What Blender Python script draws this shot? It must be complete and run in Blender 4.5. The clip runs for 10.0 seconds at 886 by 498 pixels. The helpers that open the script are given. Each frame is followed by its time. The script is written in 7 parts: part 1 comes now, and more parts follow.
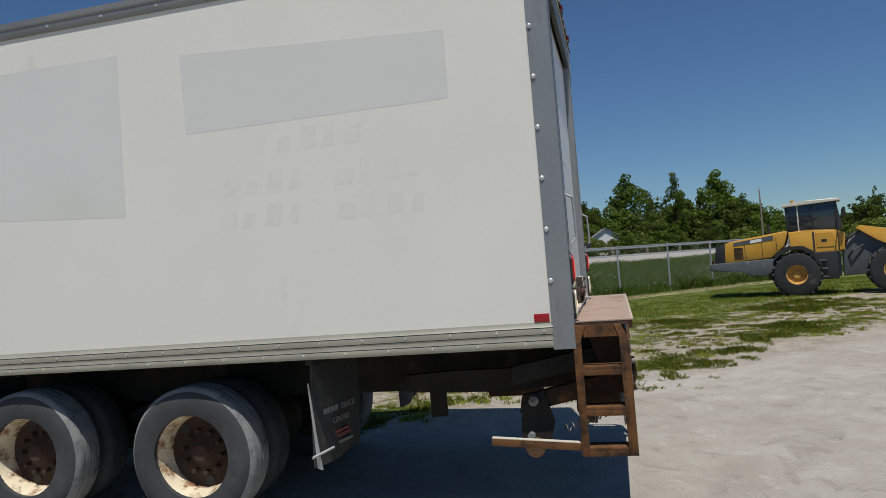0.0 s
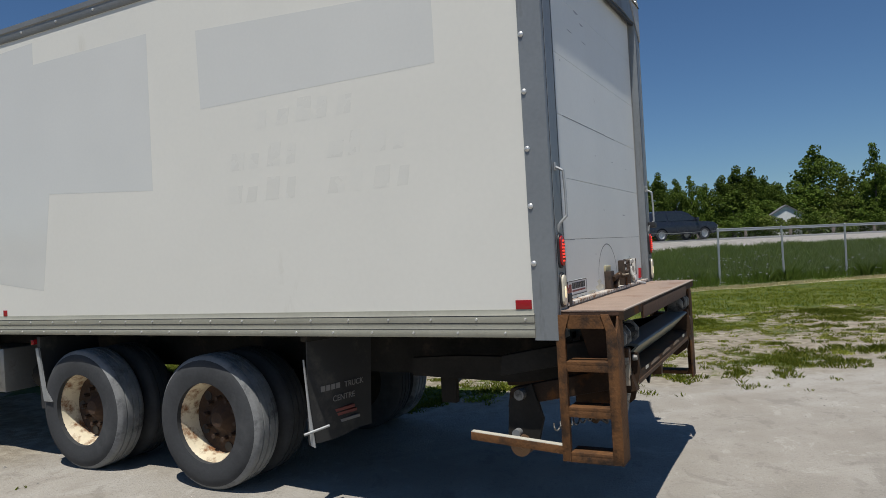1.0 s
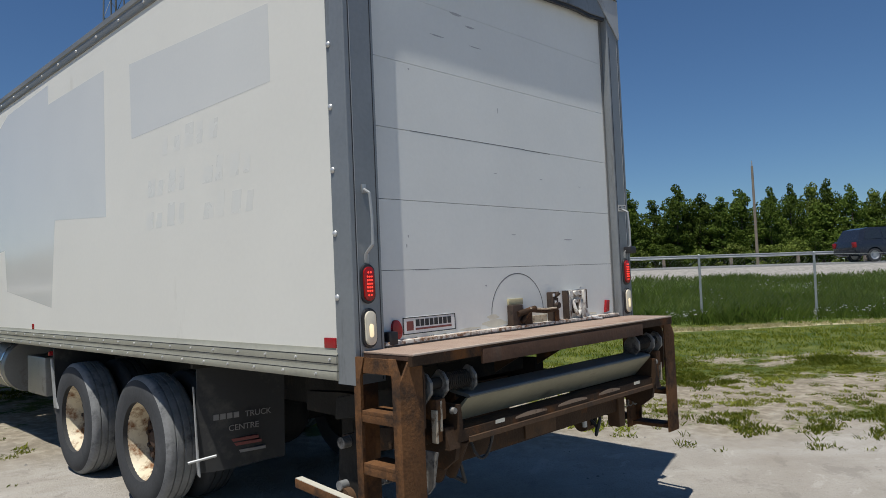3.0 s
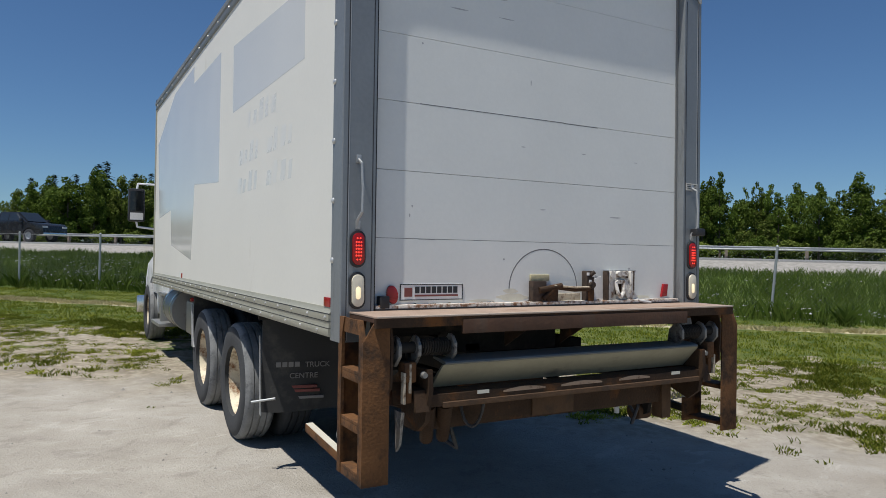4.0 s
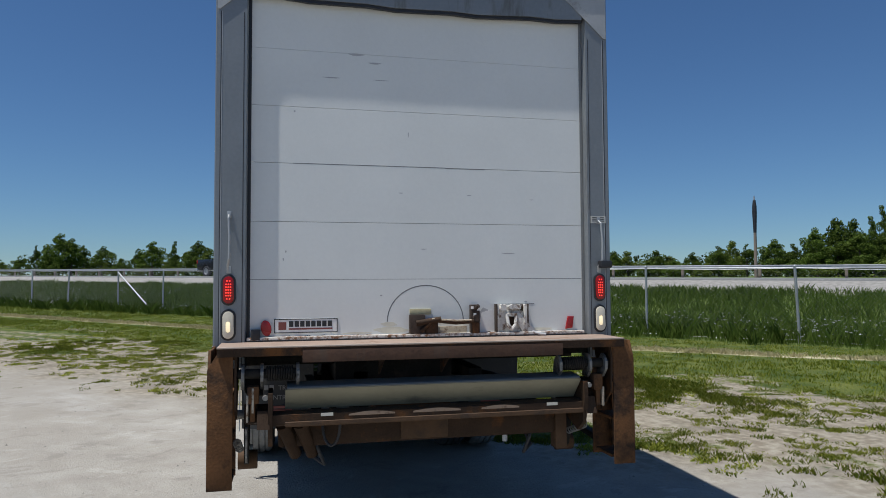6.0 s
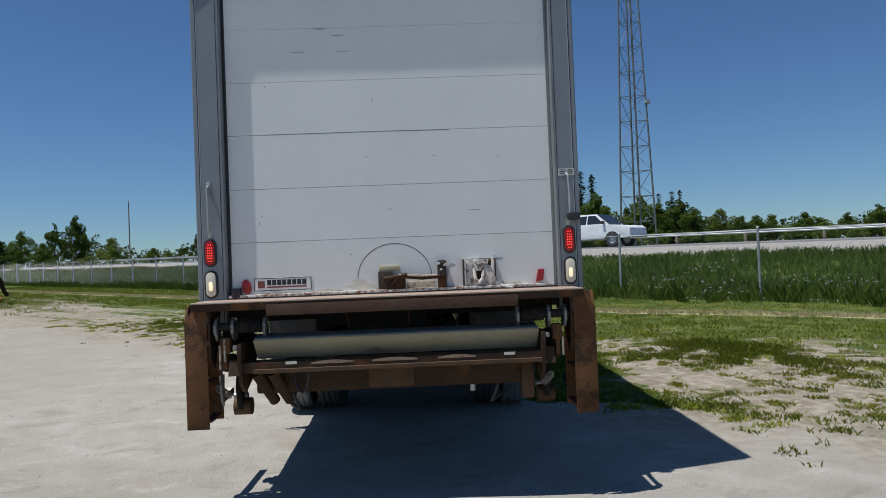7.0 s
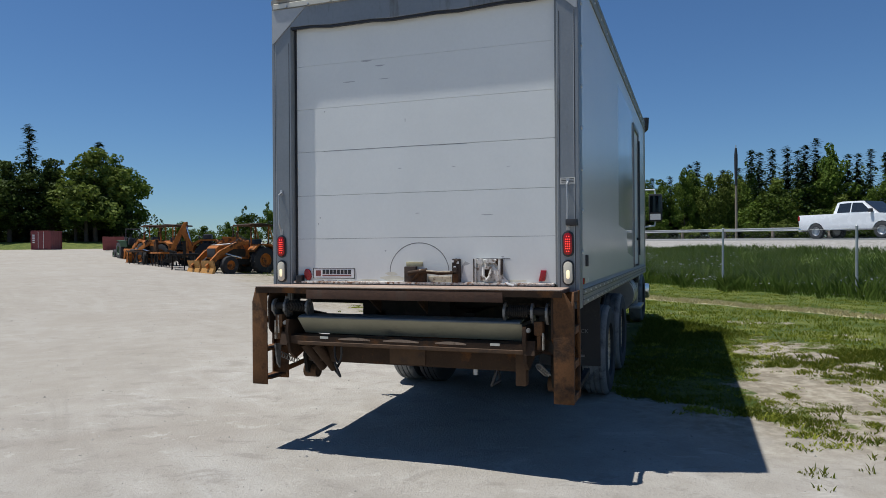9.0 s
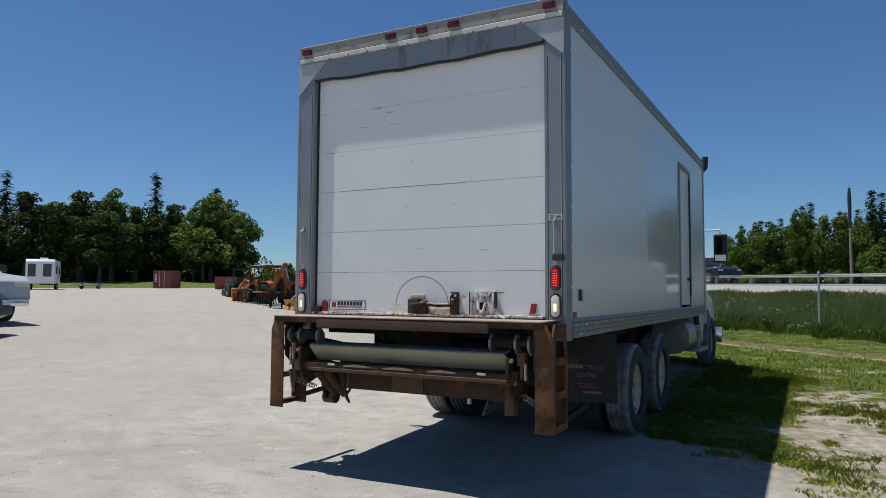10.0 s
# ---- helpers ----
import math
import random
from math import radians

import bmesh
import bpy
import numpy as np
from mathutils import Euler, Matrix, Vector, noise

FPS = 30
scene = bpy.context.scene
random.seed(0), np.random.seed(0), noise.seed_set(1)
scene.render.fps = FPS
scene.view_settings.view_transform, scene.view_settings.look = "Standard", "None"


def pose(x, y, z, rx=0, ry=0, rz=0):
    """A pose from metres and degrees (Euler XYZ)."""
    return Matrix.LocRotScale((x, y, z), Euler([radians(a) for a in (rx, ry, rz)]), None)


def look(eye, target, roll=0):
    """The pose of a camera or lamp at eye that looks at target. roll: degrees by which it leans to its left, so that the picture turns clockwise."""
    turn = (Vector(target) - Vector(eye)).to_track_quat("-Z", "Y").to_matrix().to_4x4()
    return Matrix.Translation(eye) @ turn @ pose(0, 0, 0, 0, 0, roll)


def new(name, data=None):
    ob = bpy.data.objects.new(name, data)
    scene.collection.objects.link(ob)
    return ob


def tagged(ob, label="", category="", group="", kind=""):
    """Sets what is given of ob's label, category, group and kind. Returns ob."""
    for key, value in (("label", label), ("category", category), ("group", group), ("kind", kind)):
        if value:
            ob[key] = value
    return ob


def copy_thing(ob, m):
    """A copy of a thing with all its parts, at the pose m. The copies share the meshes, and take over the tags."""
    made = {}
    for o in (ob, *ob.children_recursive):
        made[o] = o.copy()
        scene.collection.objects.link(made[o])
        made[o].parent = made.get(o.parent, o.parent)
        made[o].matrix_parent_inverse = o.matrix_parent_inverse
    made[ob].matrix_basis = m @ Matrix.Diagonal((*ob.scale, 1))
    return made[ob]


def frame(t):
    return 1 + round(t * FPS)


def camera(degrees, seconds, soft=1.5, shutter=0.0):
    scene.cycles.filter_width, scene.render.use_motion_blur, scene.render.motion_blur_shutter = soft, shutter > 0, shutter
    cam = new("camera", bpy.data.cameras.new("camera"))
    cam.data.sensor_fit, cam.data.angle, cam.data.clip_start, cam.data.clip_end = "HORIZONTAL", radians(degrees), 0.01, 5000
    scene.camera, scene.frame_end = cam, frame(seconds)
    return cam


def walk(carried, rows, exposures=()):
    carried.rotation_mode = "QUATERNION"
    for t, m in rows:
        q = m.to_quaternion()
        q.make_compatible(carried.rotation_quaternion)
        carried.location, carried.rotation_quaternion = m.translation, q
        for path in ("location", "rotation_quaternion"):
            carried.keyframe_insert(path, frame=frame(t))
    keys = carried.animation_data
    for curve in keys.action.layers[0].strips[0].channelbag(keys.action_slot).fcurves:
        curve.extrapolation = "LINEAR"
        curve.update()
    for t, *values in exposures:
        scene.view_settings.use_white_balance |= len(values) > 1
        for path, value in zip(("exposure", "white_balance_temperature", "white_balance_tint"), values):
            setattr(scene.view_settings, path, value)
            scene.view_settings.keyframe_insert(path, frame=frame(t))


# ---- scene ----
cam = camera(64.8, 10.0, soft=0.55)
PATH = [
    (0, (0.258, -4.219, 1.726), (-0.213, -2.276, 1.773), -4.7),
    (0.5, (0.754, -3.872, 1.732), (0.147, -1.967, 1.795), -4.4),
    (1, (1.184, -3.553, 1.676), (0.261, -1.779, 1.683), -3.3),
    (1.5, (1.531, -3.228, 1.672), (0.555, -1.482, 1.665), -2.8),
    (2, (1.832, -2.864, 1.672), (0.726, -1.199, 1.752), -1.9),
    (3.3, (2.825, -1.819, 1.636), (1.335, -0.489, 1.737), -1.0),
    (3.5, (2.967, -1.662, 1.607), (1.402, -0.423, 1.73), 0.8),
    (4, (3.309, -1.272, 1.606), (1.564, -0.294, 1.63), 0.8),
    (4.5, (3.628, -0.844, 1.637), (1.834, 0.035, 1.719), 0.6),
    (5, (3.878, -0.528, 1.611), (1.961, 0.034, 1.7), 2.3),
    (5.5, (4.197, -0.06, 1.628), (2.268, 0.445, 1.776), 2.2),
    (6, (4.417, 0.396, 1.679), (2.47, 0.846, 1.776), -0.3),
    (6.2, (4.53, 0.656, 1.615), (2.557, 0.976, 1.67), -1.2),
    (7.3, (4.794, 1.79, 1.524), (2.797, 1.711, 1.604), -1.0),
    (7.5, (4.842, 1.989, 1.53), (2.856, 1.772, 1.63), 0.2),
    (8, (4.947, 2.427, 1.551), (2.976, 2.096, 1.625), -0.6),
    (8.5, (5.039, 2.862, 1.522), (3.104, 2.358, 1.583), -0.7),
    (9, (5.127, 3.371, 1.615), (3.244, 2.697, 1.614), -0.4),
    (9.5, (5.102, 3.791, 1.578), (3.271, 2.993, 1.668), 2.1),
    (10, (5.058, 4.247, 1.534), (3.298, 3.306, 1.657), 0.3),
]
walk(cam, [(t, look(eye, target, roll)) for t, eye, target, roll in PATH], exposures=[(0.0, -0.12, 6450, 10), (2.2, -0.10, 6400, 10), (3.5, 0.04, 6400, 10), (5.0, 0.06, 6250, 10), (6.0, -0.02, 6100, 10), (7.5, 0.04, 6150, 10), (10.0, 0.14, 6150, 10)])

# ---- light ----
SUN_TO = Vector((0.36, -1.28, 3.80)).normalized()
world = bpy.data.worlds.new("clear_sky")
scene.world = world
world.use_nodes = True
wn = world.node_tree
sky = wn.nodes.new("ShaderNodeTexSky")
sky.sky_type = "NISHITA"
sky.sun_disc = False
sky.sun_elevation = math.asin(SUN_TO.z)
sky.sun_rotation = math.atan2(SUN_TO.x, SUN_TO.y)
sky.altitude = 300
sky.air_density = 1.0
sky.dust_density = 0.0
sky.ozone_density = 2.0
tint = wn.nodes.new("ShaderNodeMix")
tint.data_type, tint.blend_type = "RGBA", "MULTIPLY"
tint.inputs[0].default_value = 1.0
tint.inputs[7].default_value = (0.71, 0.95, 1.19, 1.0)
wn.links.new(sky.outputs[0], tint.inputs[6])
wn.links.new(tint.outputs[2], wn.nodes["Background"].inputs[0])
wn.nodes["Background"].inputs[1].default_value = 0.060
sun = new("sun", bpy.data.lights.new("sun", "SUN"))
sun.data.energy = 4.7
sun.data.angle = radians(0.53)
sun.data.color = (1.0, 0.965, 0.89)
sun.matrix_world = look(SUN_TO * 60, (0, 0, 0))

# ---- mesh helpers ----
def part(name, bm, material, parent=None, label="", m=None, flat=False, kind=""):
    """One mesh object from a bmesh or mesh, under a thing or a part."""
    if isinstance(bm, bmesh.types.BMesh):
        data = bpy.data.meshes.new(name)
        bmesh.ops.recalc_face_normals(bm, faces=bm.faces)
        bm.to_mesh(data)
        bm.free()
        if not flat:
            data.polygons.foreach_set("use_smooth", [True] * len(data.polygons))
            data.set_sharp_from_angle(angle=radians(32))
    else:
        data = bm
    if material and not data.materials:
        data.materials.append(material)
    ob = new(name, data)
    if parent:
        ob.parent = parent
    if m is not None:
        ob.matrix_basis = m
    return tagged(ob, label=label, kind=kind)


def thing(name, label, category, m=None, group="", kind=""):
    ob = new(name)
    ob.empty_display_size = 0.2
    if m is not None:
        ob.matrix_basis = m
    return tagged(ob, label, category, group, kind)


def box(bm, x0, x1, y0, y1, z0, z1, bevel=0.0, m=None):
    v = [bm.verts.new((x, y, z)) for x in (x0, x1) for y in (y0, y1) for z in (z0, z1)]
    f = [bm.faces.new([v[i] for i in q]) for q in ((0, 1, 3, 2), (4, 6, 7, 5), (0, 4, 5, 1), (2, 3, 7, 6), (0, 2, 6, 4), (1, 5, 7, 3))]
    if bevel:
        e = list({e for q in f for e in q.edges})
        r = bmesh.ops.bevel(bm, geom=e, offset=bevel, segments=2, affect="EDGES", profile=0.6)
        v = list({w for q in r["faces"] for w in q.verts} | {w for w in v if w.is_valid})
    if m is not None:
        bmesh.ops.transform(bm, matrix=m, verts=v)
    return bm


def prism(bm, pts, axis, a0, a1, bevel=0.0):
    """Extrudes a polygon along an axis. pts are (x, z) for y, (y, z) for x, (x, y) for z."""
    def at(p, a):
        return {"x": (a, p[0], p[1]), "y": (p[0], a, p[1]), "z": (p[0], p[1], a)}[axis]
    lo, hi = [bm.verts.new(at(p, a0)) for p in pts], [bm.verts.new(at(p, a1)) for p in pts]
    f = [bm.faces.new(lo), bm.faces.new(hi[::-1])]
    n = len(pts)
    f += [bm.faces.new((lo[i], hi[i], hi[(i + 1) % n], lo[(i + 1) % n])) for i in range(n)]
    if bevel:
        bmesh.ops.bevel(bm, geom=list({e for q in f for e in q.edges}), offset=bevel, segments=2, affect="EDGES", profile=0.6)
    return bm


def rod(bm, p0, p1, r, r1=None, seg=12, caps=True):
    p0, p1 = Vector(p0), Vector(p1)
    q = (p1 - p0).to_track_quat("Z", "Y").to_matrix()
    r1 = r if r1 is None else r1
    ring = [[bm.verts.new(p + q @ Vector((s * math.cos(t), s * math.sin(t), 0))) for t in [2 * math.pi * i / seg for i in range(seg)]] for p, s in ((p0, r), (p1, r1))]
    for i in range(seg):
        j = (i + 1) % seg
        bm.faces.new((ring[0][i], ring[0][j], ring[1][j], ring[1][i]))
    if caps:
        bm.faces.new(ring[0][::-1])
        bm.faces.new(ring[1])
    return bm


def tube(bm, pts, r, seg=8):
    for a, b in zip(pts, pts[1:]):
        rod(bm, a, b, r, seg=seg)
    for p in pts[1:-1]:
        bmesh.ops.create_icosphere(bm, subdivisions=1, radius=r * 1.02, matrix=Matrix.Translation(p))
    return bm


def lathe(bm, profile, seg=32, closed=True):
    """Turns (radius, y) points round the y axis."""
    rings = []
    for r, y in profile:
        rings.append([bm.verts.new((r * math.cos(t), y, r * math.sin(t))) for t in [2 * math.pi * i / seg for i in range(seg)]] if r > 1e-4 else [bm.verts.new((0, y, 0))])
    pairs = list(zip(rings, rings[1:])) + ([(rings[-1], rings[0])] if closed else [])
    for a, b in pairs:
        for i in range(seg):
            j = (i + 1) % seg
            q = [a[i % len(a)], a[j % len(a)], b[j % len(b)], b[i % len(b)]]
            q = list(dict.fromkeys(q))
            if len(q) > 2:
                bm.faces.new(q)
    return bm


def slab(name, verts, faces, material, parent=None, label="", smooth=False, kind=""):
    """A mesh object from computed arrays."""
    data = bpy.data.meshes.new(name)
    data.from_pydata([tuple(v) for v in verts], [], [tuple(f) for f in faces])
    data.update()
    if smooth:
        data.polygons.foreach_set("use_smooth", [True] * len(data.polygons))
    return part(name, data, material, parent, label, kind=kind)


def B():
    return bmesh.new()

# ---- materials ----
def rgb(r, g, b):
    return (r, g, b, 1.0)


def mat(name, col, rough=0.55, metal=0.0, var=0.12, scale=3.0, grain=45.0, bump=0.15, dirt=None, dirt_amount=0.45, dirt_scale=4.0, dirt_stretch=(1, 1, 1), spec=0.5, per_object=0.0):
    """Painted or raw surface: broad tone shift, fine grain, dirt or rust in patches."""
    m = bpy.data.materials.new(name)
    m.use_nodes = True
    t = m.node_tree
    n, l = t.nodes, t.links
    p = n["Principled BSDF"]
    p.inputs["Metallic"].default_value = metal
    p.inputs["Specular IOR Level"].default_value = spec
    co = n.new("ShaderNodeTexCoord")
    broad = n.new("ShaderNodeTexNoise")
    broad.inputs["Scale"].default_value, broad.inputs["Detail"].default_value = scale, 5
    fine = n.new("ShaderNodeTexNoise")
    fine.inputs["Scale"].default_value, fine.inputs["Detail"].default_value = grain, 4
    l.new(co.outputs["Object"], broad.inputs[0])
    l.new(co.outputs["Object"], fine.inputs[0])
    add = n.new("ShaderNodeMath")
    add.operation = "MULTIPLY_ADD"
    l.new(fine.outputs[0], add.inputs[0])
    add.inputs[1].default_value = 0.5
    l.new(broad.outputs[0], add.inputs[2])
    ramp = n.new("ShaderNodeMapRange")
    ramp.inputs[1].default_value, ramp.inputs[2].default_value = 0.45, 1.05
    ramp.inputs[3].default_value, ramp.inputs[4].default_value = 1 - var, 1 + var
    l.new(add.outputs[0], ramp.inputs[0])
    tone = ramp.outputs[0]
    if per_object:
        info = n.new("ShaderNodeObjectInfo")
        shift = n.new("ShaderNodeMapRange")
        shift.inputs[3].default_value, shift.inputs[4].default_value = 1 - per_object, 1 + per_object
        l.new(info.outputs["Random"], shift.inputs[0])
        mul = n.new("ShaderNodeMath")
        mul.operation = "MULTIPLY"
        l.new(tone, mul.inputs[0])
        l.new(shift.outputs[0], mul.inputs[1])
        tone = mul.outputs[0]
    vm = n.new("ShaderNodeVectorMath")
    vm.operation = "SCALE"
    vm.inputs[0].default_value = col
    l.new(tone, vm.inputs[3])
    colour = vm.outputs[0]
    rough_out = None
    if dirt:
        mp = n.new("ShaderNodeMapping")
        mp.inputs["Scale"].default_value = dirt_stretch
        l.new(co.outputs["Object"], mp.inputs[0])
        dn = n.new("ShaderNodeTexNoise")
        dn.inputs["Scale"].default_value, dn.inputs["Detail"].default_value, dn.inputs["Roughness"].default_value = dirt_scale, 8, 0.65
        l.new(mp.outputs[0], dn.inputs[0])
        dr = n.new("ShaderNodeMapRange")
        dr.inputs[1].default_value, dr.inputs[2].default_value = 0.72 - 0.4 * dirt_amount, 0.86 - 0.4 * dirt_amount
        l.new(dn.outputs[0], dr.inputs[0])
        mix = n.new("ShaderNodeMix")
        mix.data_type = "RGBA"
        l.new(dr.outputs[0], mix.inputs[0])
        l.new(colour, mix.inputs[6])
        mix.inputs[7].default_value = rgb(*dirt)
        colour = mix.outputs[2]
        rr = n.new("ShaderNodeMapRange")
        rr.inputs[3].default_value, rr.inputs[4].default_value = rough, 0.9
        l.new(dr.outputs[0], rr.inputs[0])
        rough_out = rr.outputs[0]
    l.new(colour, p.inputs["Base Color"])
    if rough_out:
        l.new(rough_out, p.inputs["Roughness"])
    else:
        rv = n.new("ShaderNodeMapRange")
        rv.inputs[1].default_value, rv.inputs[2].default_value = 0.3, 0.7
        rv.inputs[3].default_value, rv.inputs[4].default_value = max(0.03, rough - 0.08), min(1, rough + 0.08)
        l.new(broad.outputs[0], rv.inputs[0])
        l.new(rv.outputs[0], p.inputs["Roughness"])
    if bump:
        b = n.new("ShaderNodeBump")
        b.inputs["Strength"].default_value, b.inputs["Distance"].default_value = bump, 0.01
        l.new(fine.outputs[0], b.inputs["Height"])
        l.new(b.outputs[0], p.inputs["Normal"])
    return m


def lamp_mat(name, col, emit, rough=0.2):
    m = mat(name, col, rough, var=0.1, bump=0.0)
    p = m.node_tree.nodes["Principled BSDF"]
    p.inputs["Emission Color"].default_value = rgb(*col)
    p.inputs["Emission Strength"].default_value = emit
    return m


def glass_mat(name, col=(0.02, 0.025, 0.03), rough=0.05):
    m = mat(name, col, rough, var=0.05, bump=0.0, spec=0.8)
    return m


M_PANEL = mat("white_frp_panel", (0.715, 0.70, 0.636), 0.5, var=0.035, scale=1.1, grain=30, bump=0.03, dirt=(0.539, 0.513, 0.441), dirt_amount=0.18, dirt_scale=1.5, dirt_stretch=(1, 1, 0.35))
M_PANEL_R = mat("glossy_white_panel", (0.674, 0.67, 0.629), 0.24, var=0.03, scale=1.1, grain=30, bump=0.015, dirt=(0.547, 0.519, 0.446), dirt_amount=0.12, dirt_scale=1.5, dirt_stretch=(1, 1, 0.35))
M_GLOSSPATCH = mat("glossy_unfaded_paint", (0.63, 0.63, 0.60), 0.07, var=0.02, scale=1.3, bump=0.005)
M_PATCH = mat("glossy_decal_ground", (0.648, 0.645, 0.606), 0.07, var=0.03, scale=1.3, bump=0.006)
M_GHOST = mat("ghost_lettering", (0.70, 0.686, 0.625), 0.28, var=0.03, bump=0.0)
M_DOOR = mat("white_door_paint", (0.728, 0.737, 0.705), 0.45, var=0.04, scale=1.8, bump=0.04, dirt=(0.455, 0.445, 0.418), dirt_amount=0.1, dirt_scale=2.2, dirt_stretch=(1, 0.5, 1.4))
M_SEAM = mat("door_seam_grime", (0.16, 0.16, 0.16), 0.8, bump=0.0)
M_SCUFF = mat("scuff_mark", (0.42, 0.42, 0.42), 0.7, bump=0.0)
M_POST = mat("grey_painted_post", (0.235, 0.25, 0.258), 0.45, 0.35, var=0.12, scale=2.2, bump=0.06, dirt=(0.085, 0.08, 0.075), dirt_amount=0.42, dirt_scale=4, dirt_stretch=(1, 1, 0.18))
M_TOPRAIL = mat("dull_dark_aluminium", (0.26, 0.26, 0.25), 0.5, 0.5, var=0.15, scale=2, bump=0.05)
M_ALU = mat("weathered_aluminium", (0.38, 0.37, 0.30), 0.5, 0.2, var=0.14, scale=2.5, bump=0.07, dirt=(0.25, 0.23, 0.19), dirt_amount=0.3, dirt_scale=5, dirt_stretch=(0.3, 1, 1))
M_CREAM = mat("cream_trim", (0.60, 0.57, 0.48), 0.5, 0.1, bump=0.05, dirt=(0.3, 0.27, 0.22), dirt_amount=0.3)
M_ROOFCAP = mat("weathered_roof_cap", (0.30, 0.285, 0.245), 0.65, 0.1, var=0.25, scale=5, bump=0.1, dirt=(0.12, 0.11, 0.09), dirt_amount=0.45, dirt_scale=6)
M_GUSSET = mat("pale_grey_gusset", (0.40, 0.41, 0.41), 0.5, 0.2, var=0.1, bump=0.05, dirt=(0.2, 0.19, 0.18), dirt_amount=0.3)
M_RIVET = mat("zinc_rivet", (0.62, 0.62, 0.60), 0.35, 0.6, bump=0.0)
M_RUST = mat("rusted_step_steel", (0.135, 0.061, 0.022), 0.8, 0.0, var=0.4, scale=4, grain=70, bump=0.35, spec=0.3, dirt=(0.036, 0.022, 0.014), dirt_amount=0.62, dirt_scale=5)
M_RUSTDARK = mat("oily_rusted_steel", (0.046, 0.026, 0.014), 0.75, 0.0, spec=0.25, var=0.3, scale=8, grain=70, bump=0.35, dirt=(0.15, 0.062, 0.02), dirt_amount=0.42, dirt_scale=5)
M_DECK = mat("worn_rust_red_deck", (0.35, 0.255, 0.195), 0.6, 0.05, var=0.18, scale=6, grain=80, bump=0.4, dirt=(0.22, 0.12, 0.075), dirt_amount=0.4, dirt_scale=4)
M_LIP = mat("brown_deck_lip", (0.075, 0.036, 0.019), 0.75, 0.05, var=0.25, scale=7, bump=0.3, dirt=(0.08, 0.055, 0.04), dirt_amount=0.4, dirt_scale=6, dirt_stretch=(1, 1.6, 0.2))
M_PLATFORM = mat("grey_alloy_platform", (0.31, 0.29, 0.205), 0.6, 0.1, var=0.12, scale=3, grain=30, bump=0.1, dirt=(0.12, 0.11, 0.09), dirt_amount=0.35, dirt_scale=4, dirt_stretch=(1, 0.3, 1))
M_CHASSIS = mat("black_chassis_paint", (0.024, 0.022, 0.019), 0.8, 0.0, var=0.3, scale=6, bump=0.3, dirt=(0.06, 0.046, 0.034), dirt_amount=0.4, dirt_scale=5, spec=0.2)
M_RUBBER = mat("dusty_tyre_rubber", (0.04, 0.042, 0.045), 0.85, 0.0, var=0.25, scale=5, bump=0.2, dirt=(0.062, 0.064, 0.066), dirt_amount=0.45, dirt_scale=3.5)
M_TYREDARK = mat("dark_machine_tyre", (0.022, 0.022, 0.023), 0.85, 0.0, var=0.25, scale=5, bump=0.2, dirt=(0.09, 0.085, 0.075), dirt_amount=0.4, dirt_scale=2.5)
M_SHOULDER = mat("scuffed_tyre_shoulder", (0.21, 0.213, 0.212), 0.9, var=0.25, scale=7, bump=0.2, dirt=(0.075, 0.077, 0.08), dirt_amount=0.45, dirt_scale=5)
M_FLAP = mat("black_rubber_flap", (0.03, 0.03, 0.03), 0.7, bump=0.1, dirt=(0.085, 0.08, 0.07), dirt_amount=0.4)
M_RIM = mat("cream_painted_rim", (0.68, 0.59, 0.42), 0.55, 0.0, var=0.12, scale=5, bump=0.15, dirt=(0.20, 0.085, 0.03), dirt_amount=0.58, dirt_scale=8)
M_HUB = mat("rusty_brown_hub", (0.06, 0.032, 0.018), 0.85, 0.1, var=0.35, scale=10, bump=0.5, dirt=(0.045, 0.03, 0.022), dirt_amount=0.5, dirt_scale=9)
M_BLACK = mat("black_plastic", (0.022, 0.022, 0.024), 0.5, bump=0.05)
M_CHROME = mat("bright_metal", (0.75, 0.75, 0.74), 0.18, 0.9, bump=0.02)
M_POLISHED = mat("polished_tank_alloy", (0.36, 0.36, 0.35), 0.42, 0.7, bump=0.05, dirt=(0.28, 0.26, 0.22), dirt_amount=0.35)
M_CABWHITE = mat("white_cab_paint", (0.80, 0.81, 0.82), 0.22, var=0.03, bump=0.0)
M_WHITE = mat("white_stamped_paint", (0.78, 0.77, 0.74), 0.6, bump=0.02)
M_PLATTOP = mat("dull_platform_alloy", (0.19, 0.20, 0.185), 0.5, 0.4, bump=0.1, dirt=(0.10, 0.10, 0.085), dirt_amount=0.35, dirt_scale=5, dirt_stretch=(1, 0.3, 1))
M_LETTER = mat("grey_white_lettering", (0.22, 0.21, 0.20), 0.7, bump=0.0)
M_LETTERRED = mat("dull_red_lettering", (0.20, 0.06, 0.05), 0.7, bump=0.0)
M_REDREF = mat("red_reflector", (0.32, 0.01, 0.014), 0.25, var=0.1, bump=0.02)
M_REDLENS = mat("red_lamp_lens", (0.09, 0.006, 0.007), 0.2, var=0.05, bump=0.0)
M_LED = lamp_mat("lit_red_led", (1.0, 0.05, 0.03), 1.0)
M_LEDHALO = lamp_mat("lit_red_lens", (0.30, 0.008, 0.008), 0.05)
M_BULB = lamp_mat("warm_reversing_bulb", (1.0, 0.82, 0.5), 0.7)
M_REVLENS = mat("clear_lamp_lens", (0.72, 0.66, 0.52), 0.2, var=0.1, bump=0.0)
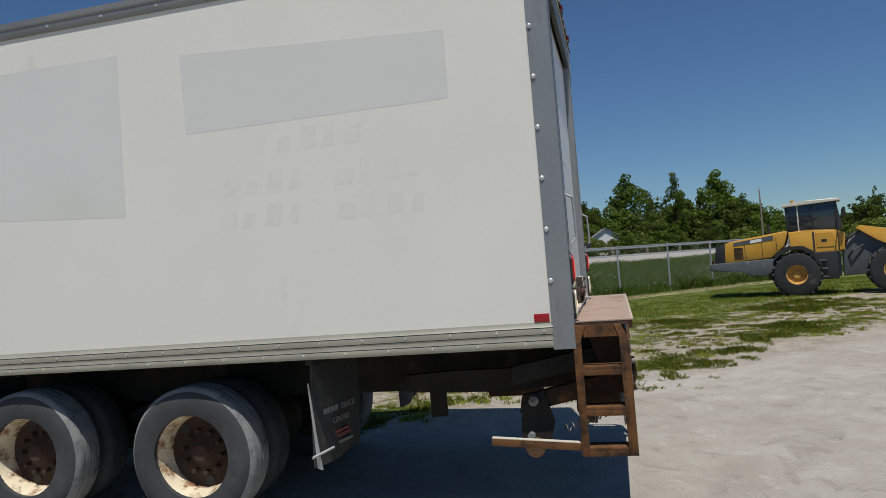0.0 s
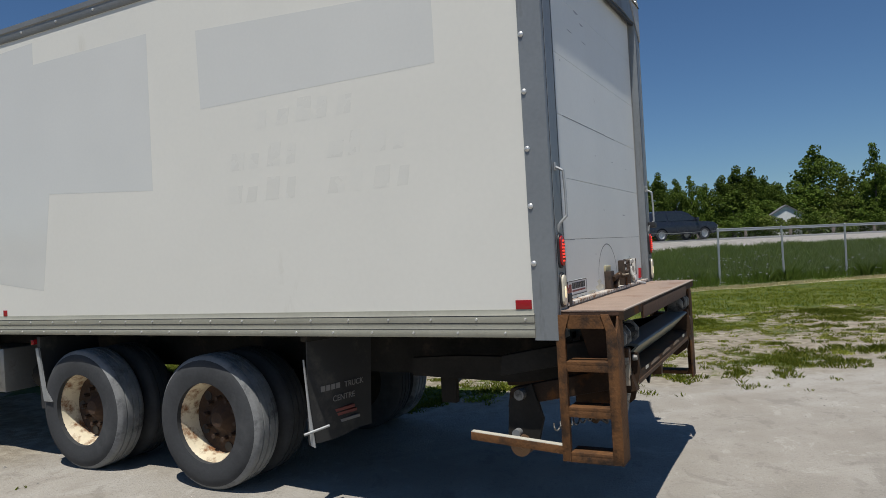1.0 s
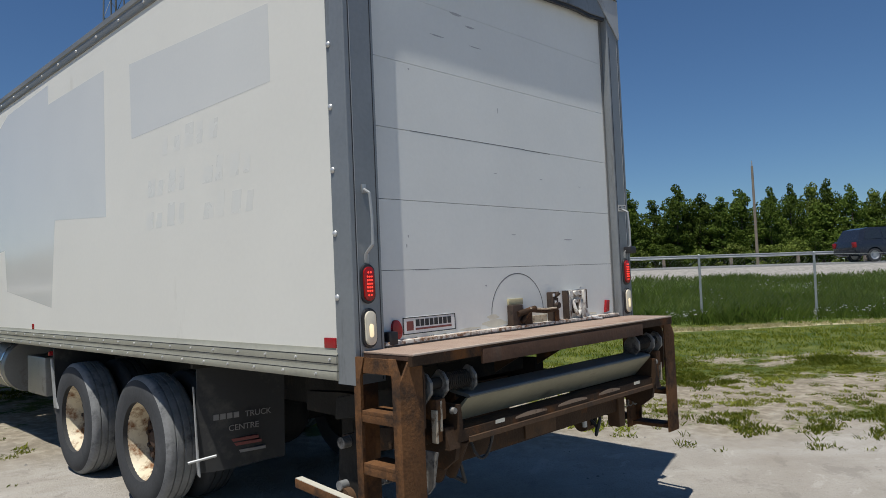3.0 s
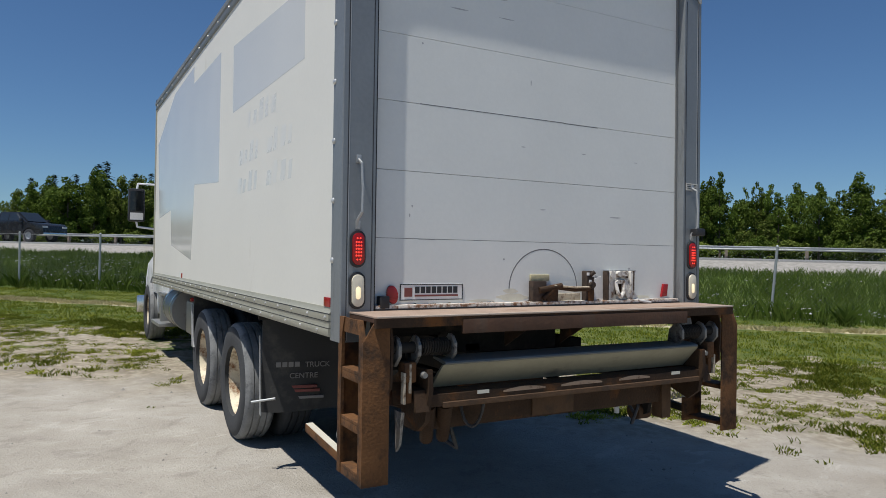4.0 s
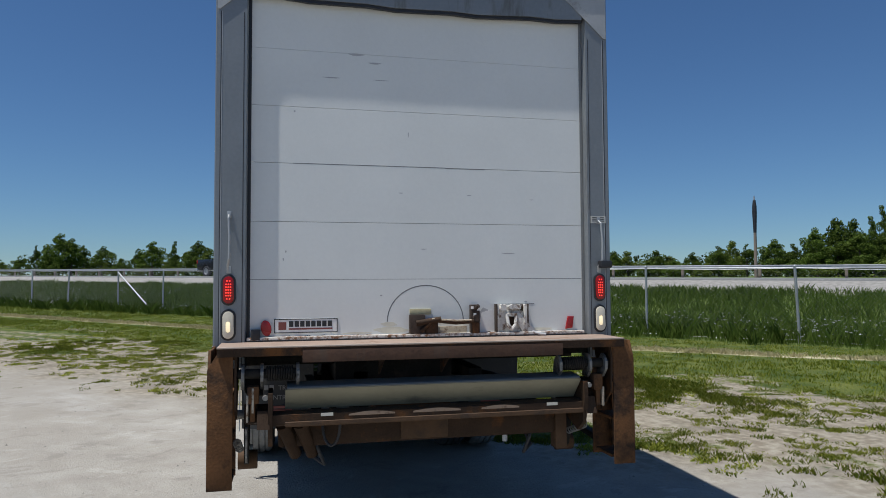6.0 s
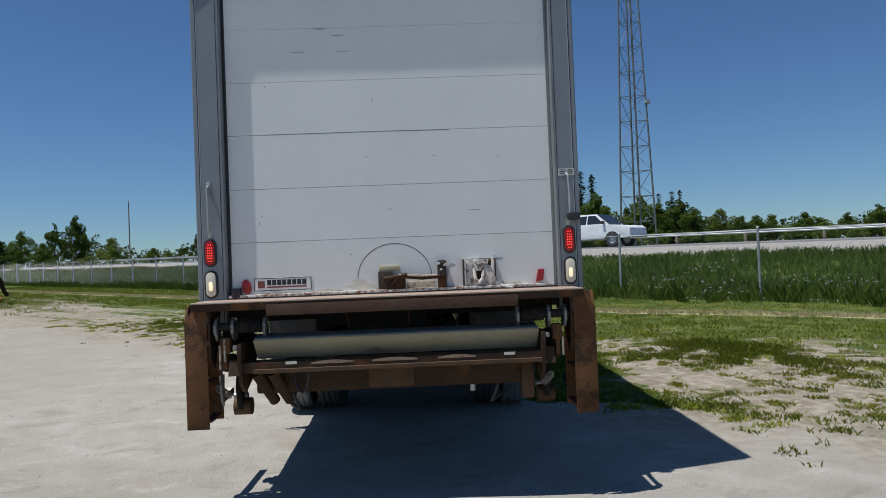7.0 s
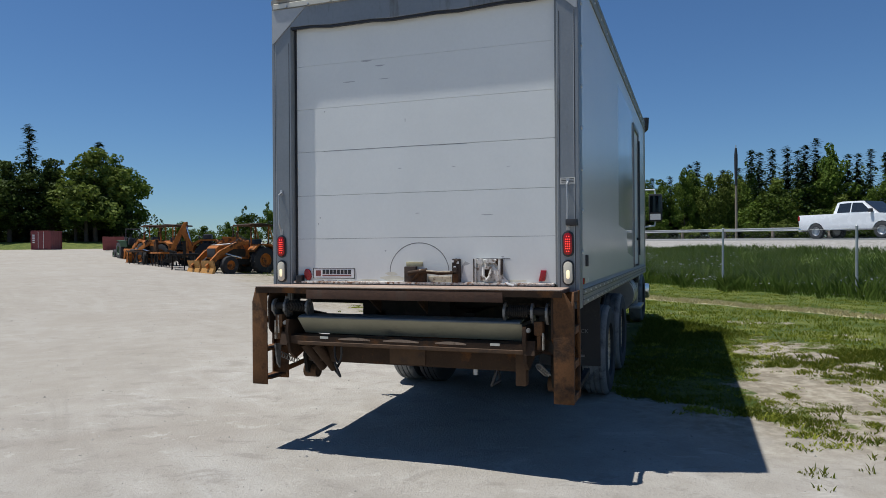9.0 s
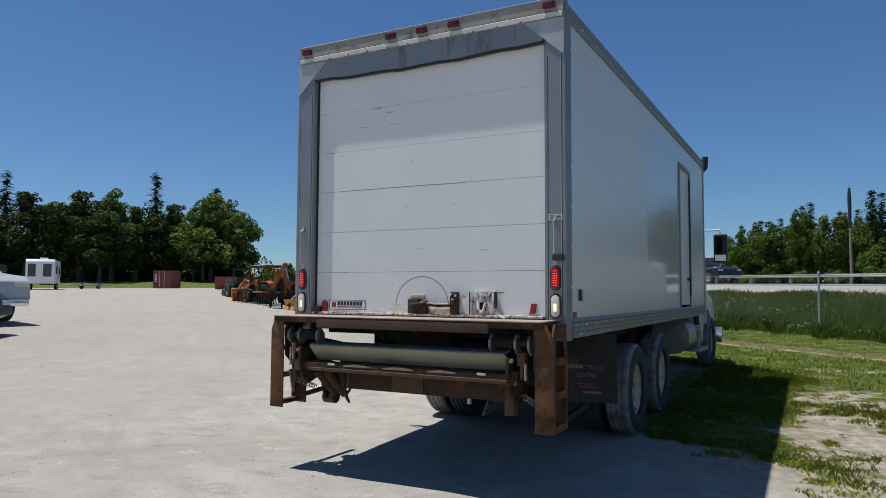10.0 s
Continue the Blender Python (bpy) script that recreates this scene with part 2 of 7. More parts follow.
M_GREASY = mat("greasy_worn_steel", (0.22, 0.212, 0.195), 0.5, 0.4, var=0.35, scale=14, bump=0.2, dirt=(0.04, 0.035, 0.03), dirt_amount=0.5, dirt_scale=12)
M_STAIN = mat("yellowed_door_stain", (0.66, 0.63, 0.52), 0.7, var=0.12, scale=8, bump=0.05)
M_GALV = mat("galvanised_steel", (0.42, 0.43, 0.43), 0.5, 0.6, var=0.15, scale=6, bump=0.1)
M_LABELPAPER = mat("pale_label", (0.62, 0.60, 0.54), 0.6, bump=0.0)
M_YELLOWSTAIN = mat("yellowed_foam_stain", (0.46, 0.41, 0.25), 0.85, var=0.2, bump=0.2)
M_GLASS = glass_mat("dark_window_glass")
M_MACHINE = mat("machine_yellow_paint", (0.58, 0.30, 0.035), 0.5, var=0.12, bump=0.08, dirt=(0.30, 0.17, 0.05), dirt_amount=0.3, dirt_scale=3)
M_MACHINE_OLD = mat("faded_orange_machine_paint", (0.40, 0.13, 0.02), 0.7, var=0.35, bump=0.15, spec=0.3, dirt=(0.07, 0.035, 0.018), dirt_amount=0.62, dirt_scale=3)
M_MACHINE_GREEN = mat("old_green_tractor_paint", (0.035, 0.075, 0.03), 0.6, var=0.2, bump=0.1, dirt=(0.06, 0.05, 0.035), dirt_amount=0.35)
M_MACHGREY = mat("dark_grey_counterweight", (0.085, 0.095, 0.105), 0.55, var=0.15, bump=0.1, dirt=(0.19, 0.19, 0.18), dirt_amount=0.3)
M_CONTAINER = mat("faded_red_container", (0.20, 0.045, 0.045), 0.65, var=0.15, bump=0.1, dirt=(0.10, 0.035, 0.03), dirt_amount=0.35)
M_BARK = mat("grey_brown_bark", (0.11, 0.085, 0.065), 0.9, var=0.3, scale=5, grain=25, bump=0.6)
M_POLE = mat("weathered_wood_pole", (0.22, 0.18, 0.14), 0.85, var=0.2, scale=3, bump=0.3)
M_HOUSE = mat("white_siding", (0.72, 0.72, 0.70), 0.6, bump=0.05)
M_ROOF = mat("grey_shingle_roof", (0.16, 0.16, 0.165), 0.85, bump=0.2)


def leaf_mat(name, a, b, rough=0.65, trans=0.14):
    """Leaves: tone by island, light shining through."""
    m = bpy.data.materials.new(name)
    m.use_nodes = True
    n, l = m.node_tree.nodes, m.node_tree.links
    p = n["Principled BSDF"]
    g = n.new("ShaderNodeNewGeometry")
    o = n.new("ShaderNodeObjectInfo")
    mx = n.new("ShaderNodeMix")
    mx.data_type = "RGBA"
    mx.inputs[6].default_value, mx.inputs[7].default_value = rgb(*a), rgb(*b)
    l.new(g.outputs["Random Per Island"], mx.inputs[0])
    sc = n.new("ShaderNodeMapRange")
    sc.inputs[3].default_value, sc.inputs[4].default_value = 0.7, 1.3
    l.new(o.outputs["Random"], sc.inputs[0])
    vm = n.new("ShaderNodeVectorMath")
    vm.operation = "SCALE"
    l.new(mx.outputs[2], vm.inputs[0])
    l.new(sc.outputs[0], vm.inputs[3])
    l.new(vm.outputs[0], p.inputs["Base Color"])
    p.inputs["Roughness"].default_value = rough
    p.inputs["Specular IOR Level"].default_value = 0.1
    tr = n.new("ShaderNodeBsdfTranslucent")
    l.new(vm.outputs[0], tr.inputs[0])
    ms = n.new("ShaderNodeMixShader")
    ms.inputs[0].default_value = trans
    l.new(p.outputs[0], ms.inputs[1])
    l.new(tr.outputs[0], ms.inputs[2])
    l.new(ms.outputs[0], n["Material Output"].inputs[0])
    return m


M_LEAF = leaf_mat("broadleaf_foliage", (0.048, 0.083, 0.012), (0.13, 0.178, 0.03), trans=0.26)
# leaf tone lowered so the wood's shade sits in the colour
M_LEAFSHADE = leaf_mat("shaded_broadleaf_foliage", (0.031, 0.052, 0.012), (0.08, 0.11, 0.025), trans=0.18)
M_LEAFLIGHT = leaf_mat("bright_broadleaf_foliage", (0.08, 0.115, 0.02), (0.18, 0.215, 0.045), trans=0.2)
M_NEEDLE = leaf_mat("spruce_needles", (0.018, 0.042, 0.02), (0.05, 0.08, 0.035), trans=0.1)
M_GRASS = leaf_mat("mown_grass_blades", (0.10, 0.145, 0.014), (0.26, 0.275, 0.042), trans=0.4)
M_TALLGRASS = leaf_mat("tall_meadow_grass", (0.085, 0.142, 0.022), (0.155, 0.212, 0.042), trans=0.42)
M_DRYGRASS = leaf_mat("dry_grass", (0.52, 0.46, 0.24), (0.66, 0.60, 0.38), trans=0.25)
M_FLOWER = leaf_mat("white_meadow_flowers", (0.6, 0.6, 0.55), (0.75, 0.75, 0.7), trans=0.2)
M_WEED = leaf_mat("broad_weed_leaves", (0.16, 0.20, 0.022), (0.36, 0.37, 0.065), trans=0.45)


def ground_mat():
    """Pale gravel yard, patchy mown grass, meadow, by the distance from the yard's edge."""
    m = bpy.data.materials.new("yard_ground")
    m.use_nodes = True
    t = m.node_tree
    n, l = t.nodes, t.links
    p = n["Principled BSDF"]
    pos = n.new("ShaderNodeNewGeometry").outputs["Position"]
    sep = n.new("ShaderNodeSeparateXYZ")
    l.new(pos, sep.inputs[0])

    def mth(op, a, b, c=None):
        k = n.new("ShaderNodeMath")
        k.operation = op
        for i, v in enumerate((a, b, c)):
            if v is None:
                continue
            if isinstance(v, (int, float)):
                k.inputs[i].default_value = v
            else:
                l.new(v, k.inputs[i])
        return k.outputs[0]

    def noi(scale, detail=5, rough=0.55, stretch=None, swirl=0.0):
        k = n.new("ShaderNodeTexNoise")
        k.inputs["Scale"].default_value, k.inputs["Detail"].default_value, k.inputs["Roughness"].default_value = scale, detail, rough
        k.inputs["Distortion"].default_value = swirl
        src = pos
        if stretch:
            mp = n.new("ShaderNodeMapping")
            mp.vector_type = "TEXTURE"
            mp.inputs["Rotation"].default_value = (0, 0, stretch[2])
            mp.inputs["Scale"].default_value = (stretch[0], stretch[1], 1)
            l.new(pos, mp.inputs[0])
            src = mp.outputs[0]
        l.new(src, k.inputs[0])
        return k.outputs[0]

    def rng(v, a, b, c=0.0, d=1.0):
        k = n.new("ShaderNodeMapRange")
        k.interpolation_type = "SMOOTHSTEP"
        for i, q in enumerate((a, b, c, d)):
            k.inputs[i + 1].default_value = q
        l.new(v, k.inputs[0])
        return k.outputs[0]

    def mixc(f, a, b):
        k = n.new("ShaderNodeMix")
        k.data_type = "RGBA"
        if isinstance(f, (int, float)):
            k.inputs[0].default_value = f
        else:
            l.new(f, k.inputs[0])
        for i, v in ((6, a), (7, b)):
            if isinstance(v, tuple):
                k.inputs[i].default_value = rgb(*v)
            else:
                l.new(v, k.inputs[i])
        return k.outputs[2]

    u = mth("SUBTRACT", sep.outputs[1], sep.outputs[0])
    # gravel
    big, mid, fine = noi(0.35), noi(2.2, 6), noi(38, 6, 0.7)
    tracks = noi(1.1, 7, 0.66, (3.6, 0.95, radians(49)), 0.9)
    gravel = mixc(rng(mid, 0.3, 0.75), (0.351, 0.320, 0.275), (0.424, 0.393, 0.346))
    gravel = mixc(mth("MULTIPLY", rng(tracks, 0.5, 0.72), 0.75), gravel, (0.465, 0.440, 0.399))
    gravel = mixc(mth("MULTIPLY", rng(tracks, 0.47, 0.30), 0.55), gravel, (0.270, 0.245, 0.213))
    specks = noi(95, 3, 0.6)
    gravel = mixc(mth("MULTIPLY", rng(specks, 0.60, 0.70), 0.5), gravel, (0.505, 0.489, 0.457))
    gravel = mixc(mth("MULTIPLY", rng(fine, 0.52, 0.72), 0.45), gravel, (0.199, 0.183, 0.163))
    gravel = mixc(mth("MULTIPLY", rng(big, 0.48, 0.66), 0.5), gravel, (0.302, 0.265, 0.220))
    # short scuffs and damp flecks, browner ground away from the truck
    scuff = noi(3.1, 6, 0.72, (1.0, 1.7, radians(20)), 0.5)
    gravel = mixc(mth("MULTIPLY", rng(scuff, 0.55, 0.63), 0.42), gravel, (0.235, 0.212, 0.182))
    gravel = mixc(mth("MULTIPLY", rng(scuff, 0.42, 0.35), 0.4), gravel, (0.54, 0.51, 0.46))
    aside = mth("ADD", sep.outputs[1], mth("MULTIPLY_ADD", noi(0.3, 4), 5.0, -2.5))
    gravel = mixc(mth("MULTIPLY", rng(aside, -1.2, -4.5), 0.5), gravel, (0.335, 0.298, 0.245))
    # grass
    gr = mixc(rng(noi(1.4, 6), 0.35, 0.65), (0.06, 0.092, 0.015), (0.17, 0.185, 0.04))
    gr = mixc(mth("MULTIPLY", rng(noi(26, 6, 0.7), 0.42, 0.62), 0.75), gr, (0.05, 0.07, 0.02))
    soil = mixc(rng(noi(9, 6), 0.35, 0.7), (0.25, 0.21, 0.155), (0.41, 0.365, 0.285))
    soil = mixc(mth("MULTIPLY", rng(noi(1.6, 7, 0.72), 0.50, 0.62), 0.6), soil, (0.185, 0.158, 0.115))
    at = n.new("ShaderNodeAttribute")
    at.attribute_name = "grass_cover"
    patch = rng(mth("ADD", at.outputs["Fac"], mth("MULTIPLY_ADD", noi(4.0, 8, 0.75), 1.4, -0.7)), 0.44, 0.64)
    edge = mth("ADD", u, mth("MULTIPLY_ADD", noi(0.7, 6, 0.65), 5.0, -2.5))
    yard = mixc(rng(edge, 3.8, 6.6), gravel, soil)
    yard = mixc(patch, yard, gr)
    w = mth("MINIMUM", mth("MAXIMUM", mth("ADD", sep.outputs[0], sep.outputs[1]), -12.0), 18.0)
    off = mth("SUBTRACT", mth("SUBTRACT", u, mth("MULTIPLY", w, 0.15)), 19.1)
    off = mth("ADD", off, mth("MULTIPLY_ADD", noi(0.6, 3), 0.5, -0.25))
    strip = mth("MULTIPLY", rng(mth("ABSOLUTE", off, 0.0), 0.40, 0.15), 0.95)
    yard = mixc(strip, yard, (0.58, 0.52, 0.35))
    meadow = mixc(rng(noi(0.8, 6), 0.35, 0.65), (0.08, 0.125, 0.024), (0.13, 0.168, 0.045))
    ground = mixc(rng(u, 22.9, 23.8), yard, meadow)
    verge = mth("MULTIPLY", rng(mth("ADD", u, mth("MULTIPLY_ADD", noi(1.5, 4), 2.0, -1.0)), 36.2, 37.4), rng(u, 57, 55.5))
    ground = mixc(verge, ground, mixc(rng(noi(6, 6), 0.3, 0.7), (0.25, 0.235, 0.21), (0.36, 0.34, 0.31)))
    l.new(ground, p.inputs["Base Color"])
    p.inputs["Roughness"].default_value = 0.95
    p.inputs["Specular IOR Level"].default_value = 0.2
    b = n.new("ShaderNodeBump")
    b.inputs["Strength"].default_value, b.inputs["Distance"].default_value = 0.7, 0.04
    l.new(mth("ADD", mth("MULTIPLY", fine, 0.8), mth("ADD", mth("MULTIPLY", tracks, 0.3), mth("MULTIPLY", mid, 0.3))), b.inputs["Height"])
    l.new(b.outputs[0], p.inputs["Normal"])
    return m


M_STONE = leaf_mat("grey_gravel_stone", (0.246, 0.229, 0.207), (0.458, 0.436, 0.396), 0.9, 0.0)
M_GROUND = ground_mat()
M_ROAD = mat("grey_asphalt", (0.165, 0.165, 0.163), 0.9, var=0.15, scale=0.8, grain=20, bump=0.3)

# ---- ground, road, fence ----
def smooth(t):
    t = min(1.0, max(0.0, t))
    return t * t * (3 - 2 * t)


def ground_z(x, y):
    """The yard falls gently; beyond the fence the land rises to the road."""
    u = y - x
    cx, cy = max(-160, min(160, x)), max(-160, min(160, y))
    z = -0.013 * cx - 0.003 * cy + smooth((u - 25) / 12) + 0.5 * smooth((u - 36.5) / 3.5)
    z += (0.5 * smooth((-(x + y) - 58) / 40) + 0.42 * smooth((-y - 9) / 9)) * smooth((10 - u) / 14) * smooth((400 + x) / 200) * smooth((20 - x) / 20)
    z += 0.9 * smooth((-(x + y) - 116) / 26) * smooth((10 - u) / 14) * smooth((400 + x) / 200)
    z += 0.032 * math.exp(-(((x + 3.4) / 1.6) ** 2 + ((y - 0.2) / 0.8) ** 2))
    if u < 26 and abs(x) < 60 and abs(y) < 60:
        z += 0.016 * (noise.noise(Vector((x * 0.9, y * 0.9, 0))) + 0.6 * noise.noise(Vector((x * 2.3, y * 2.3, 4)))) * (1 if u < 5 else 1.8)
    return z


H = math.sqrt(0.5)


def uw(u, w):
    """A place from u = y - x and the metres w along the road."""
    return (w * H - u / 2, w * H + u / 2)


def ticks(spans):
    out = []
    for a, b, step in spans:
        k = max(1, round((b - a) / step))
        out += [a + (b - a) * i / k for i in range(k)]
    return out + [spans[-1][1]]


us = ticks([(-2600, -400, 550), (-400, -60, 20), (-60, -16, 4), (-16, 14, 0.35), (14, 26, 0.8), (26, 41, 1.0), (41, 80, 6), (80, 400, 60), (400, 2600, 550)])
ws = ticks([(-2600, -400, 550), (-400, -130, 30), (-130, -80, 2.5), (-80, -14, 4), (-14, 14, 0.35), (14, 60, 3), (60, 400, 40), (400, 2600, 550)])
gv = [(*uw(u, w), ground_z(*uw(u, w))) for u in us for w in ws]
nw = len(ws)
gf = [(i * nw + j, i * nw + j + 1, (i + 1) * nw + j + 1, (i + 1) * nw + j) for i in range(len(us) - 1) for j in range(nw - 1)]
ground = slab("ground", gv, gf, M_GROUND, smooth=True)
tagged(ground, "pale gravel yard with patchy mown grass and a meadow verge", "ground", kind="structure")

rv, rf = [], []
rw = ticks([(-420, 420, 12)])
for w in rw:
    for u, dz in ((40.0, -0.35), (40.0, 0.03), (46.0, 0.10), (52.0, 0.03), (52.0, -0.35)):
        x, y = uw(u, w)
        rv.append((x, y, ground_z(x, y) + dz))
for i in range(len(rw) - 1):
    for j in range(4):
        a = i * 5 + j
        rf.append((a, a + 1, a + 6, a + 5))
def cover(x, y):
    """How much grass grows here, 0 to 1."""
    u = y - x
    if u > 23:
        return 1.0
    if x + y < -108:
        return smooth((-(x + y) - 114) / 8)
    q = Vector((x, y, 0))
    al = Vector(((x + y) * 0.10, (y - x) * 0.42, 3))
    e = u + 2.4 * noise.noise(q * 0.22) + 1.2 * noise.noise(q * 0.7)
    base = 0.40 * smooth((e - 4.6) / 3.0) + 0.60 * smooth((e - 8.5) / 8.5)
    v = 0.98 * base + 0.32 * noise.noise(q * 0.75) + 0.5 * noise.noise(al) * (1 - 0.35 * base) + 0.42 * noise.noise(q * 2.1)
    v += 0.75 * smooth((-x - 2.0) / 0.8) * smooth((x + 11) / 2) * smooth((4.15 - y) / 0.5) * smooth((y - 2.0) / 0.4)
    return max(0.0, min(1.0, v)) * smooth((e - 3.2) / 3.0)


att = ground.data.attributes.new("grass_cover", "FLOAT", "POINT")
att.data.foreach_set("value", [cover(v[0], v[1]) for v in gv])

road = tagged(slab("road", rv, rf, M_ROAD, smooth=True), "grey two-lane asphalt highway on a low bank", "road", kind="structure")
lv, lf = [], []
for u in (40.9, 51.1):
    for i, w in enumerate(rw):
        for du in (-0.09, 0.09):
            x, y = uw(u + du, w)
            lv.append((x, y, ground_z(x, y) + 0.047 + 0.0))
k = len(rw) * 2
for s in range(2):
    for i in range(len(rw) - 1):
        a = s * k + 2 * i
        lf.append((a, a + 1, a + 3, a + 2))
slab("edge_line", lv, lf, M_WHITE, road, "worn white edge lines", kind="structure")

# steel guard rail beyond the road
rail = thing("guard_rail", "galvanised steel guard rail on posts along the highway", "guard rail")
prof = ((0, 0.10), (0.03, 0.12), (0.03, 0.16), (0.01, 0.18), (0.01, 0.22), (0.03, 0.24), (0.03, 0.28), (0, 0.30))
bv, bf = [], []
gw = ticks([(-150, 110, 4)])
for w in gw:
    for side in (0, 0.012):
        for d, z in prof:
            x, y = uw(53.0 - (d + side) * 1.414, w)
            bv.append((x, y, ground_z(x, y) + 0.45 + z))
npf = len(prof) * 2
for i in range(len(gw) - 1):
    for j in range(len(prof) - 1):
        for o in (0, len(prof)):
            a = i * npf + o + j
            bf.append((a, a + 1, a + npf + 1, a + npf))
slab("beam", bv, bf, M_GALV, rail)
bm = box(B(), -0.07, 0.07, -0.08, 0.08, -0.3, 0.78, 0.01)
post0 = part("post", bm, M_POLE, rail)
for i, w in enumerate(gw):
    x, y = uw(53.35, w)
    m = pose(x, y, ground_z(x, y), 0, 0, 45)
    if i == 0:
        post0.matrix_basis = m
    else:
        part("post", post0.data, None, rail, m=m)

# chain-link fence
fence = thing("chain_link_fence", "grey chain-link fence on galvanised posts in long grass", "fence")
FENCE_U = 24.0
posts_w = [-94.0, -90.0, -86.0, -82.0, -78.0, -74.0, -70.0, -66.0, -62.4, -59.0, -55.6, -52.2, -48.6, -45.0, -41.6, -38.1, -34.6, -31.2, -27.0, -23.7, -20.2, -16.7, -10.9, -6.3, -2.2, 1.65, 4.8, 8.14, 11.5, 14.77, 17.55, 20.45, 23.2, 26.1, 29.0, 31.9, 34.8, 37.7]
bm = rod(B(), (0, 0, -0.2), (0, 0, 1.98), 0.035, seg=10)
bmesh.ops.create_uvsphere(bm, u_segments=10, v_segments=5, radius=0.042, matrix=Matrix.Translation((0, 0, 1.98)))
pd = part("post", bm, M_GALV, fence)
leans = {8.14: 0, 4.8: 4.5, 1.65: -2.0, -31.2: 2, -27.0: -1}
for i, w in enumerate(posts_w):
    x, y = uw(FENCE_U, w)
    m = pose(x, y, ground_z(x, y) - 0.03, 0, leans.get(w, random.uniform(-1, 1)), 45)
    if i == 0:
        pd.matrix_basis = m
    else:
        part("post", pd.data, None, fence, m=m)
bm = B()
for w0, w1 in ((-27.0, -24.4),):
    a, b = uw(FENCE_U, w0), uw(FENCE_U, w1)
    rod(bm, (*a, ground_z(*a) + 1.8), (*b, ground_z(*b) + 0.05), 0.035)
part("brace", bm, M_GALV, fence, "leaning bracing pole")
for h in (0.08, 1.9):
    bm = B()
    for a, b in zip(posts_w, posts_w[1:]):
        p, q = uw(FENCE_U, a), uw(FENCE_U, b)
        mid = [(p[i] + q[i]) / 2 for i in (0, 1)]
        pts = [(*p, ground_z(*p) + h), (*mid, ground_z(*mid) + h - 0.03), (*q, ground_z(*q) + h)]
        rod(bm, pts[0], pts[1], 0.006, seg=4, caps=False)
        rod(bm, pts[1], pts[2], 0.006, seg=4, caps=False)
    part("tension_wire", bm, M_GALV, fence)
wv, wf = [], []
step, hgt = 0.11, 1.85
kk = int((posts_w[-1] - posts_w[0] - hgt) / step)
for i in range(kk):
    for s in (0, 1):
        w0 = posts_w[0] + i * step
        w1 = w0 + hgt
        za, zb = (0.05, hgt) if s == 0 else (hgt, 0.05)
        a, b = uw(FENCE_U, w0), uw(FENCE_U, w1)
        ga, gb = ground_z(*a), ground_z(*b)
        r = 0.0008
        o = len(wv)
        for (x, y), z in ((a, ga + za), (b, gb + zb)):
            wv += [(x + r * H, y - r * H, z), (x - r * H, y + r * H, z - r), (x - r * H, y + r * H, z + r)]
        wf += [(o, o + 1, o + 4, o + 3), (o + 1, o + 2, o + 5, o + 4), (o + 2, o, o + 3, o + 5)]
slab("wire_mesh", wv, wf, M_GALV, fence, "thin woven wire mesh", kind="stuff")

# ---- the box truck ----
L, W, FLOOR, TOP = 7.35, 2.59, 1.335, 3.76
truck = thing("box_truck", "white tandem-axle box truck with a rusty rear lift gate on gravel", "truck")

# cargo box
bm = B()
box(bm, -L, -0.13, 0.0, 0.045, 1.30, 3.66)
left_wall = part("side_panel", bm, M_PANEL, truck, "off-white panel with greyer patches where lettering was removed")
bm = B()
box(bm, -4.98, -0.13, W - 0.045, W, 1.30, 3.66)
box(bm, -L, -5.86, W - 0.045, W, 1.30, 3.66)
box(bm, -5.86, -4.98, W - 0.045, W, 3.33, 3.66)
right_wall = part("side_panel", bm, M_PANEL_R, truck, "plain white panel with a side door")
part("front_panel", box(B(), -L - 0.01, -L + 0.04, 0.045, W - 0.045, 1.19, 3.70), M_PANEL, truck)
part("roof_panel", box(B(), -L, -0.05, 0.02, W - 0.02, 3.70, 3.745), M_ALU, truck)
part("cargo_floor", box(B(), -L, -0.02, 0.05, W - 0.05, 1.20, 1.33), M_CHASSIS, truck)

# greyer paint where old lettering stood
def overlay(name, pts, material, y0, y1, parent):
    return part(name, prism(B(), pts, "y", y0, y1), material, parent)


overlay("paint_patch", [(-3.0, 3.385), (-3.02, 2.24), (-4.22, 2.32), (-4.36, 1.54), (-5.77, 1.71), (-5.83, 2.14), (-6.86, 2.08), (-7.1, 3.11), (-5.63, 3.54), (-4.34, 3.57), (-4.34, 3.39)], M_PATCH, -0.0006, 0.001, left_wall)
overlay("paint_patch", [(-2.51, 3.31), (-2.50, 2.76), (-0.65, 2.76), (-0.65, 3.19)], M_PATCH, -0.0006, 0.001, left_wall)
for x0, x1, z in ((-2.0, -1.2, 2.56), (-2.26, -0.8, 2.30), (-2.3, -0.78, 2.08)):
    k = 5 if z > 2.5 else 9
    for i in range(k):
        a = x0 + (x1 - x0) * i / k
        if i == 4 and k == 9:
            continue
        b = a + (0.45 + 0.3 * ((i * 7 + k) % 5) / 4) * (x1 - x0) / k
        hz = 0.10 + 0.05 * ((i * 3 + 1) % 4) / 3
        overlay("ghost_letter", [(a, z), (b, z), (b + 0.02, z + hz), (a + 0.03, z + hz)], M_GHOST, -0.0004, 0.001, left_wall)

overlay("paint_patch", [(-2.9, 3.45), (-2.9, 1.87), (-3.9, 1.82), (-4.0, 1.55), (-4.93, 1.48), (-4.93, 3.45)], M_GLOSSPATCH, W - 0.001, W + 0.0006, right_wall)

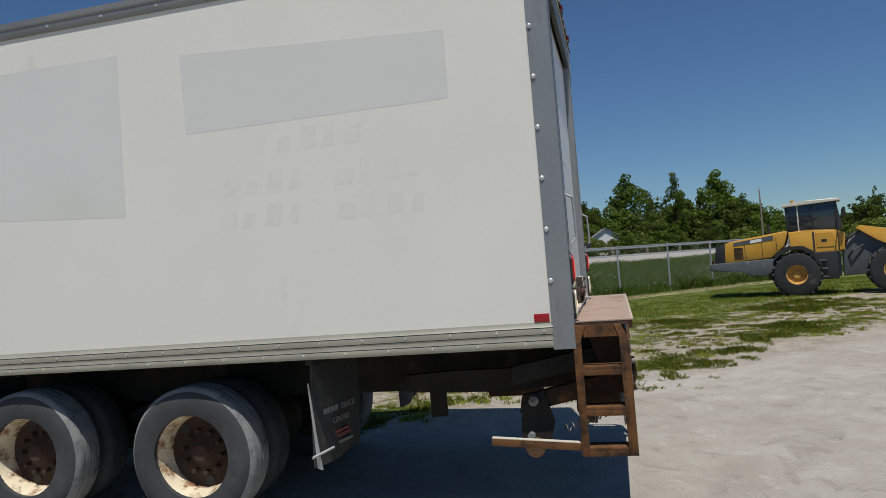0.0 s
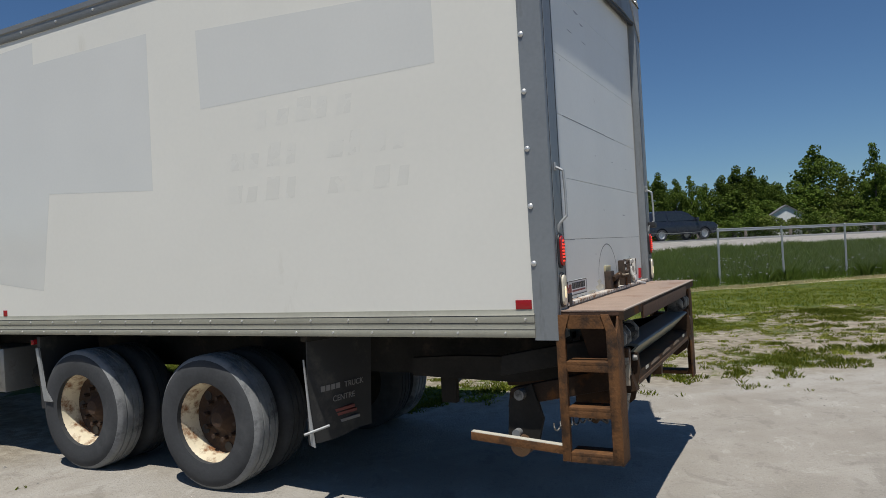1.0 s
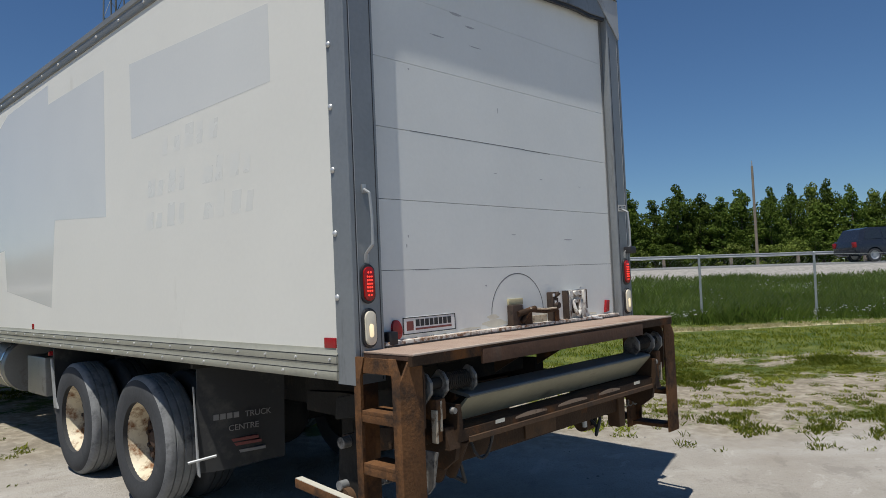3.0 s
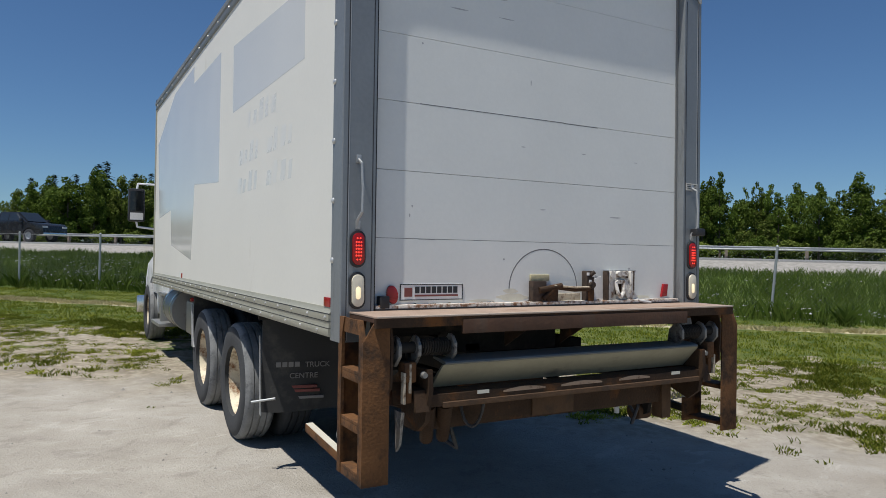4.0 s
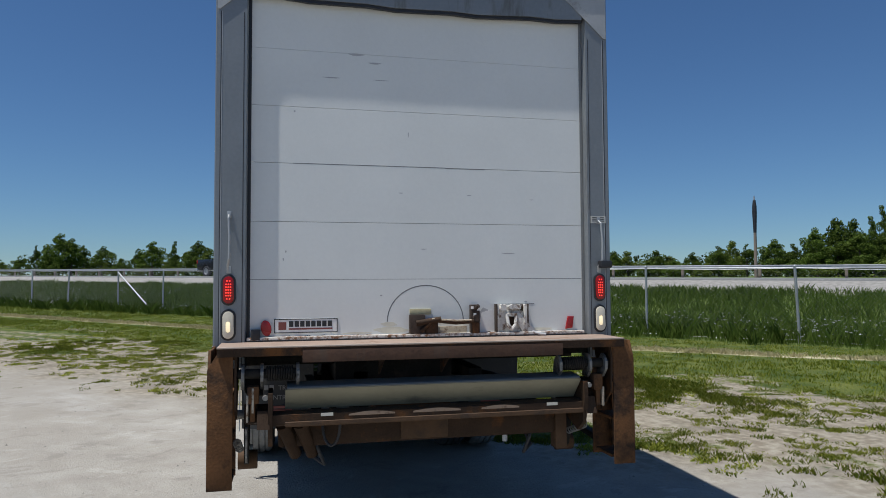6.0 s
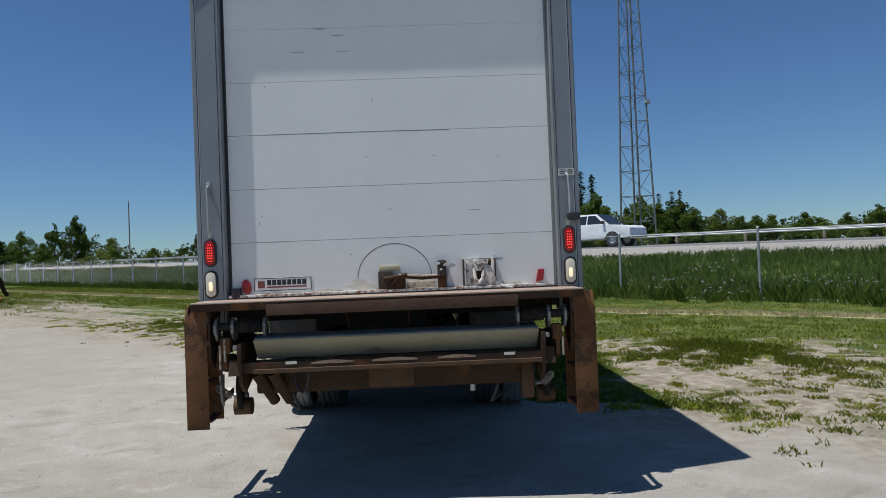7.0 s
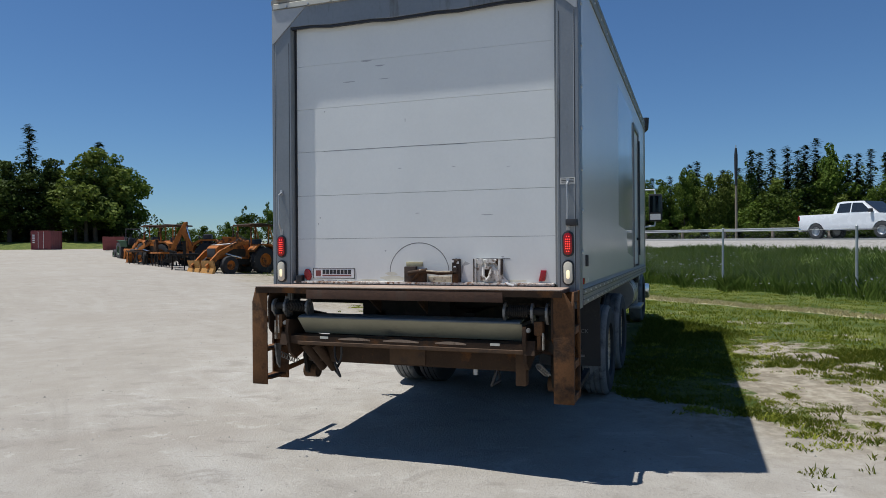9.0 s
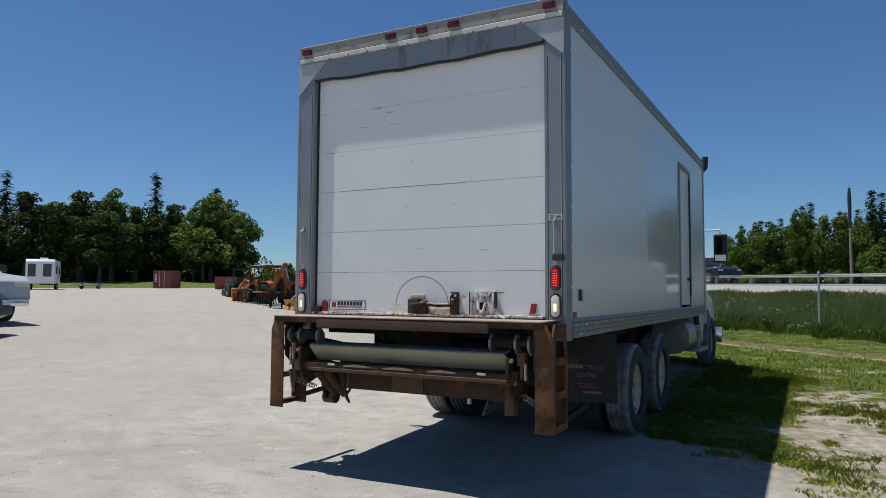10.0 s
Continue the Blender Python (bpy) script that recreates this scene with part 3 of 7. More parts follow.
# rails along the box
def rail_strip(y, out, name_label):
    bm = B()
    s = out
    prism(bm, [(y + s * a, z) for a, z in ((0.03, 1.185), (-0.012, 1.185), (-0.018, 1.195), (-0.018, 1.225), (-0.0155, 1.233), (-0.0155, 1.262), (-0.018, 1.270), (-0.018, 1.300), (-0.006, 1.318), (-0.004, 1.338), (0.03, 1.338))], "x", -L, -0.13)
    # right rail takes the darker metal, painting in the shade on that side
    r = part("bottom_rail", bm, M_ALU if s > 0 else M_TOPRAIL, truck, name_label)
    # black strips paint the shade that lies in the rail's grooves
    for z in (1.2285, 1.2645, 1.304):
        part("rail_groove", box(B(), -L, -0.13, *sorted((y + s * 0.004, y - s * (0.0182 if z < 1.3 else 0.0185))), z - 0.0022, z + 0.0022), M_BLACK, r)
    x = -0.18
    while x > -L:
        for z in (1.21, 1.285):
            q = x - (0.12 if z < 1.25 else 0)
            part("bolt", rod(B(), (q, y - s * 0.016, z), (q, y - s * 0.026, z), 0.009, 0.006, 8), M_RIVET, r)
        x -= 0.29
    bm = B()
    prism(bm, [(y + s * a, z) for a, z in ((0.06, 3.635), (-0.008, 3.635), (-0.014, 3.645), (-0.014, 3.70), (-0.022, 3.71), (-0.022, 3.75), (0.02, 3.768), (0.06, 3.768))], "x", -L, -0.02)
    t = part("top_rail", bm, M_TOPRAIL, truck)
    x = -0.4
    while x > -L:
        part("rivet", rod(B(), (x, y - s * 0.012, 3.675), (x, y - s * 0.022, 3.675), 0.012, 0.008, 8), M_RIVET, t)
        x -= 0.45


rail_strip(0.0, 1, "weathered aluminium rail with bolts")
rail_strip(W, -1, "weathered aluminium rail with bolts")
for y, s in ((0.0, 1), (W, -1)):
    bm = prism(B(), [(-L - 0.02, 1.19), (-L + 0.05, 1.19), (-L + 0.05, 3.76), (-L - 0.02, 3.74)], "y", y - s * 0.012, y + s * 0.07)
    part("front_corner_post", bm, M_ALU, truck)
part("front_cap", box(B(), -L - 0.06, -L + 0.02, -0.01, W + 0.01, 3.70, 3.80, 0.02), M_BLACK, truck)

# rear frame
for y, s, pw in ((0.0, 1, 0.186), (W, -1, 0.162)):
    bm = B()
    prism(bm, [(-0.135, y - s * 0.006), (-0.004, y - s * 0.006), (0.0, y), (0.0, y + s * (pw - 0.008)), (-0.022, y + s * pw), (-0.12, y + s * pw), (-0.12, y + s * (pw - 0.014)), (-0.02, y + s * (pw - 0.02)), (-0.02, y + s * 0.03), (-0.135, y + s * 0.03)], "z", 1.17, 3.70)
    post = part("rear_post", bm, M_POST, truck, "grey steel corner post")
    z = 1.583
    while z < 3.7:
        bm = B()
        bmesh.ops.create_uvsphere(bm, u_segments=10, v_segments=6, radius=0.016, matrix=Matrix.Translation((-0.118, y - s * 0.006, z)) @ Matrix.Diagonal((1, 0.7, 1, 1)))
        part("rivet", bm, M_RIVET, post)
        z += 0.3085
    for d, mt in ((0.024, M_BLACK), (pw - 0.026, M_BLACK), (0.030, M_GUSSET)):
        part("post_seam", box(B(), -0.0005, 0.0015, *sorted((y + s * d, y + s * (d + 0.004))), 1.18, 3.36), mt, post)
    part("door_guide", box(B(), -0.115, -0.05, *sorted((y + s * (pw + 0.002), y + s * (pw + 0.02))), FLOOR, 3.49), M_BLACK if s > 0 else M_TOPRAIL, post)
    bm = prism(B(), [(y + s * 0.004, 3.652), (y + s * 0.33, 3.652), (y + s * 0.02, 3.37), (y + s * 0.004, 3.37)], "x", 0.002, 0.009)
    part("gusset", bm, M_GUSSET, truck, "triangular corner gusset")

bm = B()
hp = []
for i in range(13):
    y = 0.18 + (W - 0.36) * i / 12
    hp.append((y, 3.494 - 0.022 * math.sin(math.pi * i / 12) + 0.006 * math.sin(i * 2.1)))
prism(bm, hp + [(W - 0.18, 3.66), (0.18, 3.66)], "x", -0.02, 0.003)
header = part("header", bm, M_POST, truck, "grey sheet header with a slightly bowed lower edge")
bm = B()
prism(bm, [(y, z - 0.02) for y, z in hp] + [(y, z + 0.004) for y, z in hp[::-1]], "x", -0.03, -0.006)
part("door_seal", bm, M_BLACK, header)
bm = prism(B(), [(0.02, 3.655), (0.012, 3.655), (0.012, 3.70), (-0.01, 3.715), (-0.03, 3.71), (-0.03, 3.655)], "y", 0.015, W - 0.015)
part("cornice", bm, M_CREAM, truck, "cream cornice strip with rivets")
bm = prism(B(), [(0.004, 3.712), (0.004, 3.80), (-0.06, 3.835), (-0.12, 3.82), (-0.12, 3.712)], "y", 0.01, W - 0.01)
cap = part("roof_cap", bm, M_ROOFCAP, truck, "weathered roof cap carrying marker lamps")
part("cap_edge", prism(B(), [(0.006, 3.795), (0.01, 3.812), (-0.05, 3.842), (-0.05, 3.83)], "y", 0.005, W - 0.005), M_TOPRAIL, cap, "dark folded upper edge")
for y in (0.10, 1.02, 1.33, 1.635, 2.47):
    bm = box(B(), 0.004, 0.026, y - 0.05, y + 0.05, 3.735, 3.785, 0.008)
    part("marker_lamp", bm, M_REDLENS, cap, "small dark red marker lamp")
for i in range(12):
    y = 0.15 + i * (W - 0.3) / 11
    bm = rod(B(), (0.012, y, 3.672), (0.022, y, 3.672), 0.012, 0.008, 8)
    part("rivet", bm, M_RIVET, cap)

# roll-up door in its recess
DX = -0.056
edges = [1.345, 1.705, 2.068, 2.438, 2.800, 3.165, 3.51]
door = part("rear_door", box(B(), DX - 0.04, DX - 0.012, 0.185, W - 0.163, 1.335, 3.51), M_SEAM, truck, "white roll-up door with scuffs and dented panels")
for i, (a, b) in enumerate(zip(edges, edges[1:])):
    bm = B()
    g = 0.0013 if i < 4 else 0.0007
    box(bm, DX - 0.012, DX, 0.19, W - 0.166, a + g, b - g, 0.0)
    part("door_panel", bm, M_DOOR, door)
# dents, scuffs and drip marks
for y, z, w, h in ((1.15, 2.265, 0.03, 0.006), (1.61, 2.26, 0.03, 0.006), (1.20, 2.65, 0.006, 0.035), (0.86, 3.16, 0.10, 0.016), (0.98, 3.11, 0.08, 0.012), (0.70, 3.0, 0.11, 0.008), (1.02, 3.0, 0.10, 0.006), (1.88, 1.875, 0.09, 0.008), (1.30, 1.90, 0.04, 0.006), (0.47, 2.77, 0.012, 0.012), (0.42, 1.88, 0.01, 0.014), (0.405, 1.83, 0.008, 0.02), (2.05, 2.24, 0.03, 0.004), (1.02, 1.60, 0.015, 0.01), (2.0, 1.55, 0.02, 0.012)):
    bm = B()
    pts = [(y + w / 2 * math.cos(t) * (1 + 0.25 * math.sin(3 * t)), z + h / 2 * math.sin(t)) for t in [i * math.pi / 6 for i in range(12)]]
    prism(bm, pts, "x", DX - 0.001, DX + 0.0004)
    part("scuff", bm, M_SCUFF, door)
for a, b, z in ((0.46, 1.45, 2.44), (1.45, 1.72, 2.437), (0.46, 0.56, 1.705)):
    part("grime_line", box(B(), DX - 0.001, DX + 0.0005, a, b, z - 0.0028, z + 0.001), M_SEAM, door)
arc = [(1.312 + k * math.cos(t), 1.43 + (k - 0.02) * math.sin(t)) for k, seq in ((0.256, range(25)), (0.2495, range(24, -1, -1))) for t in [math.pi * i / 24 for i in seq]]
part("scrape_arc", prism(B(), arc, "x", DX - 0.001, DX + 0.0004), M_SEAM, door, "thin scraped arc left by a swinging strap")

# door furniture along the sill
part("sill_strip", box(B(), DX, -0.002, 0.19, W - 0.19, 1.325, 1.352, 0.004), mat("flaking_white_sill", (0.66, 0.62, 0.55), 0.8, bump=0.3, dirt=(0.20, 0.10, 0.05), dirt_amount=0.66, dirt_scale=24), door, "flaking white sill with rust spots")
plate = part("maker_plate", box(B(), DX, DX + 0.004, 0.352, 0.742, 1.372, 1.460, 0.0), M_WHITE, door, "white maker's plate with black bars")
for y0, y1, z0, z1 in ((0.352, 0.742, 1.455, 1.460), (0.352, 0.742, 1.372, 1.377), (0.352, 0.357, 1.372, 1.46), (0.737, 0.742, 1.372, 1.46)):
    part("plate_border", box(B(), DX + 0.003, DX + 0.0055, y0, y1, z0, z1), M_BLACK, plate)
part("plate_emblem", box(B(), DX + 0.003, DX + 0.0055, 0.378, 0.425, 1.392, 1.440), M_LETTERRED, plate)
for i in range(8):
    y = 0.442 + i * 0.034
    part("plate_bar", box(B(), DX + 0.003, DX + 0.0055, y, y + 0.027, 1.410, 1.446), M_BLACK, plate)
part("plate_line", box(B(), DX + 0.003, DX + 0.0055, 0.44, 0.71, 1.392, 1.402), M_LETTERRED, plate)
for y, w, h, tl in ((0.304, 0.032, 0.05, 12), (2.31, 0.024, 0.046, -8)):
    bm = B()
    pts = [(w * math.cos(t), h * math.sin(t)) for t in [i * math.pi / 8 for i in range(16)]] if y < 1 else [(-w, -h), (w, -h * 0.7), (w, h), (-w * 0.7, h * 0.9)]
    prism(bm, pts, "x", DX, DX + 0.018, 0.003)
    part("door_reflector", bm, M_REDREF, door, "red reflector", m=pose(0, y, 1.405, tl, 0, 0))
part("sill_box", box(B(), -0.05, 0.0, 0.215, 0.27, 1.335, 1.40, 0.006), M_BLACK, truck)

M_TANPLATE = mat("rust_stained_tan", (0.42, 0.36, 0.27), 0.7, bump=0.2, dirt=(0.13, 0.07, 0.035), dirt_amount=0.5, dirt_scale=22)
M_OLDRUST = mat("brown_latch_rust", (0.05, 0.032, 0.022), 0.75, 0.05, var=0.3, scale=20, bump=0.3, dirt=(0.03, 0.022, 0.017), dirt_amount=0.5, dirt_scale=24)
latch = part("door_latch", box(B(), DX, DX + 0.045, 1.20, 1.30, 1.345, 1.475, 0.006), M_OLDRUST, door, "rusty slide latch with a handle")
bm = B()
box(bm, DX + 0.01, DX + 0.05, 1.30, 1.385, 1.345, 1.445, 0.008)
rod(bm, (DX + 0.05, 1.24, 1.42), (DX + 0.06, 1.40, 1.445), 0.018)
rod(bm, (DX + 0.05, 1.27, 1.37), (DX + 0.06, 1.33, 1.42), 0.014)
part("latch_block", bm, M_RUSTDARK, latch)
part("latch_handle", tube(B(), [(DX + 0.05, 1.36, 1.438), (DX + 0.06, 1.50, 1.422), (DX + 0.06, 1.62, 1.428)], 0.014), M_RUSTDARK, latch)
bm = box(B(), DX, DX + 0.05, 1.605, 1.665, 1.345, 1.535, 0.006)
rod(bm, (DX + 0.05, 1.635, 1.45), (DX + 0.075, 1.635, 1.45), 0.02)
rod(bm, (DX + 0.05, 1.635, 1.51), (DX + 0.07, 1.65, 1.53), 0.012)
part("latch_keeper", bm, M_OLDRUST, latch)
part("bar_edge", tube(B(), [(DX + 0.066, 1.34, 1.447), (DX + 0.074, 1.50, 1.435), (DX + 0.074, 1.60, 1.437)], 0.006), M_TANPLATE, latch, "tan scraped edge of the bar")
part("keeper_foot", box(B(), DX + 0.05, DX + 0.056, 1.612, 1.66, 1.35, 1.42, 0.004), M_RUST, latch, "orange rusty foot")
part("latch_plate", box(B(), DX, DX + 0.012, 1.39, 1.585, 1.352, 1.396, 0.003), M_TANPLATE, latch, "tan plate under the latch bar")
for y, z in ((1.612, 1.515), (1.655, 1.505), (1.63, 1.47)):
    part("paint_chip", box(B(), DX + 0.05, DX + 0.054, y - 0.009, y + 0.009, z - 0.008, z + 0.01), M_WHITE, latch)
part("smear", prism(B(), [(1.66, 1.36), (1.72, 1.36), (1.735, 1.50), (1.70, 1.515), (1.665, 1.47)], "x", DX - 0.001, DX + 0.0006), M_SCUFF, door)
part("sill_gap", box(B(), -0.04, 0.001, 0.19, W - 0.19, 1.3252, 1.334), M_BLACK, door)
for y0, y1, z0, z1 in ((0.98, 1.19, 1.356, 1.40), (1.02, 1.12, 1.40, 1.43), (1.92, 2.2, 1.356, 1.375), (0.78, 0.95, 1.356, 1.37)):
    pts = [((y0 + y1) / 2 + (y1 - y0) / 2 * math.cos(t) * (1 + 0.2 * math.sin(4 * t + y0 * 9)), (z0 + z1) / 2 + (z1 - z0) / 2 * math.sin(t)) for t in [k * math.pi / 8 for k in range(16)]]
    part("stain", prism(B(), pts, "x", DX - 0.001, DX + 0.0004), M_STAIN, door)
part("foam_stain", box(B(), DX, DX + 0.012, 1.205, 1.345, 1.475, 1.512, 0.003), M_YELLOWSTAIN, door)
part("paint_runs", prism(B(), [(1.66, 1.35), (1.80, 1.35), (1.76, 1.50), (1.69, 1.48)], "x", DX, DX + 0.002), M_WHITE, door)
M_FLAKE = mat("flaking_white_bracket", (0.62, 0.60, 0.55), 0.7, bump=0.3, dirt=(0.14, 0.085, 0.05), dirt_amount=0.5, dirt_scale=18)
bm = box(B(), DX, DX + 0.018, 1.79, 2.0, 1.345, 1.53, 0.006)
box(bm, DX, DX + 0.045, 1.785, 1.80, 1.345, 1.535, 0.004)
box(bm, DX, DX + 0.045, 1.975, 1.995, 1.40, 1.535, 0.004)
tube(bm, [(DX + 0.03, 1.855, 1.47), (DX + 0.05, 1.86, 1.40), (DX + 0.05, 1.885, 1.37), (DX + 0.05, 1.91, 1.40), (DX + 0.03, 1.92, 1.47)], 0.012, 8)
bracket = part("strap_bracket", bm, M_FLAKE, door, "rusty strap bracket with flaking white paint")
part("bracket_slot", box(B(), DX + 0.016, DX + 0.022, 1.862, 1.915, 1.385, 1.452, 0.002), M_RUSTDARK, bracket)
part("bracket_slot", box(B(), DX + 0.016, DX + 0.024, 1.955, 1.973, 1.49, 1.532, 0.002), M_RUSTDARK, bracket)
part("bracket_rim", box(B(), DX, DX + 0.048, 1.778, 1.787, 1.345, 1.536, 0.002), M_OLDRUST, bracket)
part("bracket_rim", box(B(), DX, DX + 0.048, 1.995, 2.004, 1.41, 1.536, 0.002), M_OLDRUST, bracket)
for y0, y1, z0, z1, d in ((1.803, 1.852, 1.35, 1.50, 0.024), (1.81, 1.85, 1.49, 1.535, 0.04), (1.868, 1.955, 1.50, 1.532, 0.04), (1.855, 1.925, 1.455, 1.478, 0.045), (1.935, 1.97, 1.42, 1.49, 0.024)):
    pts = [((y0 + y1) / 2 + (y1 - y0) / 2 * (abs(math.cos(t)) ** 0.6 * (1 if math.cos(t) > 0 else -1)) * (1 + 0.14 * math.sin(5 * t + y0 * 40)), (z0 + z1) / 2 + (z1 - z0) / 2 * (abs(math.sin(t)) ** 0.6 * (1 if math.sin(t) > 0 else -1)) * (1 + 0.12 * math.sin(7 * t + z0 * 30))) for t in [k * math.pi / 9 for k in range(18)]]
    part("paint_flake", prism(B(), pts, "x", DX + 0.005, DX + d), M_FLAKE, bracket, "flaking white paint")
bm = prism(B(), [(1.905, 1.475), (1.94, 1.48), (2.0, 1.42), (2.06, 1.352), (2.05, 1.340), (1.97, 1.340), (1.93, 1.41)], "x", DX + 0.02, DX + 0.034, 0.003)
part("pull_strap", bm, M_FLAKE, door, "worn white pull strap")
part("strap_tail", tube(B(), [(DX + 0.03, 2.03, 1.352), (0.015, 2.07, 1.340), (0.03, 2.11, 1.334)], 0.010, 6), M_SCUFF, door)
part("panel_crack", box(B(), DX - 0.001, DX + 0.0012, 1.78, 2.06, 1.533, 1.537), M_OLDRUST, door)
for i in range(46):
    y = 0.33 + 1.92 * random.random()
    w = random.uniform(0.008, 0.035)
    h = random.uniform(0.006, 0.022)
    part("rust_speck", prism(B(), [(y - w, 1.336), (y + w * 0.8, 1.336), (y + w, 1.337 + h * 0.5), (y + w * 0.2, 1.337 + h), (y - w * 0.7, 1.337 + h * 0.7)], "x", DX, DX + 0.0022), (M_OLDRUST, M_TANPLATE)[i % 2], door)

# lamps on the rear posts
def oval(w, h, x0, x1, bevel=0.004):
    pts = []
    for i in range(20):
        t = 2 * math.pi * i / 20
        c, s = math.cos(t), math.sin(t)
        pts.append((w * c, (h - w) * (1 if s > 0 else -1) + w * s))
    return prism(B(), pts, "x", x0, x1, bevel)


for y in (0.083, 2.511):
    lamp = part("tail_lamp", oval(0.043, 0.095, 0.0, 0.012), M_BLACK, truck, "oval red tail lamp in a black grommet", m=pose(0, y, 1.643))
    part("lens", oval(0.032, 0.082, 0.008, 0.022), M_LEDHALO, lamp)
    for zi in (-0.054, -0.034, -0.017, 0.0, 0.017, 0.034, 0.054):
        for yi in (-0.013, 0.0, 0.013) if abs(zi) < 0.05 else (-0.008, 0.008):
            bm = B()
            bmesh.ops.create_icosphere(bm, subdivisions=1, radius=0.0055, matrix=Matrix.Translation((0.022, yi, zi)))
            part("led", bm, M_LED, lamp)
    rev = part("reversing_lamp", oval(0.045, 0.095, 0.0, 0.012), M_BLACK, truck, "oval clear reversing lamp", m=pose(0, y, 1.432))
    part("lens", oval(0.033, 0.082, 0.008, 0.022), M_REVLENS, rev)
    part("bulb", oval(0.013, 0.032, 0.0215, 0.0235, 0.001), M_BULB, rev, "warm lit bulb", m=pose(0, 0, -0.012))
    bm = tube(B(), [(0.0, y, 2.10), (0.045, y, 2.075), (0.05, y + 0.006, 1.95), (0.05, y + 0.004, 1.83), (0.012, y - 0.006, 1.79), (0.0, y - 0.006, 1.755)], 0.0075)
    for z in (2.10, 1.765):
        box(bm, 0.0, 0.008, y - 0.013, y + 0.013, z - 0.022, z + 0.022, 0.003)
    part("grab_handle", bm, M_GALV, truck, "dull bright metal grab handle")
tag = part("post_label", box(B(), 0.0, 0.003, 2.455, 2.565, 2.083, 2.13), M_LABELPAPER, truck, "small pale label with unreadable lines")
for z in (2.095, 2.107, 2.118):
    part("label_line", box(B(), 0.002, 0.004, 2.465, 2.555, z, z + 0.005), M_BLACK, tag)
part("work_lamp", box(B(), 0.0, 0.06, 2.50, 2.585, 1.775, 1.825, 0.012), M_BLACK, truck, "small black work lamp")
for x in (-0.19, -4.9):
    part("side_reflector", box(B(), x - 0.046 * (1 if x > -1 else 0.5), x + 0.046 * (1 if x > -1 else 0.5), -0.008, 0.001, 1.338, 1.388, 0.002), M_REDREF, truck, "red side reflector")
part("side_reflector", box(B(), -0.24, -0.17, W - 0.001, W + 0.008, 1.34, 1.385, 0.002), M_REDREF, truck)
part("side_catch", box(B(), -0.36, -0.31, W, W + 0.02, 1.47, 1.56, 0.004), M_BLACK, truck)

# side door on the far wall
sd = part("side_door", box(B(), -5.84, -5.0, W - 0.04, W - 0.006, 1.37, 3.31), M_DOOR, truck, "narrow white side door with dark frame")
bm = B()
for x0, x1, z0, z1 in ((-5.88, -5.83, 1.34, 3.36), (-5.01, -4.95, 1.34, 3.36), (-5.83, -5.01, 3.30, 3.36)):
    box(bm, x0, x1, W - 0.03, W + 0.018, z0, z1, 0.004)
part("door_frame", bm, M_TOPRAIL, sd)
bm = tube(B(), [(-5.7, W + 0.03, 1.5), (-5.7, W + 0.03, 3.2)], 0.013)
box(bm, -5.78, -5.62, W - 0.006, W + 0.045, 1.72, 1.76, 0.006)
part("lock_rod", bm, M_BLACK, sd)

# chassis
for y in (0.87, 1.66):
    bm = prism(B(), [(y, 0.80), (y + 0.06, 0.80), (y + 0.06, 0.815), (y + 0.012, 0.815), (y + 0.012, 1.055), (y + 0.06, 1.055), (y + 0.06, 1.07), (y, 1.07)], "x", -9.9, -0.35)
    part("frame_rail", bm, M_CHASSIS, truck)
for x in (-0.5, -1.4, -2.0, -3.15, -4.5, -5.8, -6.8):
    part("cross_member", box(B(), x - 0.05, x + 0.05, 0.88, 1.71, 0.84, 1.03, 0.01), M_CHASSIS, truck)
for i in range(16):
    x = -0.35 - i * 0.43
    part("floor_joist", prism(B(), [(x, 1.15), (x + 0.05, 1.15), (x + 0.05, 1.20), (x, 1.20)], "y", 0.16, W - 0.16), M_CHASSIS, truck)
part("sub_frame", box(B(), -L + 0.1, -0.2, 0.86, 0.95, 1.0, 1.10), M_CHASSIS, truck)
part("sub_frame", box(B(), -L + 0.1, -0.2, 1.64, 1.73, 1.0, 1.10), M_CHASSIS, truck)

AX = (-2.70, -4.10)
R = 0.496
TS = 0.998
tyre_prof = [(0.29, -0.125), (0.33, -0.132), (0.40, -0.138), (0.455, -0.122), (0.478, -0.10), (0.485, -0.09), (0.4865, -0.062), (0.475, -0.060), (0.475, -0.052), (0.487, -0.050), (0.488, -0.008), (0.476, -0.006), (0.476, 0.006), (0.488, 0.008), (0.487, 0.050), (0.475, 0.052), (0.475, 0.060), (0.4865, 0.062), (0.485, 0.09), (0.478, 0.10), (0.455, 0.122), (0.40, 0.138), (0.33, 0.132), (0.29, 0.125)]
bm = lathe(B(), [(r * TS, y) for r, y in tyre_prof], 48)
tyre_mesh = part("tyre_proto", bm, M_RUBBER).data
tyre_mesh.materials.append(M_SHOULDER)
for i, f in enumerate(tyre_mesh.polygons):
    f.material_index = 1 if 3 <= i // 48 <= 19 else 0
bpy.data.objects.remove(bpy.data.objects["tyre_proto"])
rim_prof = [(0.315, -0.118), (0.318, -0.10), (0.292, -0.095), (0.275, -0.06), (0.262, 0.0), (0.255, 0.09), (0.20, 0.10), (0.15, 0.085), (0.12, 0.08), (0.12, 0.10), (0.20, 0.115), (0.27, 0.11), (0.30, 0.11), (0.315, 0.118), (0.318, 0.10), (0.285, 0.08), (0.272, 0.0), (0.282, -0.06), (0.295, -0.105)]
rim_mesh = part("rim_proto", lathe(B(), rim_prof, 40), M_RIM).data
bpy.data.objects.remove(bpy.data.objects["rim_proto"])
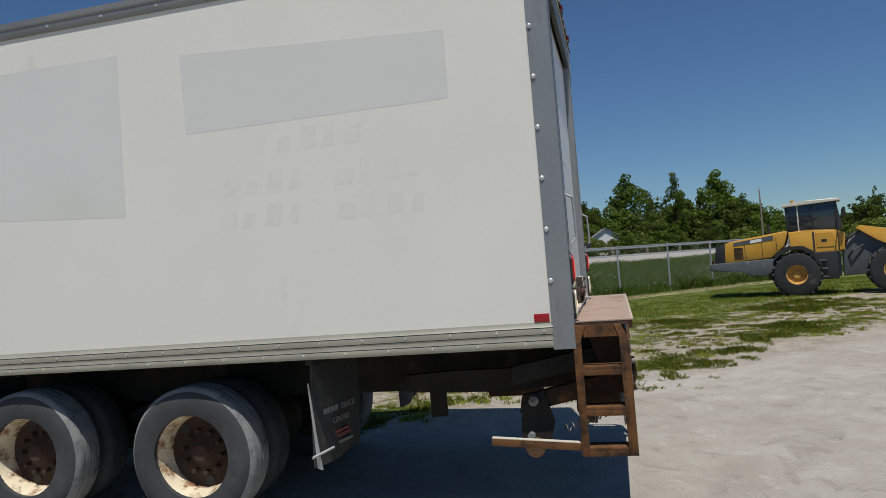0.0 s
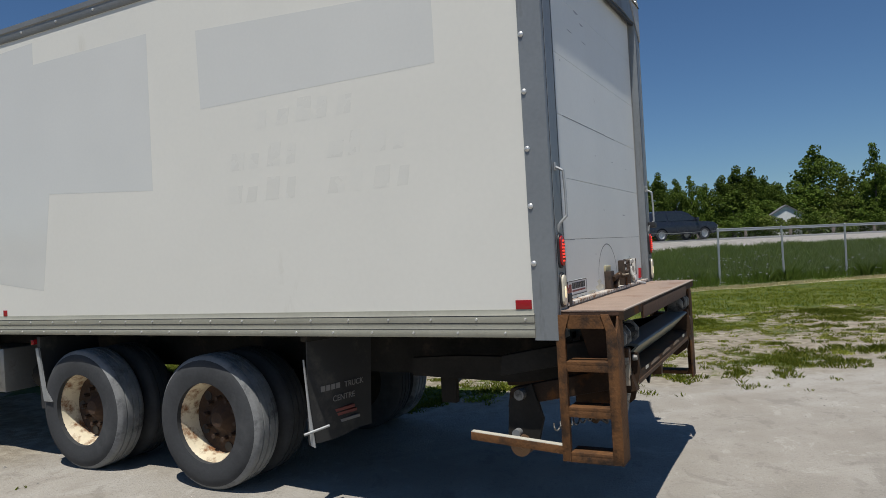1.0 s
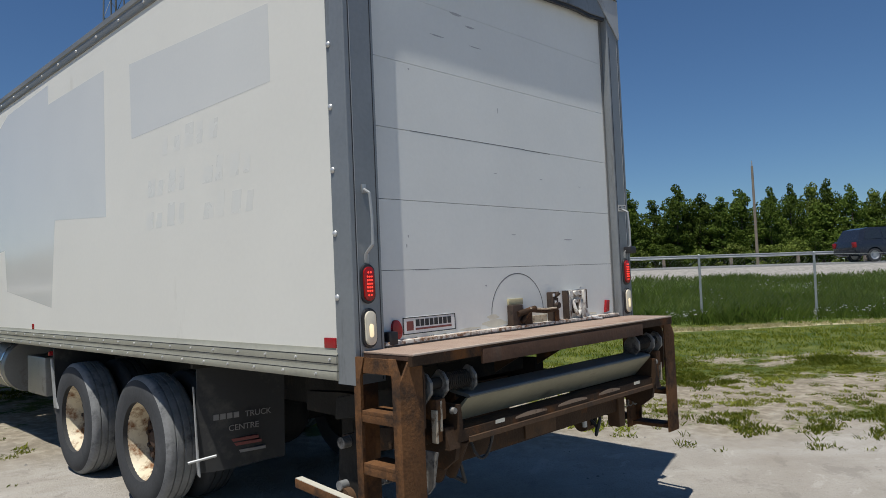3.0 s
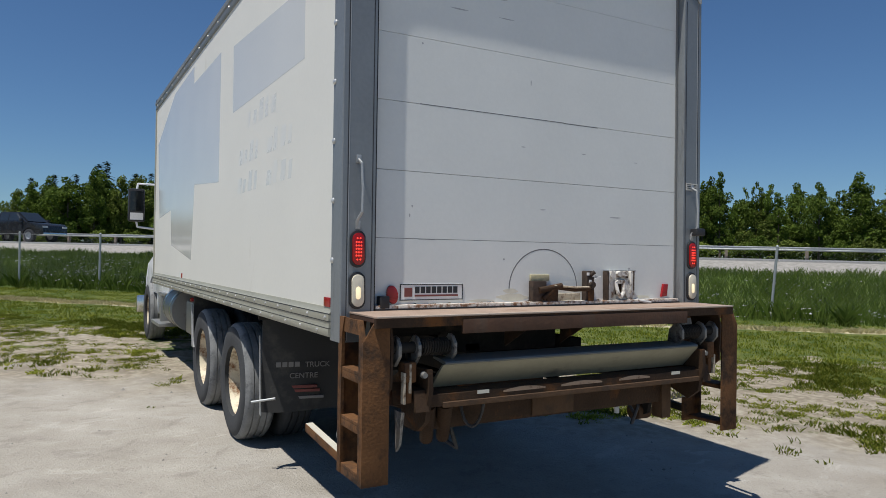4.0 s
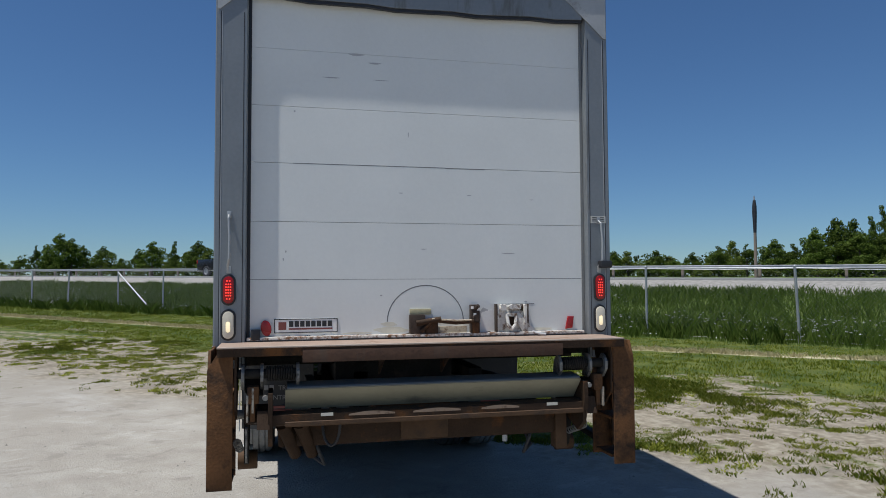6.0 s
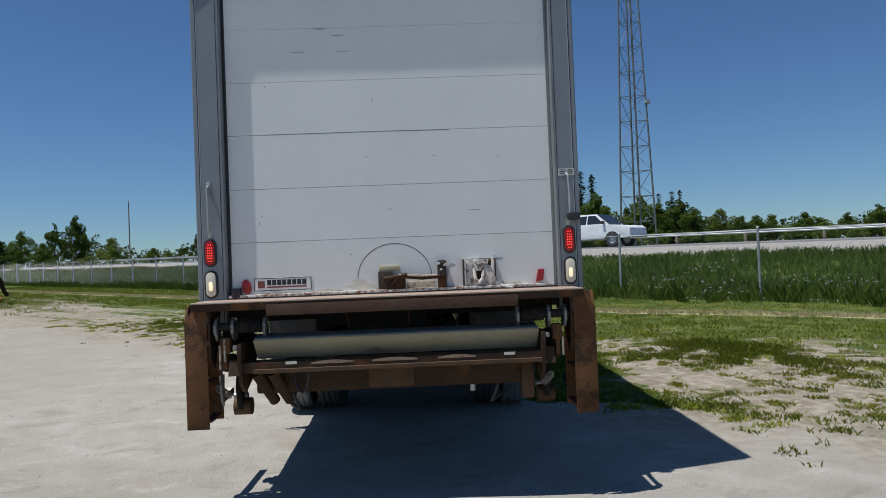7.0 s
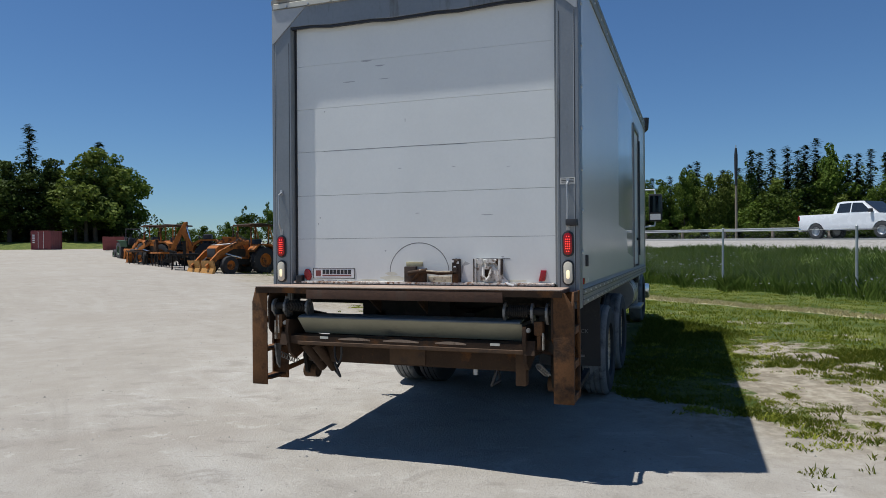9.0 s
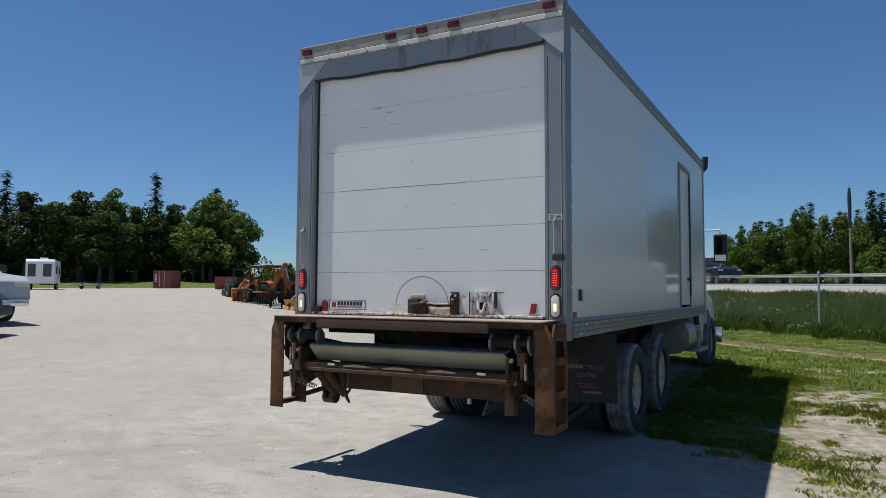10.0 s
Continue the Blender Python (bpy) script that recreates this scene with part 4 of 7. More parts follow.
# black copy for the inner rims, under-truck shade put into their colour
rim_shaded = rim_mesh.copy()
rim_shaded.materials[0] = M_CHASSIS
bm = lathe(B(), [(0.0, -0.02), (0.055, -0.02), (0.07, -0.008), (0.085, 0.015), (0.105, 0.03), (0.13, 0.05), (0.21, 0.06), (0.258, 0.05), (0.262, 0.09), (0.0, 0.09)], 28, closed=False)
hub_mesh = part("hub_proto", bm, M_HUB).data
bpy.data.objects.remove(bpy.data.objects["hub_proto"])


nut_mesh = part("nut_proto", rod(B(), (0, 0.03, 0), (0, -0.03, 0), 0.017, seg=6), M_HUB).data
bpy.data.objects.remove(bpy.data.objects["nut_proto"])

hole_mesh = part("hole_proto", rod(B(), (0, 0.08, 0), (0, 0.052, 0), 0.033, 0.036, seg=14), M_BLACK).data
bpy.data.objects.remove(bpy.data.objects["hole_proto"])


def wheel(x, y, side, spin=0.0, rim=None, tyre=None):
    """A wheel whose outside faces -y (side 1) or +y (side -1)."""
    z = ground_z(x, y) + R - 0.012
    w = part("wheel", hub_mesh, None, truck, "rusty hub in a cream rim with a dusty tyre", m=pose(x, y, z, 0, spin, 0 if side > 0 else 180))
    part("tyre", tyre or tyre_mesh, None, w)
    part("rim", rim or rim_mesh, None, w)
    for i in range(10):
        t = 2 * math.pi * i / 10
        part("wheel_nut", nut_mesh, None, w, m=pose(0.15 * math.cos(t), 0.03, 0.15 * math.sin(t)))
    for i in range(5):
        t = 2 * math.pi * i / 5
        part("hand_hole", hole_mesh, None, w, m=pose(0.215 * math.cos(t), 0.0, 0.215 * math.sin(t)))


# inner tyres lose the pale shoulders to paint in the shade there
tyre_shaded = tyre_mesh.copy()
for f in tyre_shaded.polygons:
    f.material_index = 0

for i, x in enumerate(AX):
    for side in (1, -1):
        yo = 0.20 if side > 0 else W - 0.20
        wheel(x, yo, side, 25 * i + 10)
        wheel(x, yo + side * 0.32, side, 40 * i, rim_shaded, tyre_shaded)
    bm = rod(B(), (x, 0.45, ground_z(x, 1.3) + R), (x, W - 0.45, ground_z(x, 1.3) + R), 0.085)
    bmesh.ops.create_uvsphere(bm, u_segments=16, v_segments=10, radius=0.24, matrix=Matrix.Translation((x, 1.3, ground_z(x, 1.3) + R)))
    rod(bm, (x, 1.3, ground_z(x, 1.3) + R), (x - 0.45, 1.3, ground_z(x, 1.3) + R + 0.05), 0.09, 0.05)
    part("drive_axle", bm, M_CHASSIS, truck)
for y in (0.80, 1.76):
    bm = prism(B(), [(-2.4, 0.62), (-2.6, 0.62), (-3.1, 0.78), (-3.7, 0.64), (-3.9, 0.64), (-3.4, 0.86), (-2.9, 0.86)], "y", y, y + 0.09)
    part("leaf_spring", bm, M_CHASSIS, truck)

# mud flaps with stamped lettering
def text_mesh(body, size, extrude=0.0015):
    cu = bpy.data.curves.new("lettering", "FONT")
    cu.body, cu.size, cu.extrude, cu.align_x = body, size, extrude, "CENTER"
    ob = new("lettering_tmp", cu)
    dg = bpy.context.evaluated_depsgraph_get()
    data = bpy.data.meshes.new_from_object(ob.evaluated_get(dg))
    bpy.data.objects.remove(ob)
    data.materials.clear()
    return data


for y0, tilt, turn in ((0.07, 4.0, -11.0), (W - 0.67, 2.0, 0.0)):
    bm = B()
    nx = 6
    rows = []
    for k in range(8):
        z = -0.70 * k / 7
        rows.append([(0.03 * math.sin(j * 0.9) * (k / 7) + 0.02 * (k / 7) ** 2, 0.6 * j / nx, z) for j in range(nx + 1)])
    fr = [[bm.verts.new(p) for p in r] for r in rows]
    bk = [[bm.verts.new((p[0] - 0.012, p[1], p[2])) for p in r] for r in rows]
    for a in (fr, bk):
        for k in range(7):
            for j in range(nx):
                bm.faces.new((a[k][j], a[k][j + 1], a[k + 1][j + 1], a[k + 1][j]))
    ring = lambda a: a[0] + [r[-1] for r in a[1:]] + a[-1][-2::-1] + [r[0] for r in a[-2:0:-1]]
    f, b = ring(fr), ring(bk)
    for i in range(len(f)):
        j = (i + 1) % len(f)
        bm.faces.new((f[i], f[j], b[j], b[i]))
    flap = part("mud_flap", bm, M_FLAP, truck, "black rubber mud flap with stamped lettering", m=pose(-1.74, y0, 1.16, 0, tilt, turn))
    tr = Matrix(((0, 0, 1, 0.012), (1, 0, 0, 0), (0, 1, 0, 0), (0, 0, 0, 1)))
    part("lettering", text_mesh("TRUCK", 0.056), M_LETTER, flap, m=Matrix.Translation((0.012, 0.40, -0.375)) @ tr)
    part("lettering", text_mesh("CENTRE", 0.056), M_LETTER, flap, m=Matrix.Translation((0.016, 0.30, -0.455)) @ tr)
    for j in range(4):
        part("letter_bar", box(B(), 0.008, 0.022, 0.10 + j * 0.045, 0.135 + j * 0.045, -0.372, -0.335), M_LETTER, flap)
    for dz, w in ((-0.53, 0.20), (-0.56, 0.24), (-0.61, 0.30)):
        part("letter_bar", box(B(), 0.008, 0.03, 0.30 - w / 2, 0.30 + w / 2, dz, dz + 0.02), M_LETTERRED if dz > -0.6 else M_LETTER, flap)
    part("flap_hanger", box(B(), -0.03, 0.03, -0.03, 0.65, -0.02, 0.06, 0.005), M_CHASSIS, flap)
bm = B()
prism(bm, [(-1.775, 1.02), (-1.765, 1.02), (-1.738, 0.70), (-1.708, 0.45), (-1.745, 0.46), (-1.755, 0.70)], "y", 0.055, 0.062)
part("flap_edge", bm, M_GALV, truck, "bent bright flap edge strip")
part("flap_rod", rod(B(), (-1.75, 0.0, 0.545), (-1.66, 0.15, 0.575), 0.009), M_GALV, truck)
bm = prism(B(), [(-4.62, 1.15), (-4.58, 1.15), (-4.54, 0.55), (-4.60, 0.55)], "y", 0.08, 0.62)
part("front_flap", bm, M_FLAP, truck)
bm = prism(B(), [(-4.60, 1.06), (-4.56, 1.06), (-4.50, 0.72), (-4.42, 0.62), (-4.52, 0.62)], "y", 0.05, 0.065)
part("flap_edge", bm, M_GALV, truck)
part("mid_marker", box(B(), -4.66, -4.62, 0.05, 0.12, 1.09, 1.13, 0.004), M_REDREF, truck)

# ---- lift gate at the tail ----
DZ = 1.325
GATE_DEPTH = 0.92
before_gate = {ob.name for ob in truck.children}
M_WORN_SUNLIT = mat("worn_sunlit_edge", (0.47, 0.38, 0.31), 0.6, 0.1, bump=0.2, dirt=(0.3, 0.18, 0.11), dirt_amount=0.3, dirt_scale=8)
bm = B()
box(bm, 0.0, 0.365, 0.045, 2.52, DZ - 0.009, DZ, 0.002)
deck = part("deck_plate", bm, M_DECK, truck, "worn reddish steel deck plate")
part("deck_lip", box(B(), 0.350, 0.368, 0.515, 2.10, DZ - 0.095, DZ - 0.022, 0.002), M_LIP, deck, "brown lip plate")
# pale strip paints the sunlit line along the worn deck edge
part("deck_nose", box(B(), 0.355, 0.370, 0.05, 2.51, DZ - 0.007, DZ + 0.001, 0.002), M_WORN_SUNLIT, deck, "worn front edge with sunlight in its pale colour")
part("deck_edge", box(B(), 0.335, 0.362, 0.047, 2.518, DZ - 0.055, DZ - 0.009), M_RUSTDARK, deck, "oily rusted channel under the front edge")
for y0 in (0.047, 2.506):
    part("deck_edge", box(B(), 0.0, 0.335, y0, y0 + 0.012, DZ - 0.03, DZ - 0.009), M_LIP, deck)
for y in (1.0, 1.4):
    part("deck_bracket", prism(B(), [(0.0, DZ - 0.03), (0.30, DZ - 0.03), (0.30, DZ - 0.07), (0.0, DZ - 0.22)], "y", y - 0.006, y + 0.006), M_RUSTDARK, deck)


M_BROWNRUST = mat("brown_rusted_steel", (0.085, 0.045, 0.02), 0.8, 0.05, var=0.25, scale=8, bump=0.35, dirt=(0.05, 0.035, 0.025), dirt_amount=0.45, dirt_scale=7)


def ladder(y0, y1, face):
    """Side steps under one end of the deck. face: the outer side's y."""
    bm = B()
    t = 0.05
    for x in (-0.02, 0.272):
        b = B()
        pts = [(x, 0.53), (x + t, 0.53), (x + t, 1.215), (x + t + 0.035, DZ - 0.02), (x + 0.01, DZ - 0.02), (x, 1.235)] if x < 0.1 else [(x, 0.53), (x + 0.058, 0.53), (x + 0.058, 1.21), (x + 0.015, DZ - 0.02), (x - 0.03, DZ - 0.02), (x, 1.225)]
        prism(b, pts, "y", face - 0.004 if face < 1 else face - 0.012, face + 0.012 if face < 1 else face + 0.004, 0.0015)
        if x < 0.1:
            prism(b, [(x, 0.53), (x + 0.012, 0.53), (x + 0.012, 1.2), (x + 0.05, DZ - 0.03), (x + 0.04, DZ - 0.03), (x, 1.2)], "y", y0, y1, 0.001)
        else:
            o, n = (y0, y1) if face < 1 else (y1, y0)
            d = 1 if face < 1 else -1
            prism(b, [(o - d * 0.006, 0.53), (n, 0.53), (n, DZ - 0.024), (o + d * 0.055, DZ - 0.024), (o - d * 0.006, 1.20)], "x", 0.320, 0.332, 0.001)
        part("ladder_leg", b, M_RUST, truck, "rusty bent step upright")
    for z in (1.04, 0.80, 0.562):
        b = B()
        box(b, 0.028, 0.275, y0, y1, z, z + 0.018, 0.002)
        box(b, 0.028, 0.275, *((face, face + 0.008) if face < 1 else (face - 0.008, face)), z - 0.035, z, 0.002)
        part("step", b, M_RUST, truck, "rusty step tread")


ladder(0.0, 0.132, 0.0)
ladder(W - 0.135, W, W)
for y in (0.002, W - 0.014):
    part("end_plate", box(B(), 0.05, 0.272, y, y + 0.012, 1.232, DZ - 0.023), M_RUST, truck, "rusty plate under the deck's end")
for y in (0.01, W - 0.05):
    bar = part("drop_bar", prism(B(), [(-0.56, 0.60), (-0.56, 0.645), (-0.015, 0.605), (-0.015, 0.56)], "y", y, y + 0.045, 0.004), M_RUST if y < 1 else M_CHASSIS, truck, "horizontal under-run bar")
    if y < 1:
        # upper face paler than the rest of the bar
        part("bar_top", prism(B(), [(-0.558, 0.6445), (-0.558, 0.648), (-0.017, 0.608), (-0.017, 0.6045)], "y", y + 0.003, y + 0.043), M_CREAM, bar, "pale upper face")
    part("under_bracket", box(B(), -1.14, -1.02, y + 0.75 if y < 1 else y - 0.75, y + 0.80 if y < 1 else y - 0.70, 0.62, 0.84, 0.01), M_CHASSIS, truck)
for y in (0.14, W - 0.152):
    part("side_plate", prism(B(), [(0.05, 1.30), (0.30, 1.30), (0.33, 1.20), (0.32, 0.98), (0.22, 0.90), (0.12, 1.08)], "y", y, y + 0.012), M_RUSTDARK, truck, "oily rusted lift bracket plate")

M_TAN = mat("scraped_tan_steel", (0.27, 0.19, 0.13), 0.65, 0.1, bump=0.2, dirt=(0.10, 0.055, 0.03), dirt_amount=0.45, dirt_scale=14)
# folded alloy platform: a thin leaf whose face leans out over the beam below
bm = B()
prism(bm, [(0.338, 1.076), (0.345, 1.083), (0.338, 1.091), (0.30, 1.098), (0.20, 1.106), (0.20, 1.094), (0.32, 1.076)], "y", 0.43, 2.22)
part("platform", bm, M_PLATTOP, truck, "folded alloy lift platform")
# face is warmer and paler than the top, gravel bounce in its colour
bm = B()
prism(bm, [(0.338, 1.075), (0.322, 1.075), (0.185, 0.962), (0.19, 0.948), (0.206, 0.946)], "y", 0.42, 2.23)
plat = part("platform_leaf", bm, M_PLATFORM, truck, "alloy platform leaf tinted by ground bounce")
part("platform_rib", box(B(), 0.20, 0.262, 0.47, 2.20, 1.062, 1.083, 0.002), M_CHASSIS, plat)
part("stay_rod", rod(B(), (0.10, 0.45, 0.985), (0.10, 2.2, 0.985), 0.012), M_CHASSIS, truck)
for y in (0.5, 1.3, 2.1):
    part("platform_web", prism(B(), [(0.19, 0.955), (0.315, 1.07), (0.262, 1.085), (0.15, 1.03)], "y", y - 0.006, y + 0.006), M_CHASSIS, plat)
bm = B()
prism(bm, [(0.29, 0.845), (0.335, 0.86), (0.335, 0.915), (0.29, 0.925), (0.20, 0.92), (0.20, 0.85)], "y", 0.30, 2.30)
tor = part("torsion_beam", bm, M_RUSTDARK, truck, "rusty torsion beam with worn bright edges", m=pose(0, 0, 0.018))
for y0, y1 in ((0.78, 1.05), (1.16, 1.45), (1.58, 1.82)):
    pts = [(y0 + (y1 - y0) * i / 8, 0.905 + 0.013 * math.sin(math.pi * i / 8)) for i in range(9)]
    part("worn_edge", prism(B(), pts + [(y1, 0.896), (y0, 0.896)], "x", 0.335, 0.338), M_TAN, tor)
part("worn_edge", prism(B(), [(0.336, 0.846), (0.340, 0.852), (0.340, 0.872), (0.336, 0.876)], "y", 0.42, 2.24), M_BROWNRUST, tor, "orange-brown worn lower edge")
for y in (0.62, 2.0, 1.28):
    part("worn_edge", box(B(), 0.335, 0.339, y, y + 0.07, 0.9 if y != 1.28 else 0.858, 0.918 if y != 1.28 else 0.872), M_CREAM, tor)
# hinge assemblies with pistons
for s, yb in ((1, 0.155), (-1, W - 0.155)):
    hinge = part("lift_hinge", rod(B(), (0.28, yb, 1.165), (0.28, yb + s * 0.33, 1.165), 0.028), M_CHASSIS, truck, "greasy hinge shaft with lugs and spring")
    for d in (0.03, 0.135, 0.335):
        y = yb + s * d
        b = prism(B(), [(0.20, 1.08), (0.28, 1.075), (0.335, 1.13), (0.335, 1.18), (0.305, 1.215), (0.27, 1.225), (0.22, 1.18)], "y", y - 0.009, y + 0.009, 0.002)
        part("lug", b, M_GREASY, hinge)
    b = tube(B(), [(0.28 + 0.04 * math.cos(k * math.pi / 5), yb + s * (0.16 + k * 0.0014), 1.165 + 0.04 * math.sin(k * math.pi / 5)) for k in range(111)], 0.0058, 5)
    part("spring", b, M_CHASSIS, hinge)
    b = B()
    box(b, 0.25, 0.335, *sorted((yb + s * 0.055, yb + s * 0.12)), 1.0, 1.10, 0.012)
    box(b, 0.27, 0.325, *sorted((yb + s * 0.07, yb + s * 0.10)), 0.90, 1.02, 0.008)
    part("knuckle", b, M_RUST, hinge, "orange rusty knuckle")
    b = rod(B(), (0.335, yb + s * 0.155, 1.035), (0.36, yb + s * 0.155, 1.035), 0.018, 0.014)
    part("pin_end", b, M_GREASY, hinge)
    b = B()
    prism(b, [(0.33, 1.06), (0.34, 0.96), (0.30, 0.80), (0.22, 0.74), (0.05, 0.80), (-0.1, 0.95), (0.1, 1.06)], "y", yb + s * 0.17, yb + s * 0.195)
    prism(b, [(0.30, 0.96), (0.33, 0.86), (0.05, 0.84), (0.05, 0.96)], "y", yb + s * 0.11, yb + s * 0.18)
    part("lift_arm_head", b, M_RUSTDARK, truck)
    b = B()
    for dy in (0.28, 0.38):
        rod(b, (0.20, yb + s * (dy - 0.03), 0.86), (0.02, yb + s * (dy + 0.05), 0.64), 0.042, 0.036, 12)
    if s > 0:
        part("lift_cylinder", b, M_RUSTDARK, truck, "dark hydraulic cylinders")
    else:
        b.free()
        part("lift_bracket", box(B(), 0.02, 0.12, yb - 0.30, yb - 0.22, 0.60, 0.86, 0.01), M_BROWNRUST, truck, "brown hanging bracket")
    b = prism(B(), [(0.05, 0.98), (0.10, 0.88), (-0.5, 0.82), (-1.25, 0.84), (-1.25, 0.96), (-0.9, 0.98)], "y", yb + s * 0.42, yb + s * 0.48)
    part("lift_arm", b, M_CHASSIS, truck)
    b = tube(B(), [(0.02, yb + s * 0.42, 0.86), (0.06, yb + s * 0.46, 0.68), (0.05, yb + s * 0.5, 0.58), (0.02, yb + s * 0.44, 0.62), (-0.1, yb + s * 0.5, 0.80)], 0.011, 6)
    part("hose", b, M_BLACK, truck, "looped hydraulic hose")
part("rear_cross_beam", box(B(), -0.06, 0.10, 0.38, 2.22, 0.70, 0.85, 0.02), M_RUSTDARK, truck, "oily rear cross beam")
part("beam_plate", box(B(), 0.10, 0.112, 1.12, 1.42, 0.715, 0.84, 0.004), M_BROWNRUST, truck, "orange-brown plate on the cross beam")
part("hose", tube(B(), [(0.12 + 0.01 * k, 0.64 + 0.05 * (1 - math.cos(k * math.pi / 8)), 0.84 - 0.13 * math.sin(k * math.pi / 8)) for k in range(9)], 0.009, 6), M_BLACK, truck, "looped hydraulic hose")
part("flange_plate", prism(B(), [(0.24, 0.86), (0.335, 0.86), (0.30, 0.70), (0.26, 0.66)], "y", 0.20, 0.212), M_GREASY, truck, "pale worn flange plate")
for y, z0, z1 in ((0.205, 0.90, 1.05), (0.235, 0.95, 1.09), (W - 0.215, 0.90, 1.02)):
    part("chipped_strip", box(B(), 0.30, 0.336, y, y + 0.012, z0, z1, 0.002), M_TANPLATE, truck, "chipped pale paint on the hinge plate")
part("pump_box", box(B(), -0.75, -0.35, 1.02, 1.55, 0.70, 1.0, 0.02), M_RUSTDARK, truck)
part("tail_beam", box(B(), -0.33, -0.20, 0.74, 1.52, 1.05, 1.19, 0.01), M_CHASSIS, truck)
part("tow_pin", rod(B(), (0.05, 1.81, 0.74), (0.05, 1.81, 0.655), 0.018), M_GALV, truck)
for y in (0.19, W - 0.29):
    d = 0.0 if y < 1 else 0.09
    part("lift_strut", prism(B(), [(-0.44, 0.93 - d), (-0.42, 1.05 - d), (0.16, 1.16 - d), (0.20, 1.05 - d)], "y", y, y + 0.09, 0.01), M_CHASSIS, truck, "dark lift strut")
    part("lift_strut", prism(B(), [(-0.40, 0.75), (-0.38, 0.86), (0.20, 0.99), (0.22, 0.88)], "y", y, y + 0.08, 0.01), M_RUSTDARK, truck, "dark lift strut")
for y in (0.17, W - 0.25):
    b = prism(B(), [(-0.40, 0.56), (-0.31, 0.50), (-0.22, 0.55), (-0.18, 0.70), (-0.24, 0.90), (-0.38, 0.80)], "y", y, y + 0.03)
    part("lift_link", b, M_CHASSIS, truck, "dark pivot plate of the lift arms")
    part("lift_roller", rod(B(), (-0.31, y - 0.04, 0.55), (-0.31, y + 0.08, 0.55), 0.06, seg=20), M_BROWNRUST, truck, "brown steel roller")
    part("pivot_pin", rod(B(), (-0.33, y - 0.05, 0.62), (-0.33, y + 0.05, 0.62), 0.024), M_GALV, truck)
    part("pivot_pin", rod(B(), (-0.30, y - 0.05, 0.84), (-0.30, y + 0.05, 0.84), 0.03), M_GREASY, truck)
    part("return_spring", tube(B(), [(-0.12 + 0.28 * k / 60, y - 0.02 + 0.022 * math.cos(k * math.pi / 4), 0.66 + 0.1 * k / 60 + 0.022 * math.sin(k * math.pi / 4)) for k in range(61)], 0.0045, 5), M_GREASY, truck)

# the gate is shallower than it is drawn above
for ob in truck.children:
    if ob.name not in before_gate:
        xs = [(ob.matrix_basis @ Vector(c)).x for c in ob.bound_box]
        if min(xs) > -0.08 and max(xs) < 0.4:
            ob.matrix_basis = Matrix.Diagonal((GATE_DEPTH, 1, 1, 1)) @ ob.matrix_basis

# ---- cab ----
cab = part("cab", prism(B(), [(-7.25, 0.95), (-7.25, 2.55), (-7.45, 2.72), (-8.55, 2.72), (-9.0, 2.05), (-9.05, 0.95)], "y", 0.22, 2.37, 0.05), M_CABWHITE, truck, "white conventional truck cab", m=pose(-0.3, 0, 0))
for y0, y1 in ((0.205, 0.225), (2.365, 2.385)):
    part("side_window", prism(B(), [(-7.75, 1.95), (-7.75, 2.55), (-8.45, 2.55), (-8.8, 1.98)], "y", y0, y1), M_GLASS, cab)
part("windscreen", prism(B(), [(-8.62, 2.60), (-8.60, 2.63), (-9.02, 2.06), (-9.05, 2.05)], "y", 0.35, 2.24), M_GLASS, cab)
bm = prism(B(), [(-9.0, 1.0), (-9.0, 1.95), (-9.6, 1.85), (-10.35, 1.62), (-10.5, 1.45), (-10.5, 0.85), (-10.2, 0.8)], "y", 0.45, 2.14, 0.06)
part("hood", bm, M_CABWHITE, cab)
for y0, y1 in ((0.25, 0.62), (1.97, 2.34)):
    arch = [(-9.35 + 0.66 * math.cos(t), 0.62 + 0.62 * math.sin(t)) for t in [math.pi * i / 12 for i in range(13)]]
    out = [(-8.66, 0.66), (-8.48, 1.14), (-8.52, 1.32), (-8.68, 1.46), (-8.95, 1.55), (-9.4, 1.57), (-10.1, 1.43), (-10.4, 1.15), (-10.4, 0.7)]
    part("fender", prism(B(), [(p[0], p[1]) for p in arch] + out[::-1], "y", y0, y1, 0.02), M_CABWHITE, cab, "white wheel fender", m=pose(0.12, 0, 0))
part("bumper", box(B(), -10.65, -10.48, 0.12, 2.47, 0.50, 0.82, 0.05), M_CHROME, cab)
for y, s in ((0.30, 1), (W - 0.30, -1)):
    wheel(-9.65, y, s, 30)
bm = rod(B(), (-9.65, 0.4, 0.6), (-9.65, W - 0.4, 0.6), 0.06)
part("front_axle", bm, M_CHASSIS, truck)
